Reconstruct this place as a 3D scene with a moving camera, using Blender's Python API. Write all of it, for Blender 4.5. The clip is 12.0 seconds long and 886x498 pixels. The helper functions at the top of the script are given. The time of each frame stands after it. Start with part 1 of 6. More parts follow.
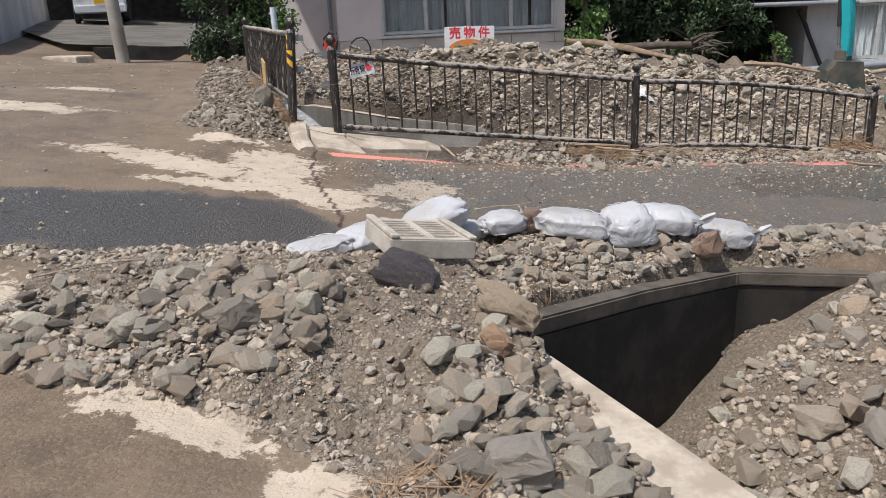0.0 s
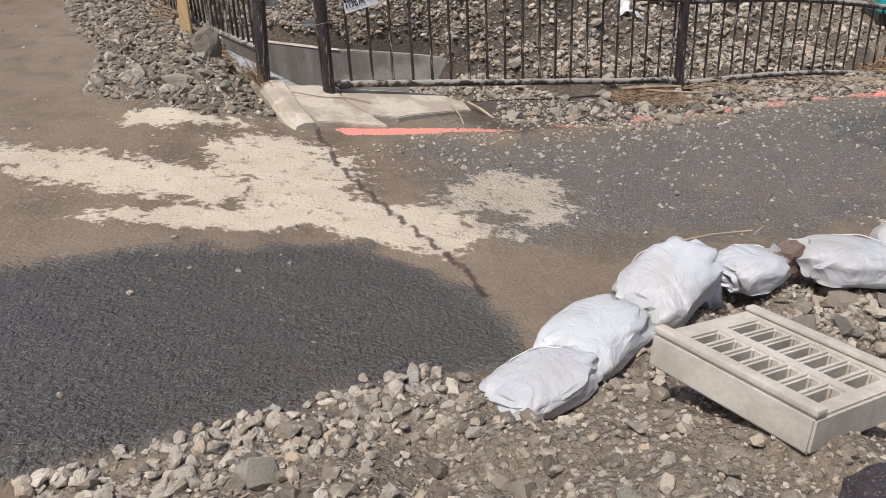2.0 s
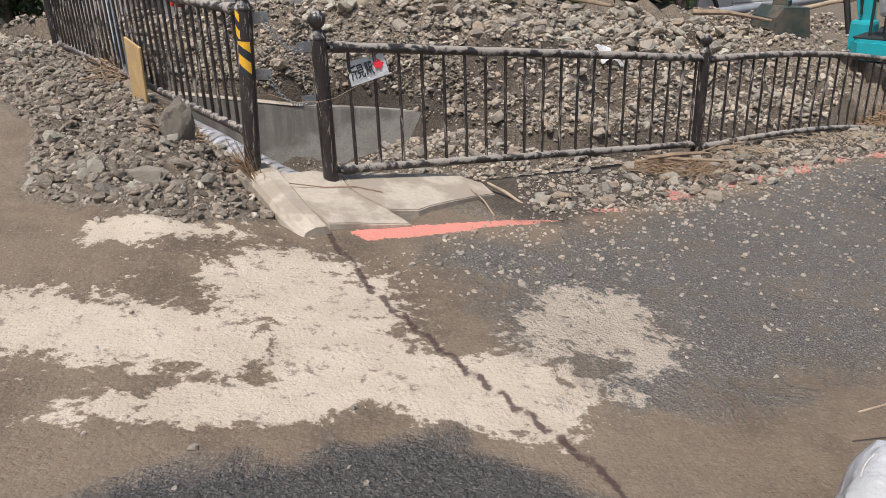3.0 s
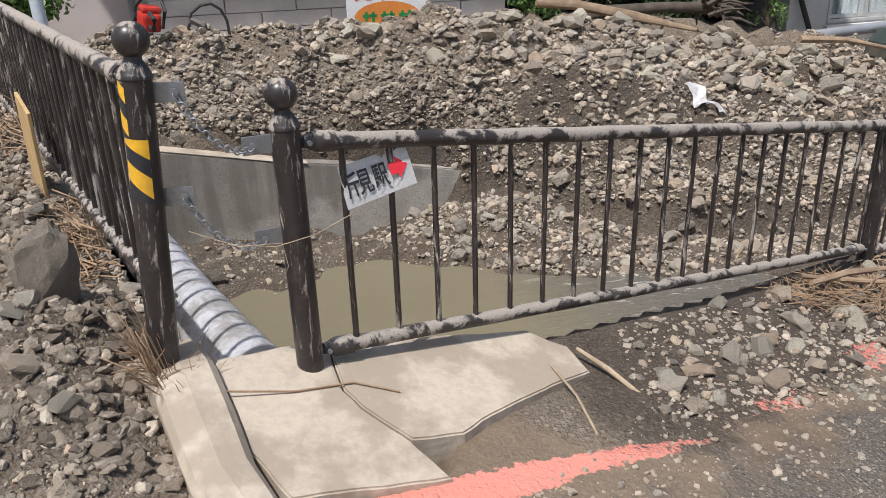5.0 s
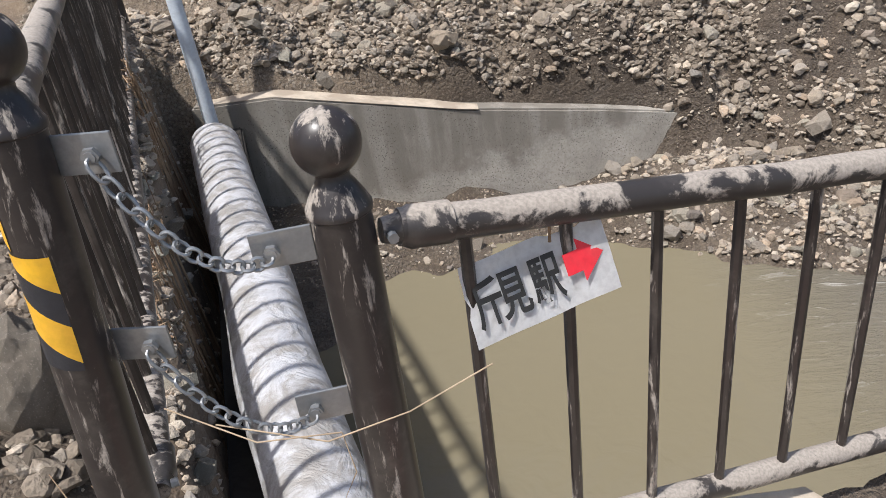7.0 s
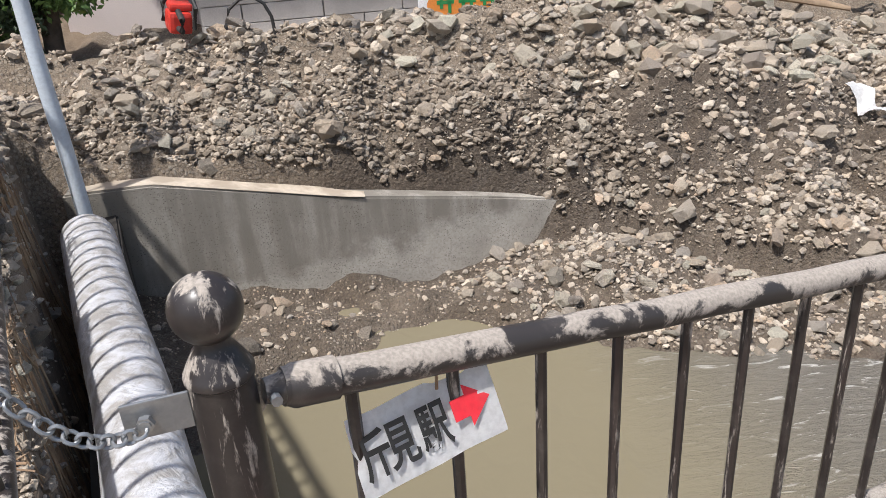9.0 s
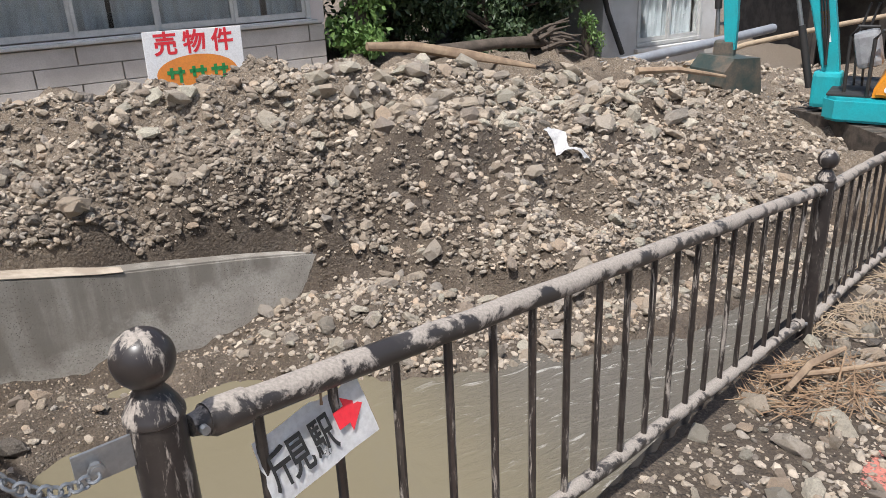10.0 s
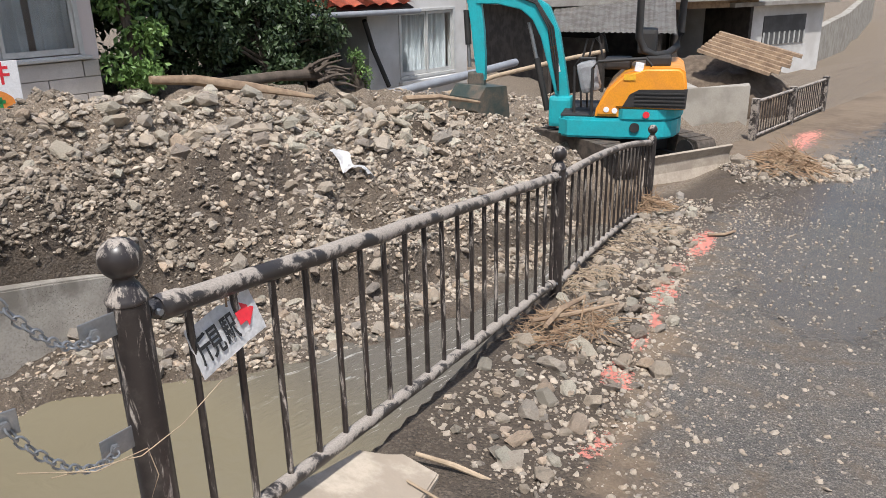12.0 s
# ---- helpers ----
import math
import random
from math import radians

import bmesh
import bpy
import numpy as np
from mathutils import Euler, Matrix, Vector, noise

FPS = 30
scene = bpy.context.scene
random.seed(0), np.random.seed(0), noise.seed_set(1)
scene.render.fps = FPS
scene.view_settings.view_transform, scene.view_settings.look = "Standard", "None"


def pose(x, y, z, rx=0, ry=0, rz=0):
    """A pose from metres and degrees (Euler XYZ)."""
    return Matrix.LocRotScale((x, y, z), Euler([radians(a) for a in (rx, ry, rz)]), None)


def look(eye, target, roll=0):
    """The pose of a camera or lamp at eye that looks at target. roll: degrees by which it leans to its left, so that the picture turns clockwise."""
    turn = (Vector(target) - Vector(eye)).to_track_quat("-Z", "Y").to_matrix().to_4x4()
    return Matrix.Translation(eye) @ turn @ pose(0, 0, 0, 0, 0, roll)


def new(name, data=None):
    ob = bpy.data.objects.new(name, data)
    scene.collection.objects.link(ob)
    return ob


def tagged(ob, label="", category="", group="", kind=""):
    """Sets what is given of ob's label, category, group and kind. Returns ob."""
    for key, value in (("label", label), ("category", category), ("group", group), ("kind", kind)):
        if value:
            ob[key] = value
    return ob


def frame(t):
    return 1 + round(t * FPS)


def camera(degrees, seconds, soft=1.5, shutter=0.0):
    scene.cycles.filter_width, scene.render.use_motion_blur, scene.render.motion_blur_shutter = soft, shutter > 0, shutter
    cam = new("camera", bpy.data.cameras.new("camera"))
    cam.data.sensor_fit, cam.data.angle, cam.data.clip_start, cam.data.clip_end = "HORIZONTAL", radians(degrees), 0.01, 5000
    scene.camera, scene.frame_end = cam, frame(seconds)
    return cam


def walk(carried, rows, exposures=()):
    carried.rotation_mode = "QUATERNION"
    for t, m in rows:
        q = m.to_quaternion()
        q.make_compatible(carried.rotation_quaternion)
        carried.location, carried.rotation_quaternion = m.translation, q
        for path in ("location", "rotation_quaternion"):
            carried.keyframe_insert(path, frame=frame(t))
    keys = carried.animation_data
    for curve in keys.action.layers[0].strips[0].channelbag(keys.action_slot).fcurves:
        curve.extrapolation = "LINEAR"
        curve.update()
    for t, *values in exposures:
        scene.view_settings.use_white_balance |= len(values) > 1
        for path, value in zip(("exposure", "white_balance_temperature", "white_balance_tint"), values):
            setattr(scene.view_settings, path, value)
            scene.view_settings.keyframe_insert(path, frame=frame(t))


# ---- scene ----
cam = camera(60.1, 12.0, 0.75)
METRES, EYE, TILT, LEAN, TURN = 8.6, 1.6, 0.0, 0.0, 0.0
ROWS = [
    (0.0, 0.0, 0.0, 0.0, -0.81, -17.29, 2.61),
    (0.5, -0.0409, 0.0651, 0.0039, -0.22, -19.54, 1.57),
    (1.0, -0.0829, 0.1338, 0.0046, -4.21, -22.56, 2.07),
    (1.5, -0.1229, 0.1965, 0.0089, -10.81, -24.85, 2.38),
    (2.0, -0.1589, 0.2676, 0.0137, -13.27, -25.04, 2.65),
    (2.5, -0.1881, 0.3335, 0.0226, -16.59, -23.67, 2.61),
    (3.0, -0.1989, 0.3997, 0.0296, -19.23, -23.46, 1.81),
    (5.0, -0.1336, 0.6296, 0.0229, -16.68, -22.82, 1.64),
    (5.5, -0.119, 0.6811, 0.0203, -8.97, -23.21, 1.58),
    (6.0, -0.1173, 0.7228, 0.0221, -6.04, -26.13, 3.14),
    (6.5, -0.1024, 0.7627, 0.0139, -3.15, -29.29, 6.74),
    (8.5, -0.0944, 0.7834, 0.0191, -4.54, -29.12, 6.27),
    (9.0, -0.0955, 0.7812, 0.0265, -10.98, -24.97, 3.62),
    (9.5, -0.1154, 0.7744, 0.0325, -22.16, -22.84, 2.21),
    (10.0, -0.1288, 0.7591, 0.0374, -32.01, -21.85, 2.35),
    (10.5, -0.1406, 0.7387, 0.0377, -37.29, -20.66, 1.85),
    (11.0, -0.1535, 0.7255, 0.0386, -39.66, -20.11, 1.63),
    (11.5, -0.1724, 0.7173, 0.0383, -44.38, -19.47, 1.22),
    (12.0, -0.1952, 0.7052, 0.0386, -49.07, -19.58, 1.11),
]
walk(cam, [(t, pose(0, 0, EYE, TILT, LEAN, TURN) @ pose(METRES * x, METRES * y, METRES * z, 90 + pitch, roll, yaw)) for t, x, y, z, yaw, pitch, roll in ROWS],
     [(0.0, -0.12), (3.0, -0.16), (5.0, -0.06), (6.5, 0.12), (8.5, 0.34), (9.5, 0.18), (12.0, 0.13)])

# ---- sky and sun ----
SUN_ELEV, SUN_AZ = 64.0, 232.0      # degrees; azimuth clockwise from +y
world = bpy.data.worlds.new("sky")
scene.world = world
world.use_nodes = True
wn = world.node_tree
sky = wn.nodes.new("ShaderNodeTexSky")
sky.sky_type, sky.sun_disc = "NISHITA", False
sky.sun_elevation, sky.sun_rotation = radians(SUN_ELEV), radians(SUN_AZ)
sky.air_density, sky.dust_density = 1.0, 3.0
wn.links.new(sky.outputs[0], wn.nodes["Background"].inputs[0])
wn.nodes["Background"].inputs[1].default_value = 0.135
sun_data = bpy.data.lights.new("sun", "SUN")
sun_data.energy, sun_data.angle, sun_data.color = 4.4, radians(1.5), (1.0, 0.98, 0.965)
sun = new("sun", sun_data)
sun_dir = Vector((math.sin(radians(SUN_AZ)) * math.cos(radians(SUN_ELEV)), math.cos(radians(SUN_AZ)) * math.cos(radians(SUN_ELEV)), math.sin(radians(SUN_ELEV))))
sun.matrix_world = look(sun_dir * 40, (0, 0, 0))

# ---- materials ----
class Nodes:
    """A short way to write a node material."""
    def __init__(self, name):
        self.m = bpy.data.materials.new(name)
        self.m.use_nodes = True
        self.t = self.m.node_tree
        self.b = self.t.nodes["Principled BSDF"]
        self.co = self.t.nodes.new("ShaderNodeTexCoord").outputs["Object"]

    def node(self, kind, ins=(), **props):
        n = self.t.nodes.new(kind)
        for k, v in props.items():
            setattr(n, k, v)
        for k, v in dict(ins).items():
            if hasattr(v, "is_output"):
                self.t.links.new(v, n.inputs[k])
            else:
                n.inputs[k].default_value = v
        return n

    def noise(self, scale, detail=4.0, rough=0.55, dist=0.0, co=None):
        return self.node("ShaderNodeTexNoise", {"Vector": co or self.co, "Scale": scale, "Detail": detail, "Roughness": rough, "Distortion": dist}).outputs[0]

    def ramp(self, fac, lo, hi, a=0.0, b=1.0):
        return self.node("ShaderNodeMapRange", {0: fac, 1: lo, 2: hi, 3: a, 4: b}, interpolation_type="SMOOTHSTEP").outputs[0]

    def mix(self, fac, a, b, how="MIX"):
        n = self.node("ShaderNodeMix", data_type="RGBA", blend_type=how)
        for k, v in ((0, fac), (6, a), (7, b)):
            if hasattr(v, "is_output"):
                self.t.links.new(v, n.inputs[k])
            else:
                n.inputs[k].default_value = (*v, 1) if isinstance(v, tuple) and len(v) == 3 else v
        return n.outputs[2]

    def math(self, op, a, b=0.0):
        return self.node("ShaderNodeMath", {0: a, 1: b}, operation=op).outputs[0]

    def attr(self, name):
        return self.node("ShaderNodeAttribute", attribute_name=name).outputs["Fac"]

    def rand(self):
        return self.node("ShaderNodeObjectInfo").outputs["Random"]

    def island(self):
        return self.node("ShaderNodeNewGeometry").outputs["Random Per Island"]

    def set(self, color=None, rough=None, metal=None, bump=None, strength=0.3, dist=0.02):
        for k, v in (("Base Color", color), ("Roughness", rough), ("Metallic", metal)):
            if v is None:
                continue
            if hasattr(v, "is_output"):
                self.t.links.new(v, self.b.inputs[k])
            else:
                self.b.inputs[k].default_value = (*v, 1) if isinstance(v, tuple) else v
        if bump is not None:
            n = self.node("ShaderNodeBump", {"Height": bump, "Strength": strength, "Distance": dist})
            self.t.links.new(n.outputs[0], self.b.inputs["Normal"])
        return self.m


def plain(name, a, b, scale=6.0, rough=0.6, metal=0.0, grain=60.0, strength=0.2, dist=0.004, spread=(0.35, 0.65)):
    """Two tones mixed by a coarse noise, with a fine grain in tone and relief."""
    n = Nodes(name)
    big = n.ramp(n.noise(scale, 5, 0.6), *spread)
    fine = n.noise(grain, 4, 0.6)
    col = n.mix(big, a, b)
    col = n.mix(n.ramp(fine, 0.35, 0.7, 0.0, 0.35), col, tuple(c * 0.62 for c in a))
    r = n.ramp(big, 0, 1, max(rough - 0.08, 0.02), min(rough + 0.08, 1))
    return n.set(col, r, metal, fine, strength, dist)


def stone_material(name, by, tones, rough=0.85, dust=0.5):
    """Rock that changes tone from stone to stone, with dusty and darker sides."""
    n = Nodes(name)
    r = n.rand() if by == "object" else n.island()
    ramp = n.node("ShaderNodeValToRGB", {0: r})
    el = ramp.color_ramp.elements
    el[0].position, el[0].color = 0.0, (*tones[0], 1)
    el[1].position, el[1].color = 1.0, (*tones[-1], 1)
    for i, tone in enumerate(tones[1:-1]):
        e = el.new((i + 1) / (len(tones) - 1))
        e.color = (*tone, 1)
    big = n.noise(9, 4, 0.6)
    fine = n.noise(70, 5, 0.65)
    col = n.mix(n.ramp(big, 0.42, 0.66, 0, dust), ramp.outputs[0], (0.36, 0.305, 0.24))
    col = n.mix(n.ramp(fine, 0.5, 0.78, 0, 0.4), col, (0.16, 0.132, 0.104))
    col = n.mix(n.ramp(n.noise(28, 3), 0.55, 0.72, 0, 0.5), col, (0.58, 0.515, 0.43))
    return n.set(col, rough, 0, n.math("ADD", fine, big), 0.8, 0.02)


TONES = [(0.12, 0.105, 0.09), (0.62, 0.55, 0.455), (0.19, 0.17, 0.145), (0.46, 0.395, 0.31), (0.33, 0.31, 0.28), (0.54, 0.46, 0.36), (0.26, 0.22, 0.17), (0.60, 0.54, 0.45), (0.38, 0.325, 0.255), (0.48, 0.375, 0.275), (0.22, 0.20, 0.18), (0.52, 0.465, 0.385)]
TONES = [(r * 1.04, g, b * 0.97) for r, g, b in TONES]
M_STONE = stone_material("rubble stone", "object", [tuple(min(c * 1.12, 0.66) for c in t) for t in TONES])
M_STONES = stone_material("rubble stones", "island", TONES)
M_CLOD = stone_material("brown earth clods", "island", [(0.15, 0.118, 0.088), (0.24, 0.195, 0.148), (0.10, 0.08, 0.06), (0.31, 0.255, 0.195), (0.19, 0.156, 0.12)], 0.95, 0.2)
M_ORANGE = stone_material("rusty sandstone", "object", [(0.55, 0.25, 0.10), (0.50, 0.27, 0.14), (0.47, 0.33, 0.22)], 0.85, 0.15)
M_REDROCK = stone_material("purplish brown rock", "object", [(0.33, 0.20, 0.145), (0.29, 0.19, 0.15), (0.36, 0.23, 0.165)], 0.85, 0.2)
M_TANROCK = stone_material("tan rock", "object", [(0.44, 0.33, 0.22), (0.47, 0.36, 0.25), (0.42, 0.33, 0.24)], 0.85, 0.35)
M_DARKROCK = stone_material("wet dark rock", "object", [(0.055, 0.048, 0.055), (0.075, 0.062, 0.07), (0.06, 0.055, 0.06)], 0.5, 0.08)
M_CONCRETE = plain("weathered concrete", (0.40, 0.37, 0.32), (0.28, 0.255, 0.215), 2.2, 0.85, 0, 55, 0.35, 0.006)
M_PALE = plain("pale muddy concrete", (0.52, 0.445, 0.355), (0.35, 0.29, 0.225), 4.5, 0.9, 0, 34, 0.5, 0.006, (0.4, 0.6))
M_LID = plain("grey cast concrete", (0.52, 0.47, 0.40), (0.37, 0.325, 0.27), 5.0, 0.9, 0, 60, 0.35, 0.004)
# Wet concrete; the shade inside pit and channel is put into this near-black tone.
M_DARKWALL = plain("wet concrete darkened for shade", (0.030, 0.025, 0.020), (0.014, 0.012, 0.011), 3.0, 0.82, 0, 30, 0.4, 0.01)
M_LIP = plain("mottled brown concrete", (0.13, 0.108, 0.085), (0.07, 0.058, 0.046), 4.0, 0.85, 0, 40, 0.4, 0.006)
M_STEEL = plain("galvanised steel", (0.35, 0.36, 0.37), (0.27, 0.28, 0.29), 20, 0.42, 0.7, 120, 0.1, 0.001)
M_PAPER = plain("laminated white paper", (0.88, 0.88, 0.88), (0.84, 0.83, 0.82), 20, 0.35, 0, 80, 0.02, 0.0005)
M_INK = plain("black ink", (0.02, 0.02, 0.02), (0.03, 0.03, 0.03), 20, 0.4)
M_INKRED = plain("red ink", (0.8, 0.03, 0.05), (0.72, 0.05, 0.06), 20, 0.4)
M_YELLOW = plain("yellow tape", (0.85, 0.48, 0.03), (0.78, 0.42, 0.04), 12, 0.45)
M_BLACKTAPE = plain("black tape", (0.02, 0.022, 0.03), (0.035, 0.035, 0.04), 12, 0.45)
M_WOOD = plain("washed driftwood", (0.36, 0.26, 0.17), (0.22, 0.15, 0.10), 7, 0.8, 0, 60, 0.4, 0.006)
M_ROOT = plain("dry roots", (0.27, 0.17, 0.10), (0.38, 0.27, 0.17), 10, 0.9)
M_TWIG = plain("pale dry twigs", (0.45, 0.35, 0.24), (0.33, 0.25, 0.17), 10, 0.9)


def muddy_paint(name, paint, mud, amount, rough=0.35, grain=(34, 34, 5)):
    """Dark paint splashed with dried mud that clings to upper sides."""
    n = Nodes(name)
    up = n.node("ShaderNodeSeparateXYZ", {0: n.node("ShaderNodeNewGeometry").outputs["Normal"]}).outputs[2]
    streak = n.node("ShaderNodeMapping", {0: n.co, 3: grain}).outputs[0]
    blot = n.noise(1.0, 6, 0.7, 0.4, co=streak)
    fine = n.noise(160, 3)
    base = n.math("ADD", n.math("MULTIPLY", up, 0.10), blot)
    mask = n.ramp(base, 0.66 - amount, 0.74 - amount)
    dust = n.ramp(n.noise(14, 5, 0.7), 0.45, 0.85, 0.0, 0.3)
    col = n.mix(dust, paint, tuple(c * 0.55 for c in mud))
    col = n.mix(mask, col, n.mix(n.ramp(fine, 0.3, 0.7), mud, tuple(c * 0.7 for c in mud)))
    return n.set(col, n.ramp(mask, 0, 1, rough, 0.9), 0.0, n.math("ADD", mask, n.math("MULTIPLY", fine, 0.12)), 0.3, 0.002)


MUD = (0.38, 0.335, 0.29)
M_POST = muddy_paint("dark brown painted steel", (0.028, 0.023, 0.022), MUD, 0.10)
M_RAIL = muddy_paint("mud-caked rail paint", (0.035, 0.03, 0.028), MUD, 0.19, 0.4, (9, 9, 9))
M_BAR = muddy_paint("mud-splashed baluster paint", (0.03, 0.024, 0.022), MUD, 0.12)


def channel_material():
    """Pitted concrete, streaky and darker above a slanting line, paler below it."""
    n = Nodes("pitted two-toned channel concrete")
    sep = n.node("ShaderNodeSeparateXYZ", {0: n.co})
    x, z = sep.outputs[0], sep.outputs[2]
    big, fine = n.noise(3.5, 6, 0.65), n.noise(60, 4, 0.65)
    col = n.mix(n.ramp(big, 0.3, 0.7), (0.46, 0.43, 0.38), (0.33, 0.305, 0.265))
    line = n.math("SUBTRACT", z, n.math("MULTIPLY", x, 0.17))
    slant_dark = n.ramp(n.math("ADD", line, n.math("MULTIPLY", n.math("SUBTRACT", n.noise(4.5, 6, 0.7), 0.5), 0.5)), -0.22, -0.08)
    streak = n.ramp(n.noise(1.0, 5, 0.6, 0, n.node("ShaderNodeMapping", {0: n.co, 3: (7, 7, 0.9)}).outputs[0]), 0.3, 0.62)
    col = n.mix(n.math("MULTIPLY", n.math("MULTIPLY", slant_dark, n.ramp(streak, 0, 1, 0.35, 0.75)), n.ramp(x, 0.95, 0.4, 0.25, 1.0)), col, (0.15, 0.133, 0.11))
    pit = n.node("ShaderNodeTexVoronoi", {"Vector": n.co, "Scale": 70.0})
    hole = n.math("MULTIPLY", n.ramp(pit.outputs["Distance"], 0.3, 0.15), n.ramp(n.noise(6, 4), 0.4, 0.6))
    col = n.mix(n.math("MULTIPLY", hole, 0.8), col, (0.09, 0.075, 0.06))
    col = n.mix(n.ramp(fine, 0.4, 0.7, 0, 0.4), col, (0.2, 0.18, 0.15))
    return n.set(col, 0.85, 0, n.math("SUBTRACT", n.math("MULTIPLY", fine, 0.6), hole), 0.6, 0.01)


M_CHANNEL = channel_material()


def ground_material():
    n = Nodes("muddy road and silt")
    big, mid, fine, grit = n.noise(0.7, 5), n.noise(4.5, 6, 0.62), n.noise(38, 5, 0.65), n.noise(140, 3, 0.6)
    edge = n.math("MULTIPLY", n.math("SUBTRACT", n.noise(3.2, 8, 0.68, 0.6), 0.5), 1.5)
    col = n.mix(n.ramp(mid, 0.35, 0.68), (0.175, 0.128, 0.086), (0.115, 0.083, 0.057))
    col = n.mix(n.ramp(big, 0.4, 0.65, 0, 0.6), col, (0.225, 0.17, 0.118))
    soil = n.ramp(n.math("ADD", n.attr("soil"), n.math("MULTIPLY", edge, 0.5)), 0.35, 0.65)
    soilc = n.mix(n.ramp(fine, 0.32, 0.66), (0.24, 0.187, 0.135), (0.10, 0.076, 0.055))
    soilc = n.mix(n.ramp(grit, 0.5, 0.66, 0, 0.75), soilc, (0.43, 0.36, 0.28))
    pebble = n.node("ShaderNodeTexVoronoi", {"Vector": n.co, "Scale": 46.0, "Randomness": 1.0})
    ptone = n.node("ShaderNodeSeparateColor", {0: pebble.outputs["Color"]}).outputs[0]
    pmask = n.math("MULTIPLY", n.ramp(ptone, 0.35, 0.75), n.ramp(pebble.outputs["Distance"], 0.62, 0.35))
    soilc = n.mix(n.math("MULTIPLY", pmask, 0.8), soilc, n.mix(n.node("ShaderNodeSeparateColor", {0: pebble.outputs["Color"]}).outputs[1], (0.42, 0.36, 0.285), (0.20, 0.17, 0.14)))
    damp_shade = n.ramp(n.math("ADD", n.attr("damp_shade"), n.math("MULTIPLY", edge, 0.45)), 0.3, 0.75)
    soilc = n.mix(damp_shade, soilc, (0.085, 0.065, 0.048))
    col = n.mix(soil, col, soilc)
    chip = n.node("ShaderNodeTexVoronoi", {"Vector": n.co, "Scale": 95.0, "Randomness": 1.0})
    speck = n.ramp(n.node("ShaderNodeSeparateColor", {0: chip.outputs["Color"]}).outputs[0], 0.55, 0.95)
    col = n.mix(n.math("MULTIPLY", speck, 0.3), col, (0.27, 0.22, 0.165))
    col = n.mix(n.ramp(grit, 0.5, 0.7, 0, 0.35), col, (0.075, 0.057, 0.042))
    asphalt = n.mix(n.ramp(grit, 0.42, 0.66), (0.09, 0.082, 0.072), (0.26, 0.235, 0.205))
    asphalt = n.mix(n.math("MULTIPLY", n.ramp(chip.outputs["Distance"], 0.55, 0.3), n.math("MULTIPLY", speck, 0.85)), asphalt, (0.40, 0.36, 0.31))
    asphalt = n.mix(n.math("MULTIPLY", n.ramp(ptone, 0.72, 0.9), n.math("MULTIPLY", n.ramp(pebble.outputs["Distance"], 0.5, 0.3), n.ramp(n.noise(3.0, 5, 0.7), 0.46, 0.66))), asphalt, (0.36, 0.315, 0.26))
    asphalt = n.mix(n.ramp(n.noise(2.2, 7, 0.7), 0.52, 0.75, 0, 0.55), asphalt, (0.19, 0.155, 0.12))
    wetness = n.ramp(n.math("ADD", n.attr("wet"), n.math("MULTIPLY", edge, 0.7)), 0.35, 0.7)
    asphalt = n.mix(n.math("MULTIPLY", wetness, 0.85), asphalt, n.mix(0.42, (0.0, 0.0, 0.004), asphalt))
    tar = n.ramp(n.math("ADD", n.attr("tar"), n.math("MULTIPLY", edge, 0.8)), 0.3, 0.7)
    col = n.mix(tar, col, asphalt)
    broken = n.math("MULTIPLY", n.math("SUBTRACT", n.noise(17, 6, 0.7), 0.5), 1.1)
    pale = n.ramp(n.math("ADD", n.attr("pale"), n.math("ADD", edge, broken)), 0.46, 0.58, 0, 0.93)
    palec = n.mix(n.ramp(mid, 0.3, 0.7), (0.56, 0.47, 0.37), (0.47, 0.39, 0.30))
    palec = n.mix(n.ramp(grit, 0.5, 0.7, 0, 0.3), palec, (0.28, 0.225, 0.17))
    palec = n.mix(n.math("MULTIPLY", n.ramp(n.noise(11, 7, 0.75), 0.56, 0.64), 0.75), palec, (0.15, 0.12, 0.095))
    col = n.mix(pale, col, palec)
    red = n.ramp(n.math("ADD", n.attr("red"), n.math("MULTIPLY", n.math("SUBTRACT", n.noise(26, 6, 0.7), 0.5), 1.5)), 0.5, 0.62, 0, 0.9)
    col = n.mix(red, col, (0.74, 0.27, 0.21))
    crack = n.ramp(n.math("ADD", n.attr("crack"), n.math("MULTIPLY", n.math("SUBTRACT", n.noise(24, 4), 0.5), 0.9)), 0.58, 0.85)
    rough = n.ramp(wetness, 0, 1, 0.92, 0.33)
    rough = n.math("ADD", rough, n.math("MULTIPLY", n.ramp(grit, 0.4, 0.7), 0.12))
    height = n.math("ADD", n.math("ADD", n.math("MULTIPLY", fine, 0.8), n.math("MULTIPLY", grit, 0.45)), n.math("MULTIPLY", n.math("ADD", pmask, n.math("MULTIPLY", n.math("SUBTRACT", 1.0, chip.outputs["Distance"]), 0.5)), 0.35))
    height = n.math("MULTIPLY", height, n.ramp(n.math("ADD", soil, tar), 0, 1, 0.22, 1.0))
    pud = n.ramp(n.math("ADD", n.attr("puddle"), n.math("MULTIPLY", edge, 0.7)), 0.42, 0.62)
    height = n.math("MULTIPLY", height, n.ramp(pud, 0, 1, 1.0, 0.12))
    rough = n.math("MULTIPLY", rough, n.ramp(pud, 0, 1, 1.0, 0.16))
    col = n.mix(n.math("MULTIPLY", pud, 0.7), col, (0.085, 0.07, 0.056))
    col = n.mix(n.math("MULTIPLY", crack, 0.85), col, (0.05, 0.026, 0.022))
    return n.set(col, rough, 0, height, 0.8, 0.035)


M_GROUND = ground_material()


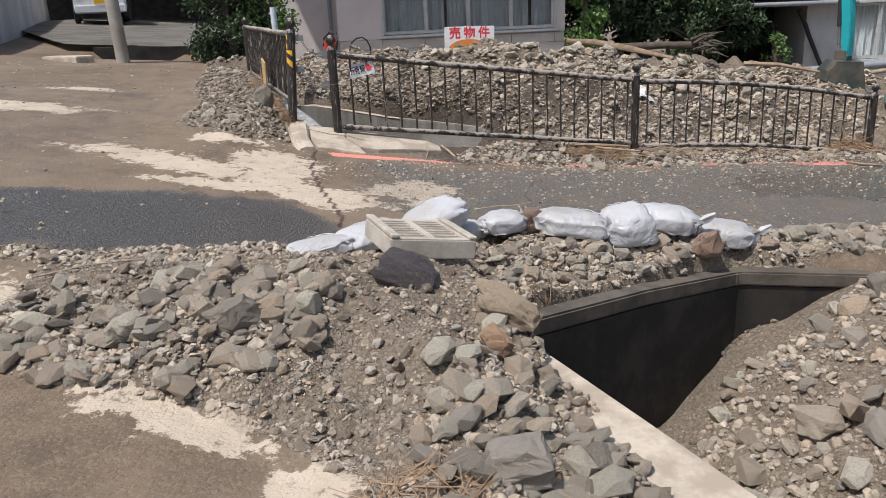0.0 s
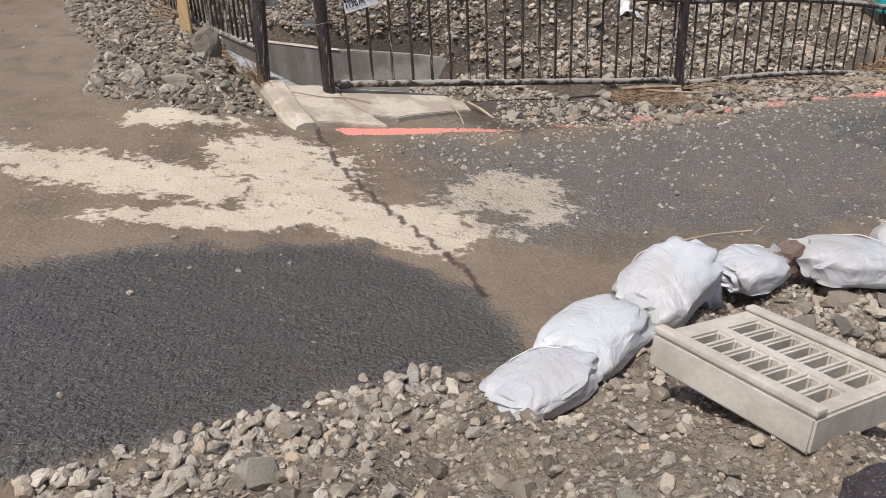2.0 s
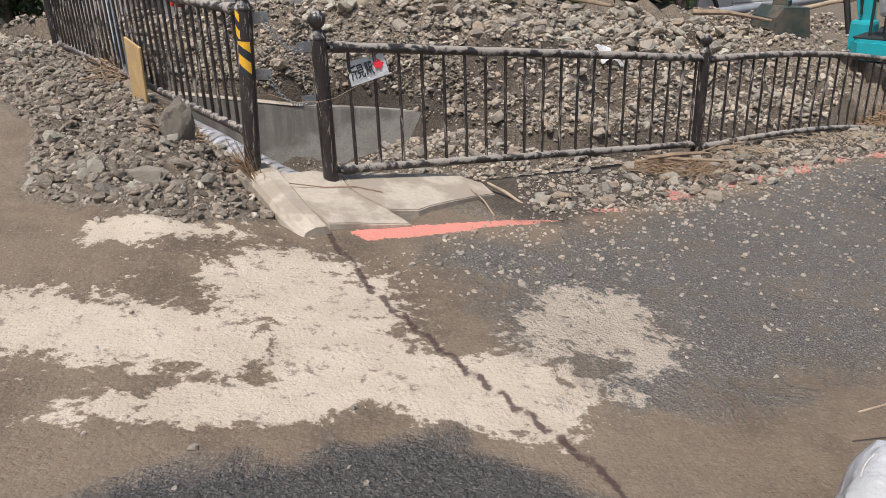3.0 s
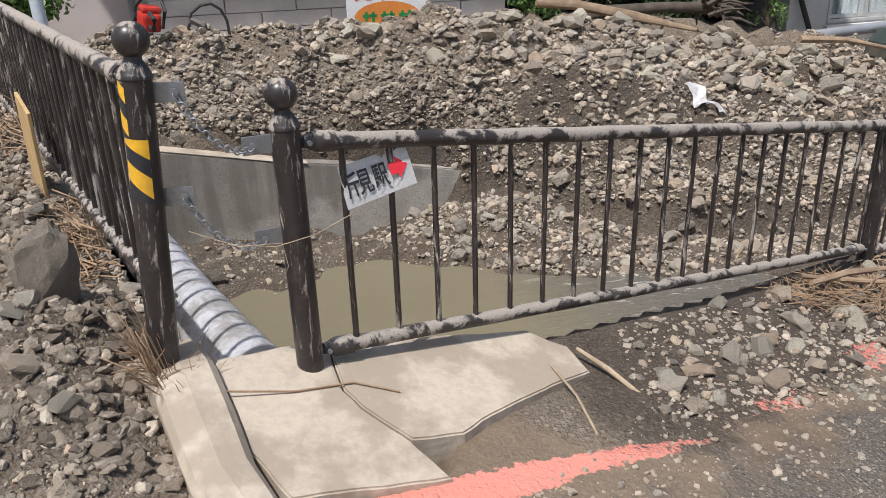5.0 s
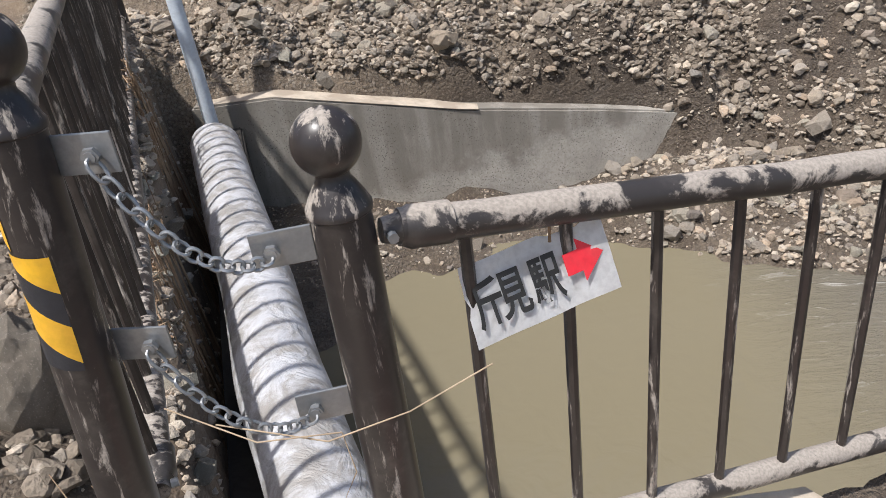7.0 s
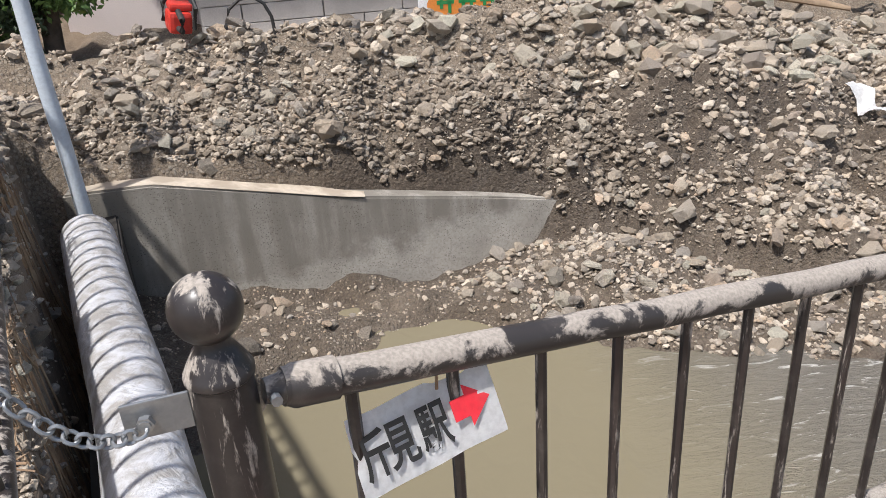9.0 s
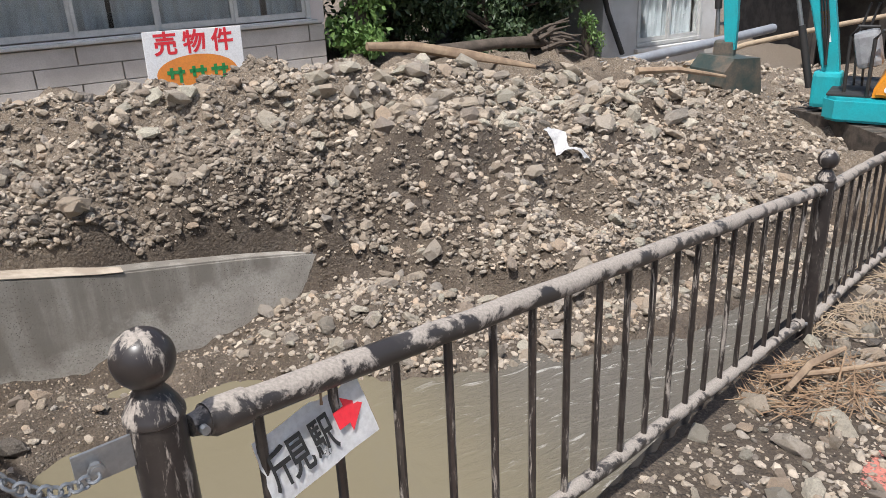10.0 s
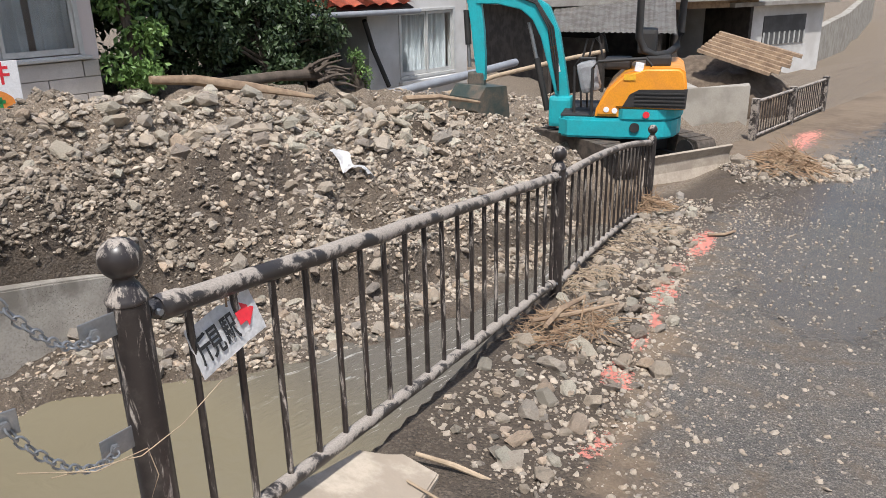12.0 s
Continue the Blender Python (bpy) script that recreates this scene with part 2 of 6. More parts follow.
def water_material():
    n = Nodes("murky brown water")
    swell = n.noise(7, 3, 0.5, 0.6)
    fast = n.ramp(n.node("ShaderNodeSeparateXYZ", {0: n.co}).outputs[0], 0.3, 1.7)
    rip = n.node("ShaderNodeMapping", {0: n.co, 3: (5, 22, 1), 2: (0, 0, 0.3)}).outputs[0]
    ripple = n.noise(1.0, 6, 0.65, 1.2, co=rip)
    h = n.math("ADD", n.math("MULTIPLY", swell, 0.25), n.math("MULTIPLY", n.math("MULTIPLY", ripple, fast), 4.0))
    foam = n.math("MULTIPLY", n.ramp(ripple, 0.57, 0.7), fast)
    col = n.mix(fast, (0.19, 0.165, 0.11), (0.16, 0.147, 0.125))
    col = n.mix(n.math("MULTIPLY", foam, 0.75), col, (0.6, 0.58, 0.54))
    n.b.inputs["IOR"].default_value = 1.33
    return n.set(col, n.ramp(foam, 0, 1, 0.07, 0.5), 0, h, 0.5, 0.05)


M_WATER = water_material()


# ---- making meshes ----
def part(name, bm, material, parent=None, label="", smooth=False):
    """Links a bmesh as one mesh object, under a thing or a part."""
    me = bpy.data.meshes.new(name)
    if smooth:
        for f in bm.faces:
            f.smooth = True
    bm.to_mesh(me)
    bm.free()
    for m in (material if isinstance(material, (list, tuple)) else [material]):
        me.materials.append(m)
    if smooth:
        me.set_sharp_from_angle(angle=radians(40))
    ob = new(name, me)
    ob.parent = parent
    if label:
        ob["label"] = label
    return ob


def thing(name, label, category, group="", kind="", at=None):
    ob = tagged(new(name), label, category, group, kind)
    ob.empty_display_size = 0.1
    if at is not None:
        ob.matrix_world = at
    return ob


def box(bm, lo, hi, m=None, bevel=0.0):
    c = [(a + b) / 2 for a, b in zip(lo, hi)]
    s = [abs(b - a) for a, b in zip(lo, hi)]
    made = bmesh.ops.create_cube(bm, size=1, matrix=(m or Matrix()) @ Matrix.Translation(c) @ Matrix.Diagonal((*s, 1)))
    if bevel:
        edges = {e for v in made["verts"] for e in v.link_edges}
        bmesh.ops.bevel(bm, geom=list(edges), offset=bevel, segments=2, affect="EDGES", profile=0.6)
    return bm


def new_box(lo, hi, bevel=0.0, m=None):
    return box(bmesh.new(), lo, hi, m, bevel)


def lathe(bm, profile, m=None, seg=20):
    """Turns a list of (radius, height) about z."""
    m = m or Matrix()
    rings = []
    for r, z in profile:
        rings.append([bm.verts.new(m @ Vector((r * math.cos(2 * math.pi * k / seg), r * math.sin(2 * math.pi * k / seg), z))) for k in range(seg)])
    for a, b in zip(rings, rings[1:]):
        for k in range(seg):
            bm.faces.new((a[k], a[(k + 1) % seg], b[(k + 1) % seg], b[k]))
    bm.faces.new(rings[0][::-1])
    bm.faces.new(rings[-1])
    return bm


def tube(bm, pts, radius, seg=10, wobble=0.0, flat=1.0):
    """A round bar along points; radius may be a list."""
    pts = [Vector(p) for p in pts]
    rad = radius if isinstance(radius, (list, tuple)) else [radius] * len(pts)
    rings, up = [], Vector((0, 0, 1))
    for i, p in enumerate(pts):
        d = (pts[min(i + 1, len(pts) - 1)] - pts[max(i - 1, 0)]).normalized()
        side = d.cross(up if abs(d.z) < 0.95 else Vector((1, 0, 0))).normalized()
        top = side.cross(d)
        ring = []
        for k in range(seg):
            a = 2 * math.pi * k / seg
            r = rad[i] * (1 + wobble * noise.noise(p * 9 + Vector((math.cos(a), math.sin(a), 0)) * 2))
            ring.append(bm.verts.new(p + side * r * math.cos(a) + top * r * flat * math.sin(a)))
        rings.append(ring)
    for a, b in zip(rings, rings[1:]):
        for k in range(seg):
            bm.faces.new((a[k], a[(k + 1) % seg], b[(k + 1) % seg], b[k]))
    bm.faces.new(rings[0][::-1])
    bm.faces.new(rings[-1])
    return bm


def new_tube(pts, radius, seg=10, wobble=0.0, flat=1.0):
    return tube(bmesh.new(), pts, radius, seg, wobble, flat)


def prism(bm, outline, z0, z1, m=None):
    """Extrudes an outline of (x, y) from z0 to z1."""
    m = m or Matrix()
    lo = [bm.verts.new(m @ Vector((x, y, z0))) for x, y in outline]
    hi = [bm.verts.new(m @ Vector((x, y, z1))) for x, y in outline]
    n = len(outline)
    bm.faces.new(lo[::-1])
    bm.faces.new(hi)
    for k in range(n):
        bm.faces.new((lo[k], lo[(k + 1) % n], hi[(k + 1) % n], hi[k]))
    bmesh.ops.recalc_face_normals(bm, faces=bm.faces[:])
    return bm


# ---- the lie of the land ----
def step(a, b, x):
    t = np.clip((x - a) / (b - a), 0, 1)
    return t * t * (3 - 2 * t)


def hill(x, y, cx, cy, sx, sy, turn=0.0):
    c, s = math.cos(radians(turn)), math.sin(radians(turn))
    u, v = (x - cx) * c + (y - cy) * s, -(x - cx) * s + (y - cy) * c
    return np.exp(-0.5 * ((u / sx) ** 2 + (v / sy) ** 2))


def inside(poly, x, y):
    """How far inside a polygon (negative outside), for arrays."""
    x, y = np.asarray(x, float), np.asarray(y, float)
    d, odd = np.full(x.shape, 1e9), np.zeros(x.shape, bool)
    for (ax, ay), (bx, by) in zip(poly, poly[1:] + poly[:1]):
        ex, ey = bx - ax, by - ay
        t = np.clip(((x - ax) * ex + (y - ay) * ey) / (ex * ex + ey * ey), 0, 1)
        d = np.minimum(d, np.hypot(x - ax - t * ex, y - ay - t * ey))
        with np.errstate(divide="ignore", invalid="ignore"):
            odd ^= ((ay > y) != (by > y)) & (x < ex * (y - ay) / (ey if ey else 1e-9) + ax)
    return np.where(odd, d, -d)


POST_A, POST_B, POST_C, POST_D = (-1.36, 7.565), (-0.981, 7.595), (2.20, 8.525), (5.39, 9.47)
PIT = [(0.43, 3.15), (0.44, 3.58), (1.19, 4.16), (1.94, 4.72), (2.75, 4.60), (4.2, 4.35), (4.2, 1.0), (1.53, 1.0)]
CHANNEL = [(-1.30, 7.70), (-0.9, 7.74), (-0.3, 7.90), (2.1, 8.68), (4.2, 9.28), (5.9, 9.9), (6.3, 11.2), (4.0, 11.6), (0.9, 11.5), (-2.45, 11.3)]
HEAP = [(-1.95, 3.15), (-1.67, 2.67), (-1.2, 2.6), (-0.88, 2.48), (-0.58, 2.31), (-0.3, 2.1), (-0.1, 1.4), (0.75, 1.2), (0.8, 2.2), (0.42, 2.9), (0.42, 3.6), (0.9, 4.0), (1.8, 4.6), (2.8, 4.8), (4.4, 4.95), (4.6, 5.7), (2.6, 5.45), (0.9, 5.1), (0.0, 4.75), (-0.85, 4.25), (-1.6, 4.05), (-2.1, 3.95)]
SIDE_HEAP = [(-1.45, 7.6), (-1.25, 7.15), (-1.8, 7.0), (-2.5, 7.4), (-2.6, 8.6), (-3.0, 9.8), (-3.6, 12.6), (-3.2, 12.9), (-2.3, 10.3)]


APRON = [(-1.5, 7.7), (-1.42, 7.25), (-1.12, 7.04), (-0.66, 7.10), (-0.56, 7.28), (-0.36, 7.41), (0.04, 7.61), (0.0, 7.84), (-0.5, 7.82)]


def road_z(x, y):
    z = 0.029 - 0.15 * np.clip(x, -4, 1.5) - 0.08 * np.clip(x + 4, -8, 0) + 0.0295 * np.clip(y, -20, 9) + 0.012 * np.clip(y - 9, 0, 30)
    return z - 0.10 * np.clip(x - 1.5, 0, 5.5) - 0.03 * np.clip(x - 7, 0, 40)


def crest(x):
    return np.interp(x, [-6, -3, -1.7, 0.6, 1.4, 2.3, 3.3, 4.5, 6, 8, 12], [1.0, 0.94, 0.92, 1.03, 0.95, 0.83, 0.58, 0.40, 0.2, 0.1, -0.1])


def bank_foot(x):
    return np.interp(x, [-3, 0.5, 1.2, 2.2, 4, 6], [11.34, 11.34, 11.1, 10.3, 10.3, 10.4])


def shore(x):
    return np.interp(x, [-1.6, -1.0, -0.15, 0.5, 1.0, 1.5, 2.8, 4, 5.5], [9.8, 10.4, 10.85, 10.4, 10.1, 9.85, 9.7, 9.95, 10.3])


def wall_top(x):
    return np.interp(x, [-2.2, -1.8, -0.68, 0.9], [0.36, 0.36, 0.14, -0.12])


def lumps(x, y, size, seed=0.0):
    flat = [noise.noise((a / size + seed, b / size, seed)) for a, b in zip(np.ravel(x), np.ravel(y))]
    return np.reshape(flat, np.shape(x))


def ground_z(x, y, rough=True):
    x, y = np.asarray(x, float), np.asarray(y, float)
    z = road_z(x, y)
    # heap thrown up round the pit, and the ridge along the sandbags
    h = 0.27 * hill(x, y, -0.25, 3.35, 0.5, 0.42) + 0.13 * hill(x, y, -1.15, 3.2, 0.5, 0.38) + 0.17 * hill(x, y, 0.15, 2.2, 0.32, 0.7)
    h = h + 0.13 * hill(x, y, 1.4, 4.62, 1.2, 0.3, 12) + 0.14 * hill(x, y, 3.6, 5.1, 1.0, 0.35)
    h = h + 0.16 * hill(x, y, -1.95, 7.7, 0.28, 0.45) + 0.16 * hill(x, y, -2.35, 9.6, 0.5, 1.6, 15)
    # mud and brash dropped beyond the end of the fence
    h = h + 0.28 * hill(x, y, 7.6, 9.0, 0.5, 0.5)
    z = z + h
    # far bank, spoil mound and the yards behind it
    foot = bank_foot(x)
    zfoot = np.where(x < 0.94, wall_top(x), -0.32 - 0.05 * np.clip(x - 1, 0, 5))
    top = crest(x)
    u = np.clip((y - foot) / (12.15 - foot), 0, 1)
    rise = np.where(x < 1.2, u ** 0.8, u ** 0.9)
    back = np.interp(x, [-6, -2, 2.5, 5, 8, 14], [0.72, 0.68, 0.68, 0.45, 0.0, -0.5])
    bank = zfoot + (top - zfoot) * rise
    bank = np.where(y > 12.3, top + (back - top) * step(12.3, 13.6, y), bank)
    north = step(0, 0.12, y - foot) * np.interp(x, [-2.6, -2.2], [0, 1])
    north = np.where(y > 12.3, np.maximum(north, np.interp(x, [-4.2, -3], [0, 1])), north)
    wide = np.interp(x, [6.0, 9], [1, 0])
    z = z + (bank - z) * north * np.maximum(wide, step(12.5, 14, y) * np.interp(x, [9, 12], [1, 0]))
    # the stream bed
    out = y - shore(x)
    bed = -0.55 - 0.05 * np.clip(x - 0.8, 0, 6) + np.where(out > 0, 0.12, 0.5) * np.clip(out, -0.5, 2)
    bed = bed + 0.18 * hill(x, y, 0.9, 10.8, 0.5, 0.4)
    chan = step(-0.08, -0.01, inside(CHANNEL, x, y)) * (1 - step(0.0, 0.1, y - foot))
    z = z + (np.minimum(bed, z) - z) * chan
    # the pit and the rubble in it
    floor = -0.95 + 0.80 * np.clip((x - 1.32) / 1.5, 0, 1) + 0.12 * hill(x, y, 2.6, 4.1, 0.5, 0.4)
    z = z + (floor - z) * step(-0.11, -0.05, inside(PIT, x, y))
    z = z - 0.16 * step(0.0, 0.1, inside(APRON, x, y)) * step(-0.02, 0.06, -inside(CHANNEL, x, y))
    # culvert mouth upstream
    z = z - 1.1 * step(0, 0.15, inside([(-5.9, 13.4), (-4.0, 14.0), (-3.9, 15.2), (-6.2, 14.6)], x, y))
    if rough:
        loose = np.clip(np.maximum(np.maximum(inside(HEAP, x, y), inside(SIDE_HEAP, x, y)) * 4 + 0.5, np.maximum(np.maximum(north, chan), step(0.05, 0.3, inside(PIT, x, y)))), 0, 1)
        z = z + loose * ((0.09 + 0.16 * north) * lumps(x, y, 0.42, 3.1) + (0.05 + 0.06 * north) * lumps(x, y, 0.17, 7.7) + (0.02 + 0.03 * north) * lumps(x, y, 0.07, 1.3))
        z = z + (1 - loose) * 0.012 * lumps(x, y, 0.5, 5.0)
    return z


def spaced(lo, hi, fine, far):
    a = list(np.arange(lo, hi + 1e-6, fine))
    left, d = [lo], fine
    while left[-1] > -far:
        d *= 1.28
        left.append(left[-1] - d)
    right, d = [hi], fine
    while right[-1] < far:
        d *= 1.28
        right.append(right[-1] + d)
    return np.array(left[:0:-1] + a + right[1:])


def near_line(x, y, pts):
    d = np.full(np.shape(x), 1e9)
    for (ax, ay), (bx, by) in zip(pts, pts[1:]):
        ex, ey = bx - ax, by - ay
        t = np.clip(((x - ax) * ex + (y - ay) * ey) / (ex * ex + ey * ey), 0, 1)
        d = np.minimum(d, np.hypot(x - ax - t * ex, y - ay - t * ey))
    return d


def build_ground():
    xs, ys = spaced(-3.6, 6.6, 0.045, 900), spaced(1.2, 12.9, 0.045, 900)
    X, Y = np.meshgrid(xs, ys)
    Z = ground_z(X, Y)
    co = np.stack([X, Y, Z], -1).reshape(-1, 3)
    nx, ny = len(xs), len(ys)
    i = np.arange(nx * ny).reshape(ny, nx)
    quads = np.stack([i[:-1, :-1], i[:-1, 1:], i[1:, 1:], i[1:, :-1]], -1).reshape(-1, 4)
    me = bpy.data.meshes.new("ground")
    me.from_pydata(co.tolist(), [], quads.tolist())
    me.shade_smooth()
    x, y = X.ravel(), Y.ravel()
    foot = bank_foot(x)
    north = step(-0.2, 0.1, y - foot) * np.interp(x, [-3.4, -2.4], [0, 1])
    chan = step(-0.1, 0.1, inside(CHANNEL, x, y))
    soil = np.clip(np.maximum.reduce([step(-0.15, 0.15, inside(HEAP, x, y)), step(-0.25, 0.2, inside(SIDE_HEAP, x, y)), north, chan, step(-0.1, 0.1, inside(PIT, x, y)), step(0.9, 0.2, near_line(x, y, [(0.1, 7.7), (2.29, 8.5), (5.45, 9.3), (8, 9.2)]))]), 0, 1)
    # Damp mud, plus painted shade of the bank overhang and the railing-pipe gap.
    damp_shade = np.clip(0.55 * hill(x, y, 0.9, 11.7, 1.0, 0.16) + 0.5 * hill(x, y, 0.4, 11.45, 1.6, 0.14) + 0.7 * hill(x, y, 4.2, 11.9, 0.7, 0.4) + 0.6 * chan + 0.5 * hill(x, y, -1.7, 3.7, 0.5, 0.25) + 0.75 * step(0.9, 0.3, near_line(x, y, [(0.4, 7.6), (2.29, 8.2), (5.45, 9.1), (8, 9.0)])) + 0.7 * step(0.35, 0.1, near_line(x, y, [(-1.5, 8.0), (-2.4, 11.0)])) + 0.9 * hill(x, y, 5.2, 12.6, 1.0, 0.5) + 0.55 * step(-0.2, 0.2, inside(SIDE_HEAP, x, y)), 0, 1)
    wetpoly = inside([(-3.2, 5.0), (-2.0, 5.3), (-1.06, 5.35), (-0.62, 4.8), (-0.66, 4.4), (-0.9, 4.2), (-1.7, 4.05), (-3.2, 3.9)], x, y)
    tarpoly = inside([(-0.7, 5.1), (-1.0, 6.95), (0.4, 7.3), (2.2, 8.05), (5.4, 9.0), (9, 9.0), (20, 9.6), (20, 5), (6, 2), (4.5, 5.4), (1, 5.2)], x, y)
    tar = np.maximum(step(-0.3, 0.35, wetpoly), 0.62 * step(-0.3, 0.5, tarpoly))
    wet = np.maximum.reduce([step(-0.3, 0.35, wetpoly), 0.38 * step(0.0, 0.5, tarpoly), 0.5 * step(-9, -3, -np.abs(x + 5)) * step(3, 5, y) * step(12, 9, y) * step(-1.5, -3, x), 0.9 * hill(x, y, 10, 8.2, 4, 1.2), chan * 0.6])
    pales = [((-2.15, 6.15), 0.75, 0.2, -16), ((-1.35, 6.2), 0.35, 0.45, 0), ((-1.75, 5.6), 0.35, 0.09, -5), ((-1.05, 5.6), 0.2, 0.2, 0), ((-0.75, 5.5), 0.3, 0.2, 0), ((-0.2, 5.95), 0.3, 0.28, 20), ((-1.9, 6.95), 0.3, 0.1, 0), ((-0.98, 2.42), 0.36, 0.09, -20), ((-0.47, 2.08), 0.12, 0.08, 0), ((-4.4, 7.9), 0.7, 0.25, 0), ((-3.6, 5.5), 0.12, 0.3, 0), ((-4.2, 9.3), 0.3, 0.12, 0), ((-2.1, 3.3), 0.1, 0.2, 0)]
    pale = np.zeros_like(x)
    for (cx, cy), sx, sy, turn in pales:
        pale = np.maximum(pale, 0.84 * hill(x, y, cx, cy, sx, sy, turn) ** 0.7)
    pale = pale * (1 - step(-0.1, 0.1, wetpoly))
    crack = 1 - step(0.01, 0.05, near_line(x, y, [(-1.13, 7.03), (-1.07, 6.35), (-0.98, 6.01), (-0.9, 5.71), (-0.82, 5.5), (-0.7, 5.15), (-0.66, 4.85)]))
    red = np.maximum.reduce([step(-0.02, 0.04, inside([(-1.02, 7.04), (-0.985, 6.89), (-0.74, 6.92), (-0.25, 7.06), (0.30, 7.17), (0.31, 7.20), (-0.05, 7.20), (-0.54, 7.15)], x, y)), 0.85 * hill(x, y, 1.42, 7.66, 0.17, 0.08, 25), 0.8 * hill(x, y, 1.95, 7.80, 0.16, 0.05, 20), 0.78 * hill(x, y, 2.3, 7.88, 0.14, 0.06, 20), 0.85 * hill(x, y, 2.85, 8.08, 0.3, 0.08, 15), 0.72 * hill(x, y, 3.5, 8.27, 0.15, 0.06, 15), 0.95 * hill(x, y, 4.35, 8.45, 0.45, 0.085, 15), 0.6 * hill(x, y, 0.7, 7.35, 0.2, 0.07, 10), 0.8 * hill(x, y, 11.0, 9.6, 0.9, 0.2, 10)])
    puddle = np.clip(1.0 * hill(x, y, 9.0, 7.9, 4.0, 0.75, 6) + 0.6 * hill(x, y, 4.4, 7.5, 1.2, 0.35, 15) + 0.7 * hill(x, y, 5.6, 8.2, 0.7, 0.35, 20) + 0.55 * hill(x, y, -5.2, 7.0, 1.6, 1.2) + 0.5 * hill(x, y, -2.9, 4.6, 0.5, 0.3), 0, 1)
    for name, v in (("puddle", puddle), ("red", red), ("soil", soil), ("damp_shade", damp_shade), ("tar", tar), ("wet", wet), ("pale", pale), ("crack", crack)):
        me.attributes.new(name, "FLOAT", "POINT").data.foreach_set("value", v.astype(np.float32))
    me.materials.append(M_GROUND)
    return tagged(new("ground", me), "muddy flood-covered road, banks and stream bed", "ground", kind="structure")


ground = build_ground()

# water in the stream: a level pool that runs off down the channel
def build_water():
    bm = bmesh.new()
    xs, ys = np.linspace(-2.6, 7.0, 60), np.linspace(7.62, 11.6, 24)
    v = [[bm.verts.new((x, y, -0.55 - 0.055 * max(0, x - 0.8) + 0.01 * noise.noise((x * 2, y * 2, 0)))) for x in xs] for y in ys]
    for a, b in zip(v, v[1:]):
        for k in range(len(xs) - 1):
            bm.faces.new((a[k], a[k + 1], b[k + 1], b[k]))
    return tagged(part("water", bm, M_WATER, smooth=True), "murky brown stream water in the concrete channel", "water", kind="structure")


build_water()

def wall_between(name, pts, tops, bottom, thick, material, label, category="wall", bevel=0.012, drop=0.0):
    """A wall along a line, with its own top height at each point; thickness to the left of the line."""
    bm = bmesh.new()
    n = len(pts)
    off = []
    for i in range(n):
        a, b = Vector(pts[max(i - 1, 0)]), Vector(pts[min(i + 1, n - 1)])
        d = (b - a).normalized()
        off.append(Vector(pts[i]) + Vector((-d.y, d.x)) * thick)
    cols = []
    for p, q, z in zip(pts, off, tops):
        low = z - drop if drop else bottom
        cols.append([bm.verts.new((p[0], p[1], low)), bm.verts.new((p[0], p[1], z)), bm.verts.new((q[0], q[1], z)), bm.verts.new((q[0], q[1], low))])
    for a, b in zip(cols, cols[1:]):
        for k in range(4):
            bm.faces.new((a[k], b[k], b[(k + 1) % 4], a[(k + 1) % 4]))
    bm.faces.new(cols[0])
    bm.faces.new(cols[-1][::-1])
    bmesh.ops.recalc_face_normals(bm, faces=bm.faces[:])
    edges = [e for e in bm.edges if all(v.co.z > bottom + 0.01 for v in e.verts)]
    bmesh.ops.bevel(bm, geom=edges, offset=bevel, segments=2, affect="EDGES")
    return tagged(part(name, bm, material), label, category, kind="structure")

# walls of the channel, the pit and the bridge end
wall_between("wall_north", [(-2.3, 11.25), (-1.8, 11.25), (-0.68, 11.27), (0.2, 11.3), (1.05, 11.33)], [0.37, 0.37, 0.14, 0.01, -0.14], -1.1, 0.25, M_CHANNEL, "grey weathered concrete channel wall under the spoil mound")
wall_between("wall_west", [(-2.02, 11.24), (-1.20, 7.72)], [0.22, 0.24], -1.1, -0.2, M_DARKWALL, "concrete side wall of the stream channel, shade in its colour")
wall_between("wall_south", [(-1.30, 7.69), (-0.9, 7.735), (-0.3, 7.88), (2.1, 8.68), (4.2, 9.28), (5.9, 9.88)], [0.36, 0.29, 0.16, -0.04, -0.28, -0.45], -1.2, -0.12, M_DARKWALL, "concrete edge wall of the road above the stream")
PIT_WALL = [(0.44, 3.56), (1.19, 4.14), (1.92, 4.70), (1.97, 4.705), (2.75, 4.59), (4.2, 4.34)]
PIT_TOP = [0.10, 0.01, -0.115, -0.115, -0.135, -0.17]
wall_between("wall_pit_far", PIT_WALL, [z - 0.09 for z in PIT_TOP], -1.2, 0.12, M_DARKWALL, "wet concrete wall of the open culvert pit, shade in its colour")
wall_between("wall_pit_lip", [(x - 0.012, y - 0.012) for x, y in PIT_WALL], PIT_TOP, -0.3, 0.13, M_LIP, "brown concrete lip along the pit", drop=0.095)
wall_between("wall_pit_near", [(0.36, 3.28), (0.43, 3.12), (1.02, 1.97), (1.53, 0.98)], [0.15, 0.14, 0.08, 0.03], -1.2, -0.26, M_PALE, "pale concrete wall top at the edge of the pit")


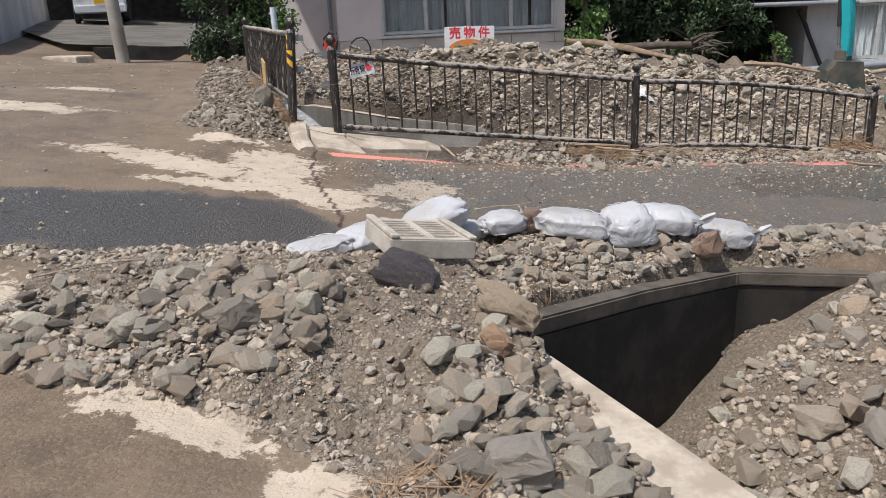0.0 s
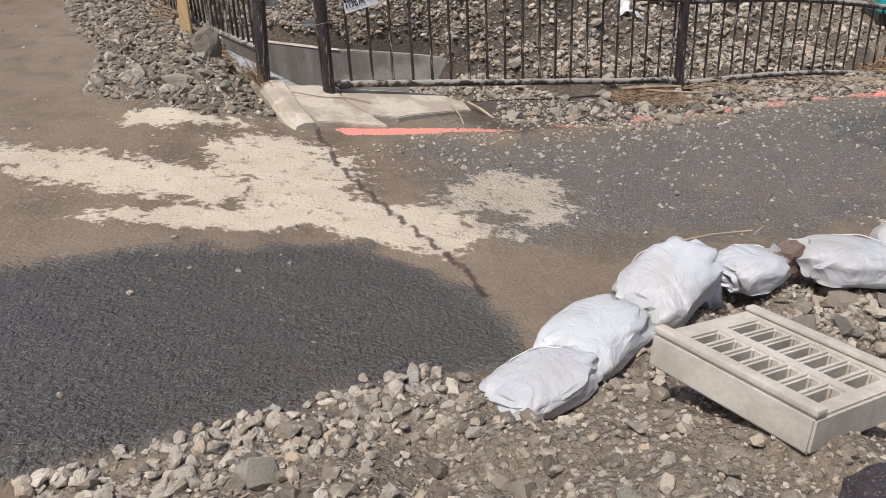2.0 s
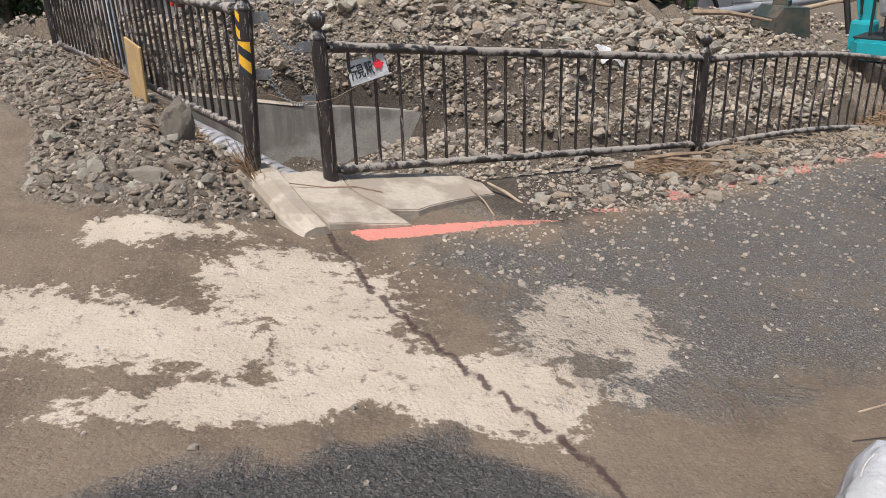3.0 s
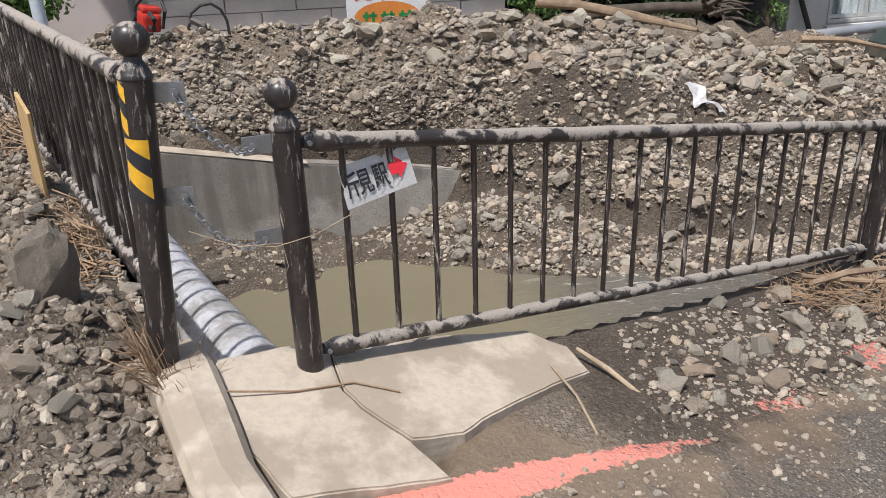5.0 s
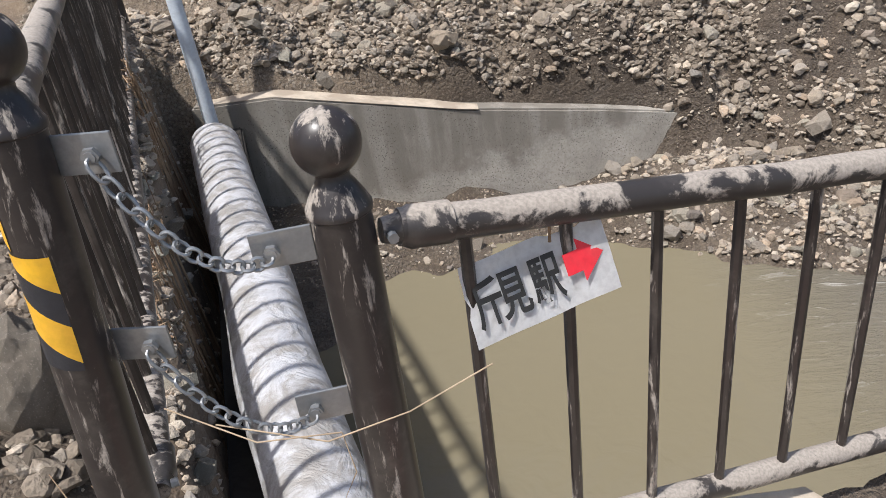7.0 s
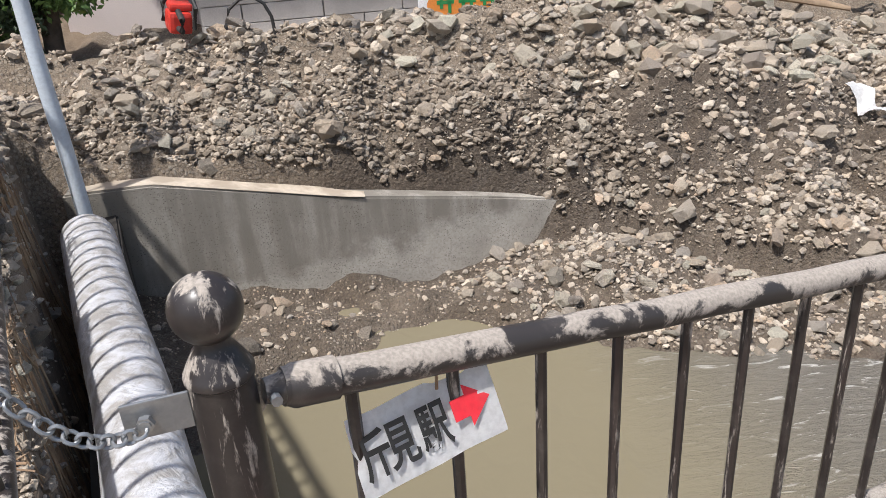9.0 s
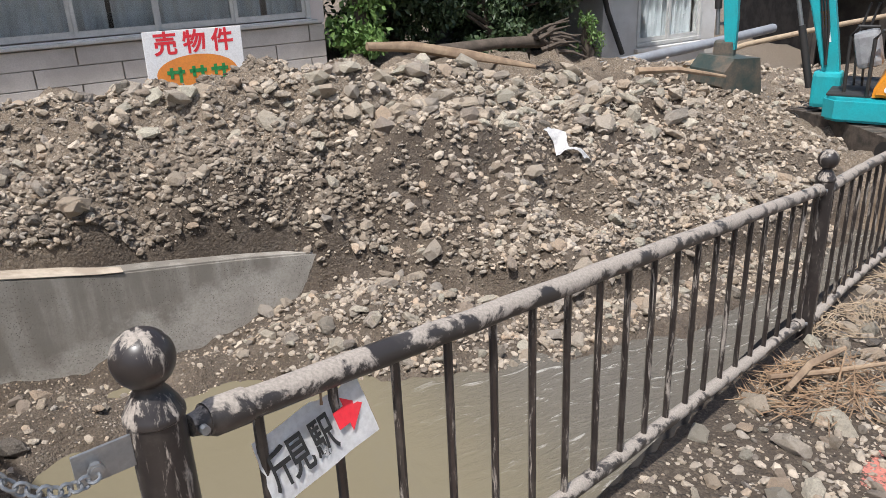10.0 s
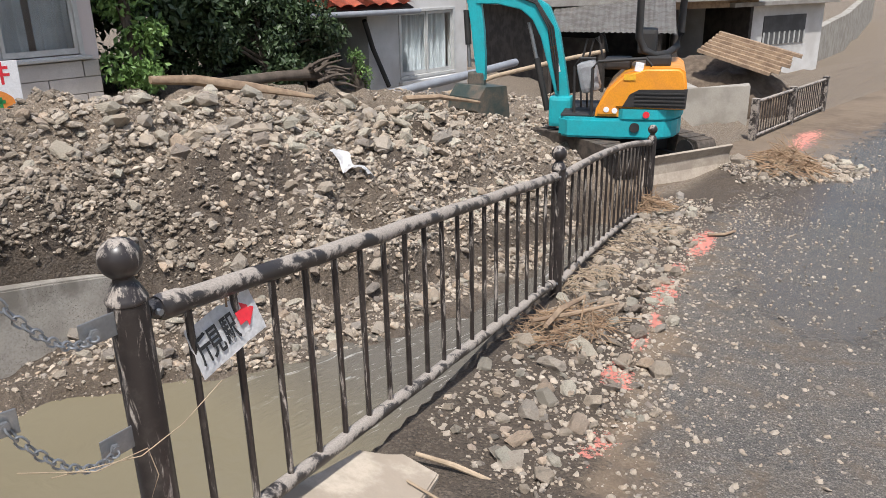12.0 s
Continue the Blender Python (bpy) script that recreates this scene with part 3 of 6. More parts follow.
def wall_coping():
    """A thin pale strip along the top of the channel wall."""
    bm = bmesh.new()
    xs = np.linspace(-2.2, -0.55, 40)
    rows = []
    for x in xs:
        z = float(np.interp(x, [-2.2, -1.8, -0.68, 0.2], [0.37, 0.37, 0.14, 0.01])) + 0.004
        wide = 0.05 + 0.09 * max(0.0, min(1.0, (-0.5 - x) / 0.7)) * (1 + 0.6 * noise.noise((x * 6, 0, 0)))
        rows.append([bm.verts.new((x, 11.262, z)), bm.verts.new((x, 11.262 + wide, z + 0.003 + 0.003 * noise.noise((x * 9, 3, 0)))), bm.verts.new((x, 11.262 + wide * 1.6, z + 0.004))])
    for a, b in zip(rows, rows[1:]):
        for k in range(2):
            bm.faces.new((a[k], b[k], b[k + 1], a[k + 1]))
    bmesh.ops.recalc_face_normals(bm, faces=bm.faces[:])
    bmesh.ops.solidify(bm, geom=bm.faces[:], thickness=0.003)
    tagged(part("trim_coping", bm, M_PALE, smooth=True), "thin pale strip on the top of the channel wall", "coping", kind="structure")


wall_coping()


def kerb_slab():
    """The broken concrete apron in front of the fence, and the rounded kerb beside it."""
    slab = thing("concrete_apron", "pale cracked concrete apron at the foot of the railing", "concrete slab")
    def z(x, y):
        return 0.505 - 0.24 * (x + 0.97) + 0.14 * (y - 7.61)
    pieces = [[(-1.27, 7.61), (-1.25, 7.47), (-1.225, 7.36), (-1.20, 7.20), (-1.11, 7.03), (-0.90, 7.06), (-0.662, 7.095), (-0.70, 7.165), (-0.743, 7.246), (-0.862, 7.392), (-0.899, 7.471), (-0.914, 7.715), (-1.02, 7.70), (-1.12, 7.665)], [(-0.908, 7.716), (-0.893, 7.473), (-0.855, 7.396), (-0.736, 7.252), (-0.568, 7.28), (-0.356, 7.416), (-0.096, 7.554), (0.037, 7.615), (0.01, 7.76), (-0.12, 7.86), (-0.46, 7.80), (-0.80, 7.735)]]
    for outline in pieces:
        bm = bmesh.new()
        top = []
        for (ax, ay), (bx, by) in zip(outline, outline[1:] + outline[:1]):
            for k in range(5):
                x, y = ax + (bx - ax) * k / 5, ay + (by - ay) * k / 5
                top.append((x + 0.012 * noise.noise((x * 9, y * 9, 1)), y + 0.012 * noise.noise((x * 9, y * 9, 5))))
        hi = [bm.verts.new((x, y, z(x, y))) for x, y in top]
        lo = [bm.verts.new((x, y, z(x, y) - 0.22)) for x, y in top]
        bm.faces.new(hi)
        for k in range(len(top)):
            bm.faces.new((hi[k], lo[k], lo[(k + 1) % len(top)], hi[(k + 1) % len(top)]))
        bmesh.ops.recalc_face_normals(bm, faces=bm.faces[:])
        bmesh.ops.bevel(bm, geom=[e for f in bm.faces if len(f.verts) > 8 for e in f.edges], offset=0.006, segments=2, affect="EDGES")
        part("slab_piece", bm, M_PALE, slab)
    kerb = thing("kerb_block", "worn pale concrete kerb beside the bridge post", "kerb")
    bm = bmesh.new()
    rings = []
    line = [(-1.41, 7.64, 0.63), (-1.36, 7.5, 0.622), (-1.315, 7.3, 0.586), (-1.27, 7.1, 0.542), (-1.19, 6.95, 0.465)]
    for i, (x, y, zz) in enumerate(line):
        w = 0.105 - 0.006 * i
        ring = []
        for k, (u, v) in enumerate([(-1, -0.25), (-1, -0.03), (-0.8, 0), (0.0, 0.012), (0.8, 0), (1, -0.03), (1, -0.25)]):
            ring.append(bm.verts.new((x + u * w * 0.93 + 0.01 * noise.noise((x * 7, k, y)), y + u * w * 0.36, zz + v)))
        rings.append(ring)
    for a, b in zip(rings, rings[1:]):
        for k in range(6):
            bm.faces.new((a[k], a[k + 1], b[k + 1], b[k]))
    bm.faces.new(rings[0])
    bm.faces.new(rings[-1][::-1])
    bmesh.ops.recalc_face_normals(bm, faces=bm.faces[:])
    part("kerb_stone", bm, M_PALE, kerb)
    return slab


kerb_slab()

# ---- railings ----
POST_PROFILE = [(0.043, -0.25), (0.043, 0.790), (0.046, 0.793), (0.046, 0.801), (0.043, 0.805), (0.040, 0.813), (0.029, 0.832), (0.023, 0.840), (0.023, 0.850)] + [(0.047 * math.sin(a), 0.89 - 0.047 * math.cos(a)) for a in [0.52 + 0.2 * k for k in range(13)]]


def fence_post(parent, at):
    bm = lathe(bmesh.new(), POST_PROFILE[:9], seg=28)
    p = part("post", bm, M_POST, parent, smooth=True)
    p.matrix_world = at
    ball = part("ball_cap", lathe(bmesh.new(), POST_PROFILE[8:], seg=28), M_POST, p, "round ball finial", smooth=True)
    return p


def railing(name, label, a, b, top, bottom, count, start=0.1, bulge=0.0, rail=None):
    """A railing panel between two posts: top tube, bottom tube, sockets and balusters. top and bottom: heights at a and b."""
    f = thing(name, label, "railing", "bridge railings")
    a2, b2 = Vector(a), Vector(b)
    d = (b2 - a2).normalized()
    length = (b2 - a2).length
    def at(s, z0, z1, k=0.0):
        p = a2 + d * s
        u = s / length
        return Vector((p.x, p.y, z0 + (z1 - z0) * u + bulge * math.sin(math.pi * u) + k))
    def run(z0, z1, r, nm, m, n=24):
        pts = [at(0.075 + (length - 0.15) * k / n, z0, z1, 0.004 * noise.noise((k * 0.7, z0, 2))) for k in range(n + 1)]
        part(nm, new_tube(pts, r, 16, 0.025), m, f, smooth=True)
    run(*top, 0.0275, "top_rail", M_RAIL)
    run(*bottom, 0.0255, "bottom_rail", rail or M_RAIL)
    for z in (top, bottom):
        for s0, s1, s2 in ((0.05, 0.07, 0.15), (length - 0.05, length - 0.07, length - 0.15)):
            part("socket", new_tube([at(s0, *z), at(s1, *z), at(s1 + (s2 - s1) * 0.25, *z), at(s2, *z)], [0.018, 0.022, 0.032, 0.032], 16), M_RAIL, f, smooth=True)
            side = Vector((d.y, -d.x, 0))
            c = at((s0 + s1) / 2, *z) + side * 0.02
            part("bolt", new_tube([c, c + side * 0.012], 0.008, 8), M_STEEL, f)
    for k in range(count):
        s = start + (length - start - 0.1) * k / (count - 1) + 0.004 * math.sin(k * 7.1)
        lo, hi = at(s, *bottom), at(s, *top)
        part("baluster", new_tube([lo, lo.lerp(hi, 0.3), lo.lerp(hi, 0.7), hi], 0.0105, 8, 0.08), M_BAR, f, smooth=True)
    return f


fence_bc = railing("railing", "dark brown steel railing caked with dried mud beside the stream", POST_B, POST_C, (1.243, 0.775), (0.555, 0.085), 20, 0.17)
fence_cd = railing("railing", "bent dark steel railing with mud and straw on its bottom tube", POST_C, POST_D, (0.765, 0.33), (0.05, -0.36), 19, 0.15, 0.06)
fence_a = railing("railing", "dark steel railing leading back along the channel, mud on the rail", POST_A, (-2.75, 11.8), (1.455, 1.50), (0.80, 0.86), 36, 0.12, 0.0, M_BAR)
fence_post(fence_bc, pose(*POST_B, 0.490))
fence_post(fence_bc, pose(*POST_C, 0.025))
fence_post(fence_cd, pose(*POST_D, -0.43))
post_a = fence_post(fence_a, pose(-1.404, 7.549, 0.667, -1.2, 3.95, 0))
fence_post(fence_a, pose(-2.77, 11.86, 0.70))


def tape_band(a0, a1, left, right, material):
    """A slanting band of tape wrapped round part of the post: heights at its two ends."""
    bm = bmesh.new()
    rows = []
    for k in range(9):
        u = k / 8
        a = radians(a0 + (a1 - a0) * u)
        rows.append([bm.verts.new((0.0438 * math.cos(a), 0.0438 * math.sin(a), p + (q - p) * u)) for p, q in zip(left, right)])
    for a, b in zip(rows, rows[1:]):
        bm.faces.new((a[0], b[0], b[1], a[1]))
    return part("reflective_tape", bm, material, post_a, "yellow and black warning tape", smooth=True)


for left, right, m in (((0.628, 0.642), (0.584, 0.638), M_YELLOW), ((0.585, 0.628), (0.533, 0.584), M_BLACKTAPE), ((0.533, 0.585), (0.475, 0.533), M_YELLOW), ((0.475, 0.533), (0.463, 0.475), M_BLACKTAPE)):
    tape_band(208, 296, left, right, m)
for left, right, m in (((0.775, 0.812), (0.733, 0.772), M_YELLOW), ((0.735, 0.775), (0.690, 0.733), M_BLACKTAPE), ((0.690, 0.735), (0.647, 0.690), M_YELLOW), ((0.647, 0.690), (0.644, 0.647), M_BLACKTAPE)):
    tape_band(170, 232, left, right, m)


def bracket_and_chain():
    ends = []
    for x, y, z, sgn in ((-1.345, 7.580, 1.415, 1), (-1.362, 7.585, 1.125, 1), (POST_B[0] - 0.01, 7.585, 1.248, -1), (POST_B[0] - 0.008, 7.595, 0.965, -1)):
        b = thing("chain_bracket", "galvanised steel plate bolted to the dark post", "bracket", "chain brackets")
        m = pose(x + sgn * 0.072, y - 0.012, z, 0, 0, -8 * sgn)
        part("plate", new_box((-0.042, -0.002, -0.027), (0.042, 0.003, 0.027), 0.0015, m), M_STEEL, b)
        c = Vector((x + sgn * 0.085, y - 0.02, z))
        part("eye_bolt", new_tube([c + Vector((0, 0.02, 0)), c + Vector((0, -0.012, 0))], 0.008, 8), M_STEEL, b)
        part("nut", lathe(bmesh.new(), [(0.012, 0), (0.012, 0.008)], pose(*(c + Vector((0, -0.002, 0))), 90), 6), M_STEEL, b)
        ends.append(c + Vector((0, -0.012, -0.004)))
    for a, b, sag in ((ends[0], ends[2], 0.055), (ends[1], ends[3], 0.06)):
        chain = thing("chain", "sagging galvanised steel link chain between two posts", "chain", "barrier chains")
        n = 15
        pts = []
        for k in range(n + 1):
            u = k / n
            pts.append(a.lerp(b, u) + Vector((0, -0.015 * math.sin(math.pi * u), -sag * 4 * u * (1 - u))))
        for k in range(n):
            c, d = (pts[k] + pts[k + 1]) / 2, (pts[k + 1] - pts[k])
            q = d.to_track_quat("X", "Z").to_matrix().to_4x4()
            L = d.length * 0.62
            loop = []
            for j in range(13):
                t = 2 * math.pi * j / 12
                loop.append((math.copysign(abs(math.cos(t)) ** 0.7, math.cos(t)) * L, math.sin(t) * 0.0095, 0))
            m = Matrix.Translation(c) @ q @ pose(0, 0, 0, 90 if k % 2 else 15)
            part("link", new_tube([m @ Vector(p) for p in loop], 0.0028, 6), M_STEEL, chain, smooth=True)


bracket_and_chain()


def lettering(text, size, m, material, name, parent, bold=0.0):
    """Words as a thin mesh, from the built-in font."""
    cu = bpy.data.curves.new(name, "FONT")
    cu.body, cu.size, cu.align_x, cu.align_y, cu.extrude, cu.offset = text, size, "CENTER", "CENTER", 0.0004, bold
    tmp = bpy.data.objects.new(name, cu)
    scene.collection.objects.link(tmp)
    me = bpy.data.meshes.new_from_object(tmp.evaluated_get(bpy.context.evaluated_depsgraph_get()))
    bpy.data.objects.remove(tmp)
    me.materials.clear()
    me.materials.append(material)
    ob = new(name, me)
    ob.parent = parent
    ob.matrix_world = m
    return ob


def station_sign():
    """A torn paper notice tied to the balusters; it leans up to the right."""
    s = thing("station_notice", "torn white paper notice with black characters and a red arrow", "sign")
    d = Vector((POST_C[0] - POST_B[0], POST_C[1] - POST_B[1], 0)).normalized()
    out = Vector((d.y, -d.x, 0))
    c = Vector((-0.708, 7.665, 1.09)) + out * 0.002
    x = (d + Vector((0, 0, 0.14))).normalized()
    y = (Vector((0, 0, 1)) - x * x.z - out * 0.32).normalized()
    zz = x.cross(y)
    m = Matrix.Translation(c) @ Matrix((x, y, zz)).transposed().to_4x4()
    W, H, n = 0.236, 0.130, 16
    def curl(u, v):
        return 0.006 * math.sin(u * 9) * v + 0.008 * max(0, u - 0.7) * 3 - 0.004 * noise.noise((u * 3, v * 3, 0))
    bm = bmesh.new()
    g = []
    for j in range(9):
        row = []
        for i in range(n + 1):
            u, v = i / n, j / 8
            px = (u - 0.5) * W + (0.010 * noise.noise((0, v * 5, 1)) if i == 0 else 0) - (0.012 * (1 - v) if i == 0 else 0)
            py = (v - 0.5) * H * (1 + 0.06 * (0.5 - u))
            if j == 8 and 10 <= i <= 13:
                py -= 0.006
            row.append(bm.verts.new(m @ Vector((px, py, curl(u, v)))))
        g.append(row)
    for a, b in zip(g, g[1:]):
        for i in range(n):
            bm.faces.new((a[i], a[i + 1], b[i + 1], b[i]))
    bmesh.ops.solidify(bm, geom=bm.faces[:], thickness=0.001)
    part("paper", bm, M_PAPER, s, smooth=True)
    stretch = Matrix.Diagonal((0.78, 1.25, 1, 1))
    for ch, px in (("斤", -0.092), ("見", -0.050), ("駅", 0.006)):
        lettering(ch, 0.066, m @ Matrix.Translation((px, -0.006, 0.0075)) @ stretch, M_INK, "character", s, 0.0012)
    bm = bmesh.new()
    prism(bm, [(0.04, -0.012), (0.066, -0.012), (0.066, -0.03), (0.106, 0.006), (0.066, 0.042), (0.066, 0.024), (0.04, 0.024)], 0.009, 0.0095, m)
    part("arrow", bm, M_INKRED, s)
    knot = [m @ Vector(p) for p in ((0.03, 0.05, 0.004), (0.036, 0.075, 0.01), (0.024, 0.088, 0.0), (0.04, 0.10, 0.03), (0.05, 0.09, -0.01))]
    part("wire_tie", new_tube(knot, 0.003, 6), M_ROOT, s)


station_sign()


# grey wrapped pipe on the channel's west wall
def wrapped_pipe():
    n = Nodes("silvery wrapped pipe")
    blot = n.noise(9, 6, 0.7, 0.5)
    col = n.mix(n.ramp(blot, 0.4, 0.62), (0.54, 0.54, 0.56), (0.33, 0.31, 0.29))
    mat = n.set(col, 0.5, 0.1, n.noise(8, 5, 0.6, 1.2), 0.7, 0.03)
    p = thing("wrapped_pipe", "thick grey pipe wrapped in crumpled silvery sheet along the channel wall", "pipe")
    line = [(-1.10, 7.60, 0.37), (-1.20, 7.92, 0.37), (-1.38, 8.45, 0.37), (-1.53, 9.0, 0.37), (-1.72, 9.6, 0.37), (-1.90, 10.2, 0.36), (-2.02, 10.6, 0.35)]
    pts, rad = [], []
    for a, b in zip(line, line[1:]):
        for k in range(12):
            u = Vector(a).lerp(Vector(b), k / 12)
            pts.append(u)
            rad.append(0.128 * (1 + 0.05 * noise.noise(u * 2.3)))
    part("sheet", new_tube(pts, rad, 28), mat, p, smooth=True)
    pole = thing("plastic_pole", "pale blue-white plastic pipe standing at the wall corner", "pipe")
    m = plain("pale plastic", (0.62, 0.68, 0.74), (0.52, 0.56, 0.6), 5, 0.4)
    part("tube", new_tube([(-2.16, 11.12, 0.2), (-2.17, 11.13, 0.6), (-2.19, 11.14, 1.1), (-2.2, 11.16, 1.75)], 0.042, 14), m, pole, smooth=True)


wrapped_pipe()


# ---- sandbags, drain cover ----
def bag_material():
    n = Nodes("woven white sandbag")
    dirt = n.ramp(n.noise(4, 6, 0.7), 0.5, 0.74, 0, 0.7)
    film = n.ramp(n.noise(2.2, 3), 0.35, 0.7)
    col = n.mix(film, (0.49, 0.49, 0.505), (0.39, 0.385, 0.38))
    col = n.mix(dirt, col, (0.36, 0.32, 0.27))
    crease = n.noise(7, 3, 0.5, 2.2)
    weave = n.noise(260, 2)
    return n.set(col, 0.48, 0, n.math("ADD", crease, n.math("MULTIPLY", weave, 0.05)), 0.55, 0.03)


M_BAG = bag_material()
M_CORD = plain("white cord", (0.7, 0.68, 0.64), (0.55, 0.53, 0.5), 20, 0.8)


def sandbag(x, y, lx, ly, lz, turn, tilt=0.0, lean=0.0, seed=0, tie=None, dz=0.0):
    """A filled sack: a pillow with pinched corners, folds and a tied or sewn mouth."""
    b = thing("sandbag", "white woven plastic sandbag lying on the rubble by the road", "sandbag", "row of sandbags")
    z = float(ground_z(x, y)) + lz * 0.36 + dz
    m = pose(x, y, z, tilt, lean, turn)
    bm = bmesh.new()
    bmesh.ops.create_icosphere(bm, subdivisions=4, radius=1)
    for v in bm.verts:
        p = v.co.copy()
        e = 0.62
        q = Vector([math.copysign(abs(c) ** e, c) for c in p])
        q.z *= 0.9 * (1 - 0.22 * abs(q.x) ** 3 - 0.12 * abs(q.y) ** 3)
        if tie:
            near = max(0.0, q.x * (1 if tie > 0 else -1))
            q.y *= 1 - 0.45 * near ** 3
            q.z *= 1 - 0.3 * near ** 3
        folds = 0.09 * math.sin(q.y * 14 + 5 * noise.noise(q * 1.7 + Vector((seed, 0, 0)))) * abs(q.x) ** 2
        lump = 0.16 * noise.noise(q * 1.1 + Vector((seed * 3.1, 1, 2))) + 0.09 * noise.noise(q * 3.2 + Vector((seed, 7, 3))) + 0.012 * noise.noise(q * 10 + Vector((seed, 3, 3)))
        q = q * (1 + lump + folds)
        if q.z < -0.45:
            q.z = -0.45 - (q.z + 0.45) * 0.12
        v.co = m @ Vector((q.x * lx / 2, q.y * ly / 2, q.z * lz / 2))
    part("sack", bm, M_BAG, b, smooth=True)
    seam = [m @ Vector((lx * 0.36 * math.cos(a), ly * 0.43 * math.sin(a), lz * (0.36 + 0.02 * math.sin(7 * a + seed)))) for a in (0.3 + 0.14 * k for k in range(12))]
    part("stitching", new_tube(seam, 0.0022, 4), M_CORD, b)
    if tie:
        s = 1 if tie > 0 else -1
        c = m @ Vector((s * lx * 0.5, 0, lz * 0.12))
        e = m @ Vector((s * (lx * 0.5 + 0.09), 0.01, lz * 0.4))
        part("tied_neck", new_tube([m @ Vector((s * lx * 0.4, 0, 0.02)), c, c.lerp(e, 0.4), e], [0.06, 0.018, 0.026, 0.012], 12, 0.5), M_BAG, b, smooth=True)
        pts = [c + Vector((0.02 * math.sin(k * 1.3 + seed), -0.02 * k, -0.035 * k)) for k in range(7)]
        part("cord", new_tube(pts, 0.004, 5), M_CORD, b)
    return b


sandbag(-0.69, 4.13, 0.36, 0.25, 0.13, 28, 0, -4, seed=1, dz=0.01)
sandbag(-0.43, 4.33, 0.42, 0.28, 0.15, 32, 4, -6, seed=2, dz=-0.03)
sandbag(-0.05, 4.56, 0.42, 0.30, 0.21, 26, 10, -18, seed=3, dz=0.055)
sandbag(0.16, 4.72, 0.24, 0.22, 0.16, 60, seed=4, dz=0.03)
sandbag(0.39, 4.70, 0.30, 0.26, 0.17, 14, seed=5, tie=1, dz=0.04)
sandbag(0.84, 4.66, 0.48, 0.30, 0.20, -10, 0, 6, seed=6, tie=1, dz=0.03)
sandbag(1.17, 4.70, 0.34, 0.36, 0.29, 24, 8, -6, seed=7, tie=-1, dz=0.03)
sandbag(1.49, 4.86, 0.40, 0.32, 0.22, -14, 0, 8, seed=8, tie=1, dz=0.02)
sandbag(1.88, 4.96, 0.48, 0.32, 0.21, -6, 0, 5, seed=9, tie=1, dz=0.0)


def drain_cover():
    """A heavy concrete gutter lid with two rows of slots, tilted on the heap."""
    d = thing("drain_cover", "pale concrete drain cover with two rows of slots on the heap", "drain cover")
    T = 0.10
    corner = [Vector(v) for v in ((-0.375, 4.00, 0.55), (-0.245, 3.515, 0.57), (0.175, 3.655, 0.50))]
    o = corner[1]
    ux = (corner[2] - o).normalized()
    uy = (corner[0] - o).normalized()
    uz = ux.cross(uy).normalized()
    uy = uz.cross(ux)
    m = Matrix.Translation(o) @ Matrix((ux, uy, uz)).transposed().to_4x4()
    W, L = 0.445, 0.51
    nx = [0, 0.04, 0.065, 0.197, 0.248, 0.38, 0.405, W]
    ny = [0.0, 0.03]
    for k in range(7):
        ny += [0.055 + k * 0.058, 0.055 + k * 0.058 + 0.034]
    ny += [L - 0.04, L]
    bm = bmesh.new()
    grid = {}
    def vert(i, j, z):
        key = (i, j, z)
        if key not in grid:
            grid[key] = bm.verts.new(m @ Vector((nx[i], ny[j], z)))
        return grid[key]
    def hole(i, j):
        return i in (2, 4) and 2 <= j < 16 and j % 2 == 0
    for i in range(len(nx) - 1):
        for j in range(len(ny) - 1):
            if hole(i, j):
                for a, b in (((i, j), (i + 1, j)), ((i + 1, j), (i + 1, j + 1)), ((i + 1, j + 1), (i, j + 1)), ((i, j + 1), (i, j))):
                    bm.faces.new((vert(*a, 0.0), vert(*b, 0.0), vert(*b, -T), vert(*a, -T)))
                continue
            for z in (0.0, -T):
                bm.faces.new((vert(i, j, z), vert(i + 1, j, z), vert(i + 1, j + 1, z), vert(i, j + 1, z)))
    nI, nJ = len(nx) - 1, len(ny) - 1
    rim = [(i, 0) for i in range(nI)] + [(nI, j) for j in range(nJ)] + [(i, nJ) for i in range(nI, 0, -1)] + [(0, j) for j in range(nJ, 0, -1)]
    for a, b in zip(rim, rim[1:] + rim[:1]):
        bm.faces.new((vert(*a, 0.0), vert(*b, 0.0), vert(*b, -T), vert(*a, -T)))
    bmesh.ops.recalc_face_normals(bm, faces=bm.faces[:])
    edges = [e for e in bm.edges if e.is_manifold and e.calc_face_angle(0) > 1.0]
    bmesh.ops.bevel(bm, geom=edges, offset=0.007, segments=2, affect="EDGES")
    part("lid", bm, M_LID, d)
    for lo, hi in (((0.0, 0.0, 0.002), (0.042, L, 0.022)), ((W - 0.04, 0.0, 0.002), (W, L, 0.018))):
        part("raised_rim", new_box(lo, hi, 0.006, m), M_LID, d)


drain_cover()

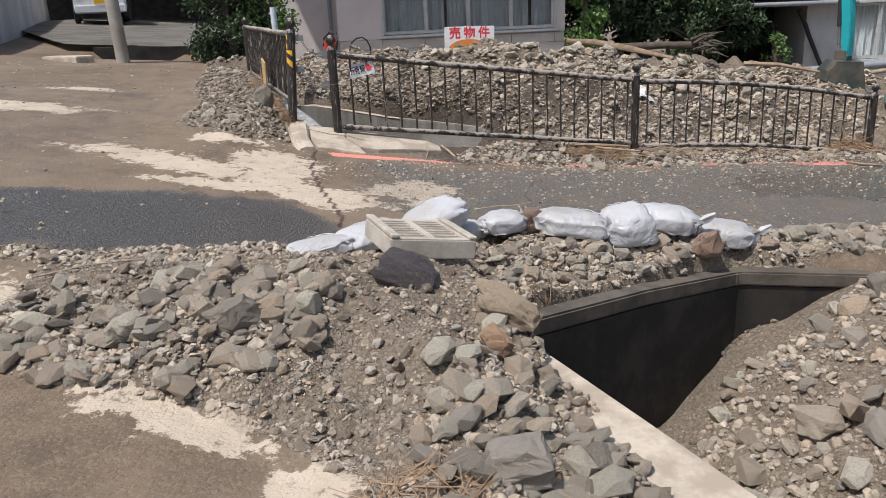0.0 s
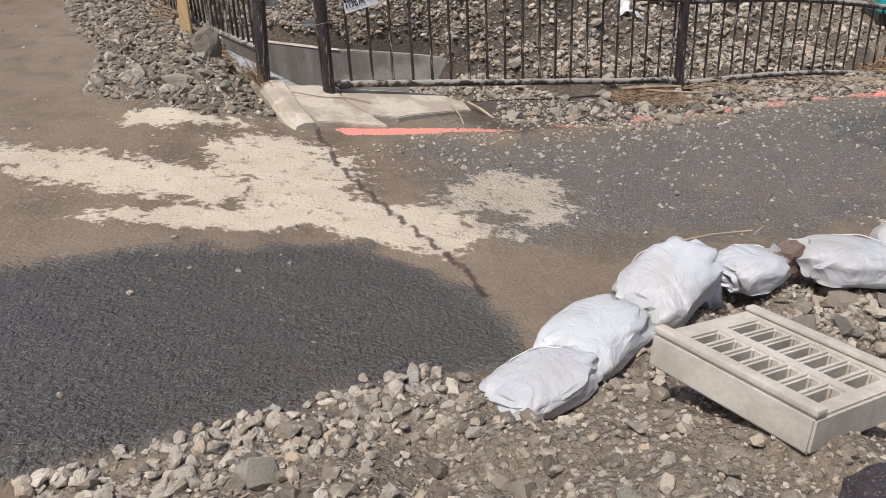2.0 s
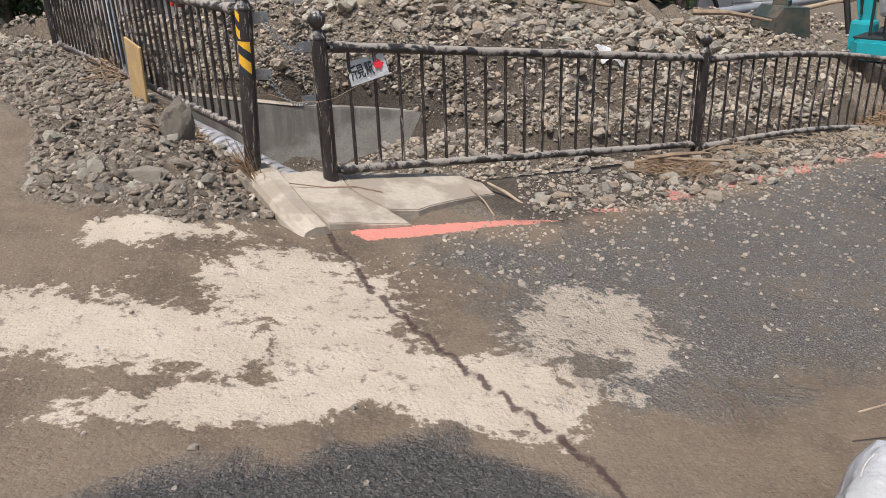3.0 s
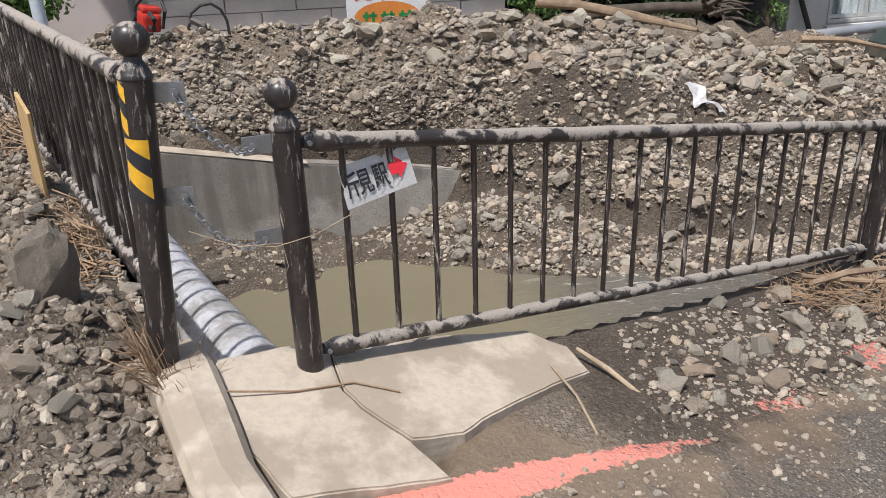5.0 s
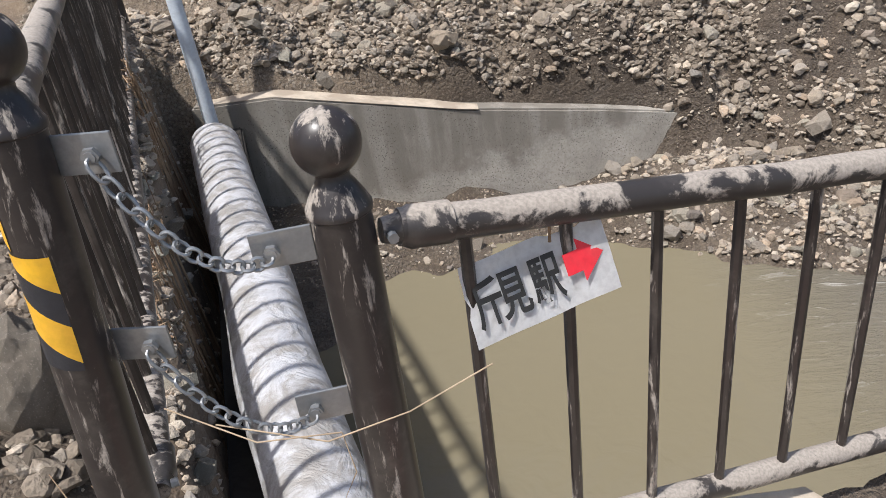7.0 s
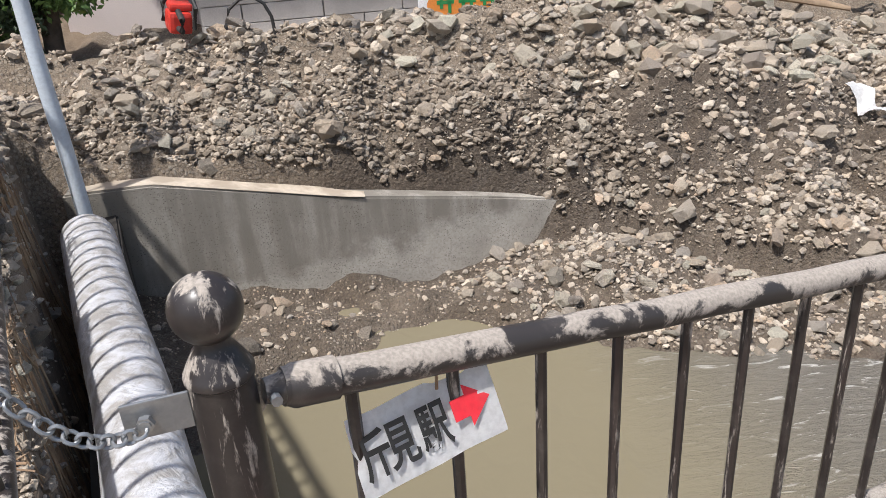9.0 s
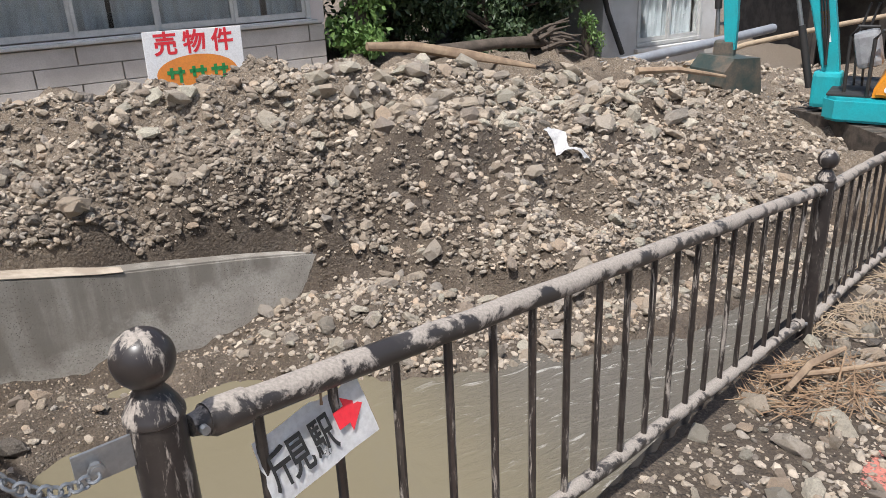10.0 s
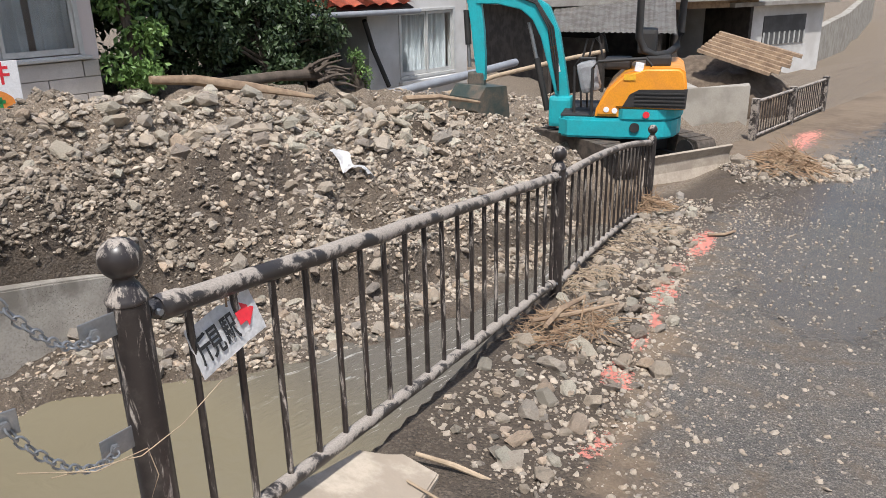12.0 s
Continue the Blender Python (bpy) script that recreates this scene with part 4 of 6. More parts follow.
# ---- houses behind the mound ----
M_WALL1 = plain("pinkish grey rendered wall", (0.70, 0.625, 0.60), (0.62, 0.55, 0.53), 1.2, 0.85, 0, 90, 0.2, 0.003)
M_SIDING = plain("grey cement siding", (0.60, 0.555, 0.51), (0.50, 0.46, 0.42), 2.5, 0.85, 0, 70, 0.25, 0.003)
M_ALU = plain("pale aluminium frame", (0.62, 0.62, 0.60), (0.52, 0.52, 0.5), 8, 0.4, 0.2)
M_WHITEWALL = plain("dirty white plaster", (0.66, 0.65, 0.63), (0.5, 0.48, 0.45), 1.0, 0.9, 0, 50)
# Near-black boards; shade of the recess and open sheds is in the tone.
M_DARKWOOD = plain("weathered boards darkened for shade", (0.06, 0.05, 0.042), (0.035, 0.03, 0.027), 4, 0.8)
M_SOIL = plain("brown earth", (0.16, 0.12, 0.085), (0.09, 0.067, 0.048), 5, 0.95, 0, 40, 0.5, 0.02)
M_TILE = plain("red glazed roof tile", (0.42, 0.10, 0.055), (0.33, 0.085, 0.05), 6, 0.35)
M_SHEET = plain("grey rusted sheet roof", (0.36, 0.34, 0.31), (0.26, 0.235, 0.21), 3, 0.6, 0.2)
M_PLASTIC = plain("grey plastic pipe", (0.30, 0.32, 0.35), (0.25, 0.26, 0.28), 5, 0.45)
M_CURTAIN = plain("pale curtain cloth", (0.62, 0.64, 0.66), (0.5, 0.52, 0.54), 4, 0.9)
M_BLACK = plain("black rubber", (0.022, 0.022, 0.022), (0.035, 0.032, 0.03), 8, 0.65)
# Dark grey carries the dimness of unlit rooms behind the windows.
M_GLASSDARK = plain("room dimness as dark grey", (0.10, 0.10, 0.10), (0.07, 0.07, 0.07), 2, 0.9)


def glass_material():
    m = bpy.data.materials.new("window glass")
    m.use_nodes = True
    b = m.node_tree.nodes["Principled BSDF"]
    b.inputs["Base Color"].default_value = (0.85, 0.9, 0.9, 1)
    b.inputs["Roughness"].default_value = 0.03
    b.inputs["Transmission Weight"].default_value = 1.0
    b.inputs["IOR"].default_value = 1.45
    return m


M_GLASS = glass_material()


def window(parent, x0, x1, z0, z1, y, panes, curtain=True):
    """A sliding window in a wall that faces -y: frame, sashes, panes and curtains."""
    w = part("window", new_box((x0, y - 0.03, z0 - 0.05), (x1, y + 0.09, z0), 0.006), M_ALU, parent, "pale aluminium sliding window")
    for lo, hi in (((x0, y - 0.02, z1 - 0.05), (x1, y + 0.08, z1)), ((x0, y - 0.02, z0 + 0.002), (x0 + 0.05, y + 0.08, z1 - 0.052)), ((x1 - 0.05, y - 0.02, z0 + 0.002), (x1, y + 0.08, z1 - 0.052))):
        part("frame", new_box(lo, hi, 0.005), M_ALU, w)
    step_x = (x1 - x0 - 0.1) / panes
    for k in range(panes):
        a, b = x0 + 0.05 + k * step_x, x0 + 0.05 + (k + 1) * step_x
        dy = 0.02 if k % 2 else 0.045
        bm = bmesh.new()
        for lo, hi in (((a, y + dy, z0 + 0.01), (a + 0.035, y + dy + 0.02, z1 - 0.06)), ((b - 0.035, y + dy, z0 + 0.01), (b, y + dy + 0.02, z1 - 0.06)), ((a + 0.036, y + dy, z0 + 0.01), (b - 0.036, y + dy + 0.02, z0 + 0.07)), ((a + 0.036, y + dy, z1 - 0.1), (b - 0.036, y + dy + 0.02, z1 - 0.06))):
            box(bm, lo, hi)
        part("sash", bm, M_ALU, w)
        g = part("pane", new_box((a + 0.03, y + dy + 0.008, z0 + 0.06), (b - 0.03, y + dy + 0.012, z1 - 0.09)), M_GLASS, w)
        g.visible_shadow = False
        if curtain:
            bm = bmesh.new()
            n = 60
            lo, hi = [], []
            for i in range(n + 1):
                u = i / n
                x = a + (b - a) * u
                yy = y + 0.16 + 0.025 * math.sin(u * 26 + k) + 0.012 * math.sin(u * 61 + 2 * k)
                lo.append(bm.verts.new((x, yy, z0 + 0.02)))
                hi.append(bm.verts.new((x, yy, z1)))
            for i in range(n):
                if not (k % 2 and 0.42 < i / n < 0.5):
                    bm.faces.new((lo[i], lo[i + 1], hi[i + 1], hi[i]))
            part("curtain", bm, M_CURTAIN, w, "pale pleated curtain", smooth=True)
    return w


def house_one():
    h = thing("house", "pinkish grey rendered house with curtained sliding windows behind the mound", "house")
    y0, y1 = 14.8, 20.5
    part("wall", new_box((-1.75, y0, 1.14), (-0.95, y0 + 0.18, 4.4)), M_WALL1, h)
    part("wall", new_box((2.30, y0, 1.14), (2.46, y0 + 0.18, 4.4)), M_WALL1, h)
    part("wall", new_box((-0.949, y0, 2.55), (2.299, y0 + 0.18, 4.4)), M_WALL1, h)
    part("wall", new_box((-0.949, y0, 1.14), (2.299, y0 + 0.18, 1.20)), M_WALL1, h)
    part("wall", new_box((2.28, y0 + 0.181, 0.3), (2.46, y1, 4.4)), M_WALL1, h)
    part("wall", new_box((-1.75, y0 + 0.181, 0.3), (-1.6, 15.7, 4.4)), M_WALL1, h)
    part("wall", new_box((-3.2, 15.701, 0.3), (-1.6, 15.85, 4.4)), M_WALL1, h)
    part("wall", new_box((-3.2, y1 + 0.001, 0.3), (2.46, y1 + 0.15, 4.4)), M_WALL1, h)
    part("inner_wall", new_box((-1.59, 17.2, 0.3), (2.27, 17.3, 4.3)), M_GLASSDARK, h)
    part("sill_ledge", new_box((-0.99, y0 - 0.07, 1.15), (2.36, y0 - 0.001, 1.185), 0.008), M_ALU, h, "white ledge under the windows")
    base = part("plinth", new_box((-1.75, y0 + 0.03, 0.2), (2.44, y0 + 0.2, 1.139)), M_SIDING, h)
    for row in range(5):
        x = -1.74 + (0.4 if row % 2 else 0.0)
        xs = [-1.74] + [v for v in np.arange(x if row % 2 else x + 0.8, 2.4, 0.8)] + [2.45]
        for a, b in zip(xs, xs[1:]):
            part("siding_panel", new_box((a + 0.006, y0 - 0.012, 0.24 + row * 0.18), (b - 0.006, y0 + 0.028, 0.24 + row * 0.18 + 0.172), 0.005), M_SIDING, base)
    window(h, -0.95, 2.30, 1.2, 2.55, y0, 4)
    bm = bmesh.new()
    prism(bm, [(-0.6, 4.4), (6.6, 4.4), (3.0, 6.0)], -3.6, 3.0, Matrix(((0, 0, 1, 0), (1, 0, 0, 14.3), (0, 1, 0, 0), (0, 0, 0, 1))))
    part("roof", bm, M_SHEET, h)
    part("downpipe", new_tube([(-1.98, 15.62, 0.6), (-1.98, 15.62, 4.3)], 0.04, 12), M_PLASTIC, h, smooth=True)


house_one()


def for_sale_board():
    s = thing("for_sale_board", "white for-sale board with red characters standing in the rubble", "sign board")
    m = pose(0.61, 13.32, 1.05, 90, 1.2, 4)
    part("board", new_box((-0.42, -0.30, -0.012), (0.42, 0.28, 0.012), 0.003, m), M_PAPER, s)
    for ch, x in (("売", -0.245), ("物", 0.0), ("件", 0.245)):
        lettering(ch, 0.20, m @ Matrix.Translation((x, 0.165, 0.0135)), M_INKRED, "character", s, 0.005)
    bm = bmesh.new()
    n = 40
    bm.faces.new([bm.verts.new(m @ Vector((0.35 * math.cos(2 * math.pi * k / n), -0.08 + 0.155 * math.sin(2 * math.pi * k / n), 0.0145))) for k in range(n)])
    part("orange_oval", bm, plain("orange print", (0.85, 0.30, 0.06), (0.8, 0.27, 0.06), 9, 0.4), s, "orange oval emblem")
    green = plain("green print", (0.03, 0.30, 0.09), (0.04, 0.26, 0.08), 9, 0.4)
    for x in (-0.19, 0.0, 0.19):
        for lo, hi in (((x - 0.075, -0.075), (x + 0.075, -0.045)), ((x - 0.05, -0.11), (x - 0.022, -0.02)), ((x + 0.022, -0.15), (x + 0.05, -0.02))):
            part("print_bar", new_box((*lo, 0.016), (*hi, 0.0175), 0, m), green, s)
    for x in (-0.3, 0.3):
        part("stake", new_box((x - 0.02, -0.75, -0.045), (x + 0.02, 0.25, -0.013), 0.003, m), M_WOOD, s)


for_sale_board()


def house_two():
    h = thing("white_house", "low white plaster house with a red tiled roof", "house")
    y = 15.5
    part("wall", new_box((7.3, y, -1.0), (8.02, y + 0.18, 3.6)), M_WHITEWALL, h)
    part("wall", new_box((9.50, y, -1.0), (9.85, y + 0.18, 3.6)), M_WHITEWALL, h)
    part("wall", new_box((8.021, y, -1.0), (9.499, y + 0.18, 0.26)), M_WHITEWALL, h)
    part("wall", new_box((8.021, y, 1.42), (9.499, y + 0.18, 3.6)), M_WHITEWALL, h)
    part("wall", new_box((7.3, y + 0.181, -1.0), (7.48, 17.0, 3.6)), M_WHITEWALL, h)
    part("wall", new_box((9.67, y + 0.181, -1.0), (9.85, 20.0, 3.6)), M_WHITEWALL, h)
    part("recess_wall", new_box((5.2, 17.001, -1.0), (7.48, 17.15, 2.6)), M_DARKWOOD, h, "boarded wall under the eave, shade in its colour")
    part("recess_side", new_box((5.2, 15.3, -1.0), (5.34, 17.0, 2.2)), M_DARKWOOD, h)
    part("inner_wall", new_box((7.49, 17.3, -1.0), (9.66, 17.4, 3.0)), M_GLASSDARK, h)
    window(h, 8.02, 9.50, 0.30, 1.42, y, 2)
    part("sill_ledge", new_box((7.98, y - 0.09, 0.17), (9.56, y - 0.001, 0.225), 0.01), M_WHITEWALL, h)
    roof = part("roof", new_box((5.0, 0, -0.09), (7.95, 3.4, -0.03), 0, pose(0, 15.05, 1.50, 24)), M_DARKWOOD, h)
    bm = bmesh.new()
    rows = []
    for j in range(2):
        rows.append([bm.verts.new((0.15 * (k / 10 - 0.5) * 1.9, 0.36 * j, 0.045 * math.sin(math.pi * k / 10) - 0.012 * j + 0.02)) for k in range(11)])
    for k in range(10):
        bm.faces.new((rows[0][k], rows[0][k + 1], rows[1][k + 1], rows[1][k]))
    bmesh.ops.solidify(bm, geom=bm.faces[:], thickness=0.018)
    first = part("roof_tile", bm, M_TILE, roof, smooth=True)
    first.matrix_world = pose(0, 15.02, 1.50, 24) @ pose(5.1, 0, 0)
    for r in range(10):
        for c in range(11):
            if r or c:
                t = new("roof_tile", first.data)
                t.parent = roof
                t.matrix_world = pose(0, 15.02, 1.50, 24) @ pose(5.1 + c * 0.27, r * 0.33, 0.004 * ((r + c) % 3))
    bm = bmesh.new()
    prism(bm, [(6.9, 3.6), (10.4, 3.6), (8.6, 4.6)], 15.2, 21, Matrix(((1, 0, 0, 0), (0, 0, 1, 0), (0, 1, 0, 0), (0, 0, 0, 1))))
    part("upper_roof", bm, M_TILE, h)
    part("gutter", new_tube([(5.0, 14.98, 1.44), (8.0, 14.98, 1.41)], 0.045, 10), M_PLASTIC, h, smooth=True)
    part("downpipe", new_tube([(7.05, 15.3, 1.3), (7.25, 15.4, 1.0), (7.32, 15.42, 0.85), (7.62, 15.38, 0.2)], 0.04, 10), M_BLACK, h, smooth=True)
    p = thing("long_pipe", "long grey plastic pipe lying along the house wall", "pipe")
    part("tube", new_tube([(5.7, 14.7, 0.16), (7.0, 14.75, 0.20), (8.4, 14.85, 0.24), (9.7, 15.0, 0.27), (11.0, 15.2, 0.30)], 0.075, 14), M_PLASTIC, p, smooth=True)
    q = thing("bamboo_pole", "pale bamboo pole lying on the stones", "pole")
    part("stem", new_tube([(7.8, 14.3, 0.12), (9.0, 14.2, 0.3), (10.6, 14.0, 0.42), (12.0, 13.8, 0.5)], 0.04, 10), M_TWIG, q, smooth=True)


house_two()


def sheds():
    """Low outbuildings beyond the digger: a sheet-roofed shed, an open barn and a small white block."""
    s = thing("shed", "low dark shed with a rusted grey sheet roof", "shed")
    c = [Vector((12.5, 15.4, 0)), Vector((13.9, 13.2, 0)), Vector((17.6, 15.0, 0)), Vector((16.0, 17.5, 0))]
    zs = (0.78, 0.72, 1.35, 1.4)
    bm = bmesh.new()
    n = 44
    rows = []
    for j in range(2):
        a, b = (c[0], c[1]) if j == 0 else (c[3], c[2])
        za, zb = (zs[0], zs[1]) if j == 0 else (zs[3], zs[2])
        rows.append([bm.verts.new((*a.lerp(b, k / n).xy, za + (zb - za) * k / n + 0.02 * (k % 2))) for k in range(n + 1)])
    for k in range(n):
        bm.faces.new((rows[0][k], rows[0][k + 1], rows[1][k + 1], rows[1][k]))
    bmesh.ops.solidify(bm, geom=bm.faces[:], thickness=0.02)
    part("sheet_roof", bm, M_SHEET, s, "corrugated grey sheet with rusty edge")
    for a, b in ((c[1], c[2]), (c[2], c[3]), (c[3], c[0])):
        d = b - a
        m = Matrix.Translation(a.lerp(b, 0.5)) @ d.to_track_quat("X", "Z").to_matrix().to_4x4()
        part("wall", new_box((-d.length / 2 + 0.15, -0.05, -1.2), (d.length / 2 - 0.15, 0.05, 0.68), 0, m), M_DARKWOOD, s)
    for u in (0.05, 0.5, 0.95):
        p = c[0].lerp(c[1], u)
        part("post", new_box((p.x, p.y + 0.2, -1.2), (p.x + 0.1, p.y + 0.3, 0.7)), M_DARKWOOD, s)
    part("back_board", new_box((13.4, 14.6, -1.2), (13.5, 15.9, 0.6), 0), M_DARKWOOD, s)
    b = thing("barn", "dark open barn with a flat roof edge", "barn")
    a0, a1 = Vector((14.8, 17.0, 0)), Vector((20.6, 14.0, 0))
    d = a1 - a0
    m = Matrix.Translation(a0) @ d.to_track_quat("X", "Z").to_matrix().to_4x4()
    L = d.length
    part("roof", new_box((-0.4, -0.5, 1.2), (L + 0.2, 4.5, 1.36), 0.01, m), M_SHEET, b)
    part("beam", new_box((-0.3, -0.05, 1.0), (L, 0.1, 1.19), 0.005, m), M_WOOD, b, "pale wooden roof beam")
    part("back_wall", new_box((0, 4.0, -1.3), (L, 4.1, 1.19), 0, m), M_DARKWOOD, b)
    for x in (0, L - 0.1):
        part("side_wall", new_box((x, 0.11, -1.3), (x + 0.1, 3.99, 1.19), 0, m), M_DARKWOOD, b)
    w = thing("white_block", "small dirty white building with a barred window", "building")
    a0, a1 = Vector((20.9, 14.2, 0)), Vector((24.0, 13.2, 0))
    d = a1 - a0
    m = Matrix.Translation(a0) @ d.to_track_quat("X", "Z").to_matrix().to_4x4()
    part("wall", new_box((0, 0, -1.4), (d.length, 3, 1.0), 0.01, m), M_WHITEWALL, w)
    part("roof", new_box((-1.2, -0.35, 1.0), (d.length + 0.2, 3.3, 1.12), 0.01, m), M_SHEET, w)
    # Flat panel; the dim room behind it is only its colour.
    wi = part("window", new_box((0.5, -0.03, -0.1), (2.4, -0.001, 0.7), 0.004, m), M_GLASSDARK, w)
    for k in range(9):
        part("bar", new_box((0.5 + k * 0.23, -0.06, -0.1), (0.54 + k * 0.23, -0.031, 0.25), 0.002, m), M_ALU, wi)
    wall_between("wall_far", [(24.6, 13.6), (34, 15), (60, 20)], [0.1, 0.2, 0.6], -2.0, 0.3, M_CONCRETE, "grey concrete block wall along the far street")
    wall_between("wall_retaining", [(13.2, 13.6), (11.15, 11.75), (11.6, 10.75)], [0.05, 0.02, 0.10], -1.2, 0.35, M_CONCRETE, "stained concrete retaining wall beyond the digger")
    heap = thing("earth_fill", "brown earth and stones behind the retaining wall", "earth")
    bm = bmesh.new()
    bmesh.ops.create_icosphere(bm, subdivisions=5, radius=1, matrix=pose(13.3, 12.1, -0.5) @ Matrix.Diagonal((1.35, 1.5, 0.78, 1)))
    for v in bm.verts:
        v.co += Vector((0, 0, 0.18 * noise.noise(v.co * 2) + 0.08 * noise.noise(v.co * 6)))
    part("earth", bm, M_SOIL, heap, smooth=True)
    t = thing("timber_stack", "stack of long brown planks sloping on the earth", "timber")
    for k in range(7):
        a, b2 = Vector((12.25 + 0.10 * k, 12.0 - 0.02 * k, 0.58 + 0.045 * k)), Vector((12.5 + 0.13 * k, 10.6 - 0.03 * k, 0.16 + 0.045 * k))
        d = b2 - a
        m = Matrix.Translation(a) @ d.to_track_quat("X", "Z").to_matrix().to_4x4()
        part("plank", new_box((0, -0.1, -0.03), (d.length * (0.9 + 0.02 * (k * 3 % 5)), 0.1, 0.03), 0.006, m), M_WOOD, t)
    f = railing("railing", "muddy grey street railing beyond the digger", (10.4, 10.22), (14.5, 10.35), (0.02, -0.08), (-0.52, -0.62), 30, 0.1)
    for x, y, z in ((10.4, 10.22, -0.6), (12.4, 10.29, -0.65), (14.5, 10.35, -0.7)):
        part("post", new_box((x - 0.05, y - 0.05, z - 0.2), (x + 0.05, y + 0.05, z + 0.68), 0.008), M_RAIL, f)


sheds()


# ---- trees and bushes ----
def leaf_material(name, a, b):
    n = Nodes(name)
    col = n.mix(n.island(), a, b)
    col = n.mix(n.ramp(n.noise(1.3, 3), 0.4, 0.7, 0, 0.5), col, tuple(c * 0.55 for c in a))
    n.b.inputs["Subsurface Weight"].default_value = 0.0
    return n.set(col, 0.5)


M_LEAF = leaf_material("dark green leaves", (0.028, 0.052, 0.02), (0.06, 0.095, 0.035))
M_LEAFLIGHT = leaf_material("fresh green leaves", (0.10, 0.19, 0.045), (0.16, 0.26, 0.07))
M_BARK = plain("grey bark", (0.11, 0.085, 0.065), (0.07, 0.055, 0.042), 9, 0.9, 0, 40, 0.5, 0.01)


def leaves(name, parent, clumps, count, size, material, seed):
    """Small folded leaves strewn over the outside of many overlapping clumps (x, y, z, r)."""
    r = np.random.RandomState(seed)
    cl = np.array(clumps)
    pick = r.choice(len(cl), count, p=cl[:, 3] ** 2 / (cl[:, 3] ** 2).sum())
    d = r.normal(size=(count, 3))
    d /= np.linalg.norm(d, axis=1)[:, None]
    rad = cl[pick, 3] * r.uniform(0.45, 1.08, count)
    c = cl[pick, :3] + d * rad[:, None] * (1, 1, 0.85)
    a = r.normal(size=(count, 3))
    a[:, 2] -= 0.5
    a /= np.linalg.norm(a, axis=1)[:, None]
    b = np.cross(a, r.normal(size=(count, 3)))
    b /= np.linalg.norm(b, axis=1)[:, None]
    n = np.cross(a, b)
    s = size * r.uniform(0.6, 1.3, count)[:, None]
    v = np.stack([c, c + a * s * 0.5 + b * s * 0.25 - n * s * 0.06, c + a * s, c + a * s * 0.5 - b * s * 0.25 - n * s * 0.06], 1).reshape(-1, 3)
    k = np.arange(count)[:, None] * 4
    tri = np.concatenate([k + (0, 1, 2), k + (0, 2, 3)])
    me = bpy.data.meshes.new(name)
    me.from_pydata(v.tolist(), [], tri.tolist())
    me.materials.append(material)
    ob = new(name, me)
    ob.parent = parent
    return ob


def tree(name, label, x, y, z, spread, height, count, size, material, seed, clump_r=(0.25, 0.5), n_clumps=30):
    r = random.Random(seed)
    t = thing(name, label, "tree" if "tree" in name else "bush")
    trunk = bmesh.new()
    tube(trunk, [(x, y, z - 0.2), (x + 0.05, y, z + height * 0.25), (x - 0.04, y + 0.05, z + height * 0.55), (x, y, z + height * 0.85)], [0.09, 0.075, 0.05, 0.02], 10, 0.15)
    clumps = []
    for k in range(n_clumps):
        a, q = r.uniform(0, 6.28), math.sqrt(r.random())
        h = r.uniform(0.12, 1.0)
        bulge = math.sin(math.pi * (0.2 + 0.75 * h))
        p = Vector((x + spread[0] * q * math.cos(a) * bulge, y + spread[1] * q * math.sin(a) * bulge, z + height * h))
        clumps.append((*p, r.uniform(*clump_r)))
        if k < 14:
            s = Vector((x, y, z + height * h * 0.6))
            tube(trunk, [s, s.lerp(p, 0.5) + Vector((0, 0, 0.06)), p], [0.03, 0.02, 0.008], 6, 0.1)
    part("trunk", trunk, M_BARK, t, smooth=True)
    leaves("crown", t, clumps, count, size, material, seed)


tree("evergreen_tree", "dense dark green evergreen tree beside the house", 3.9, 15.9, 0.5, (1.4, 0.9), 3.4, 22000, 0.13, M_LEAF, 1, (0.3, 0.55), 46)
tree("evergreen_tree", "dense dark green evergreen tree beside the house", 5.5, 16.2, 0.4, (1.3, 0.9), 3.4, 22000, 0.13, M_LEAF, 2, (0.3, 0.55), 42)
tree("evergreen_tree", "dark green tree shading the gap between the houses", 3.2, 17.4, 0.6, (1.0, 0.9), 4.2, 9000, 0.12, M_LEAF, 3, (0.35, 0.6), 36)
tree("shrub", "dark green shrub behind the spoil mound", 4.9, 15.1, 0.4, (1.5, 0.5), 1.3, 14000, 0.09, M_LEAF, 4, (0.2, 0.35), 34)
tree("shrub", "light green leafy shrub at the house corner", 2.85, 14.75, 0.7, (0.3, 0.25), 1.7, 2600, 0.09, M_LEAFLIGHT, 5, (0.12, 0.25), 22)
tree("shrub", "thin pale green weed by the white house", 6.55, 15.0, 0.2, (0.25, 0.2), 0.7, 500, 0.06, M_LEAFLIGHT, 6, (0.06, 0.14), 14)
tree("shrub", "dark green bush at the end of the railing", -3.55, 14.0, 0.85, (0.75, 0.6), 1.7, 9000, 0.08, M_LEAF, 7, (0.2, 0.36), 34)
tree("shrub", "green bush at the end of the railing", -3.0, 14.3, 0.85, (0.5, 0.5), 1.6, 4500, 0.08, M_LEAFLIGHT, 8, (0.18, 0.3), 22)


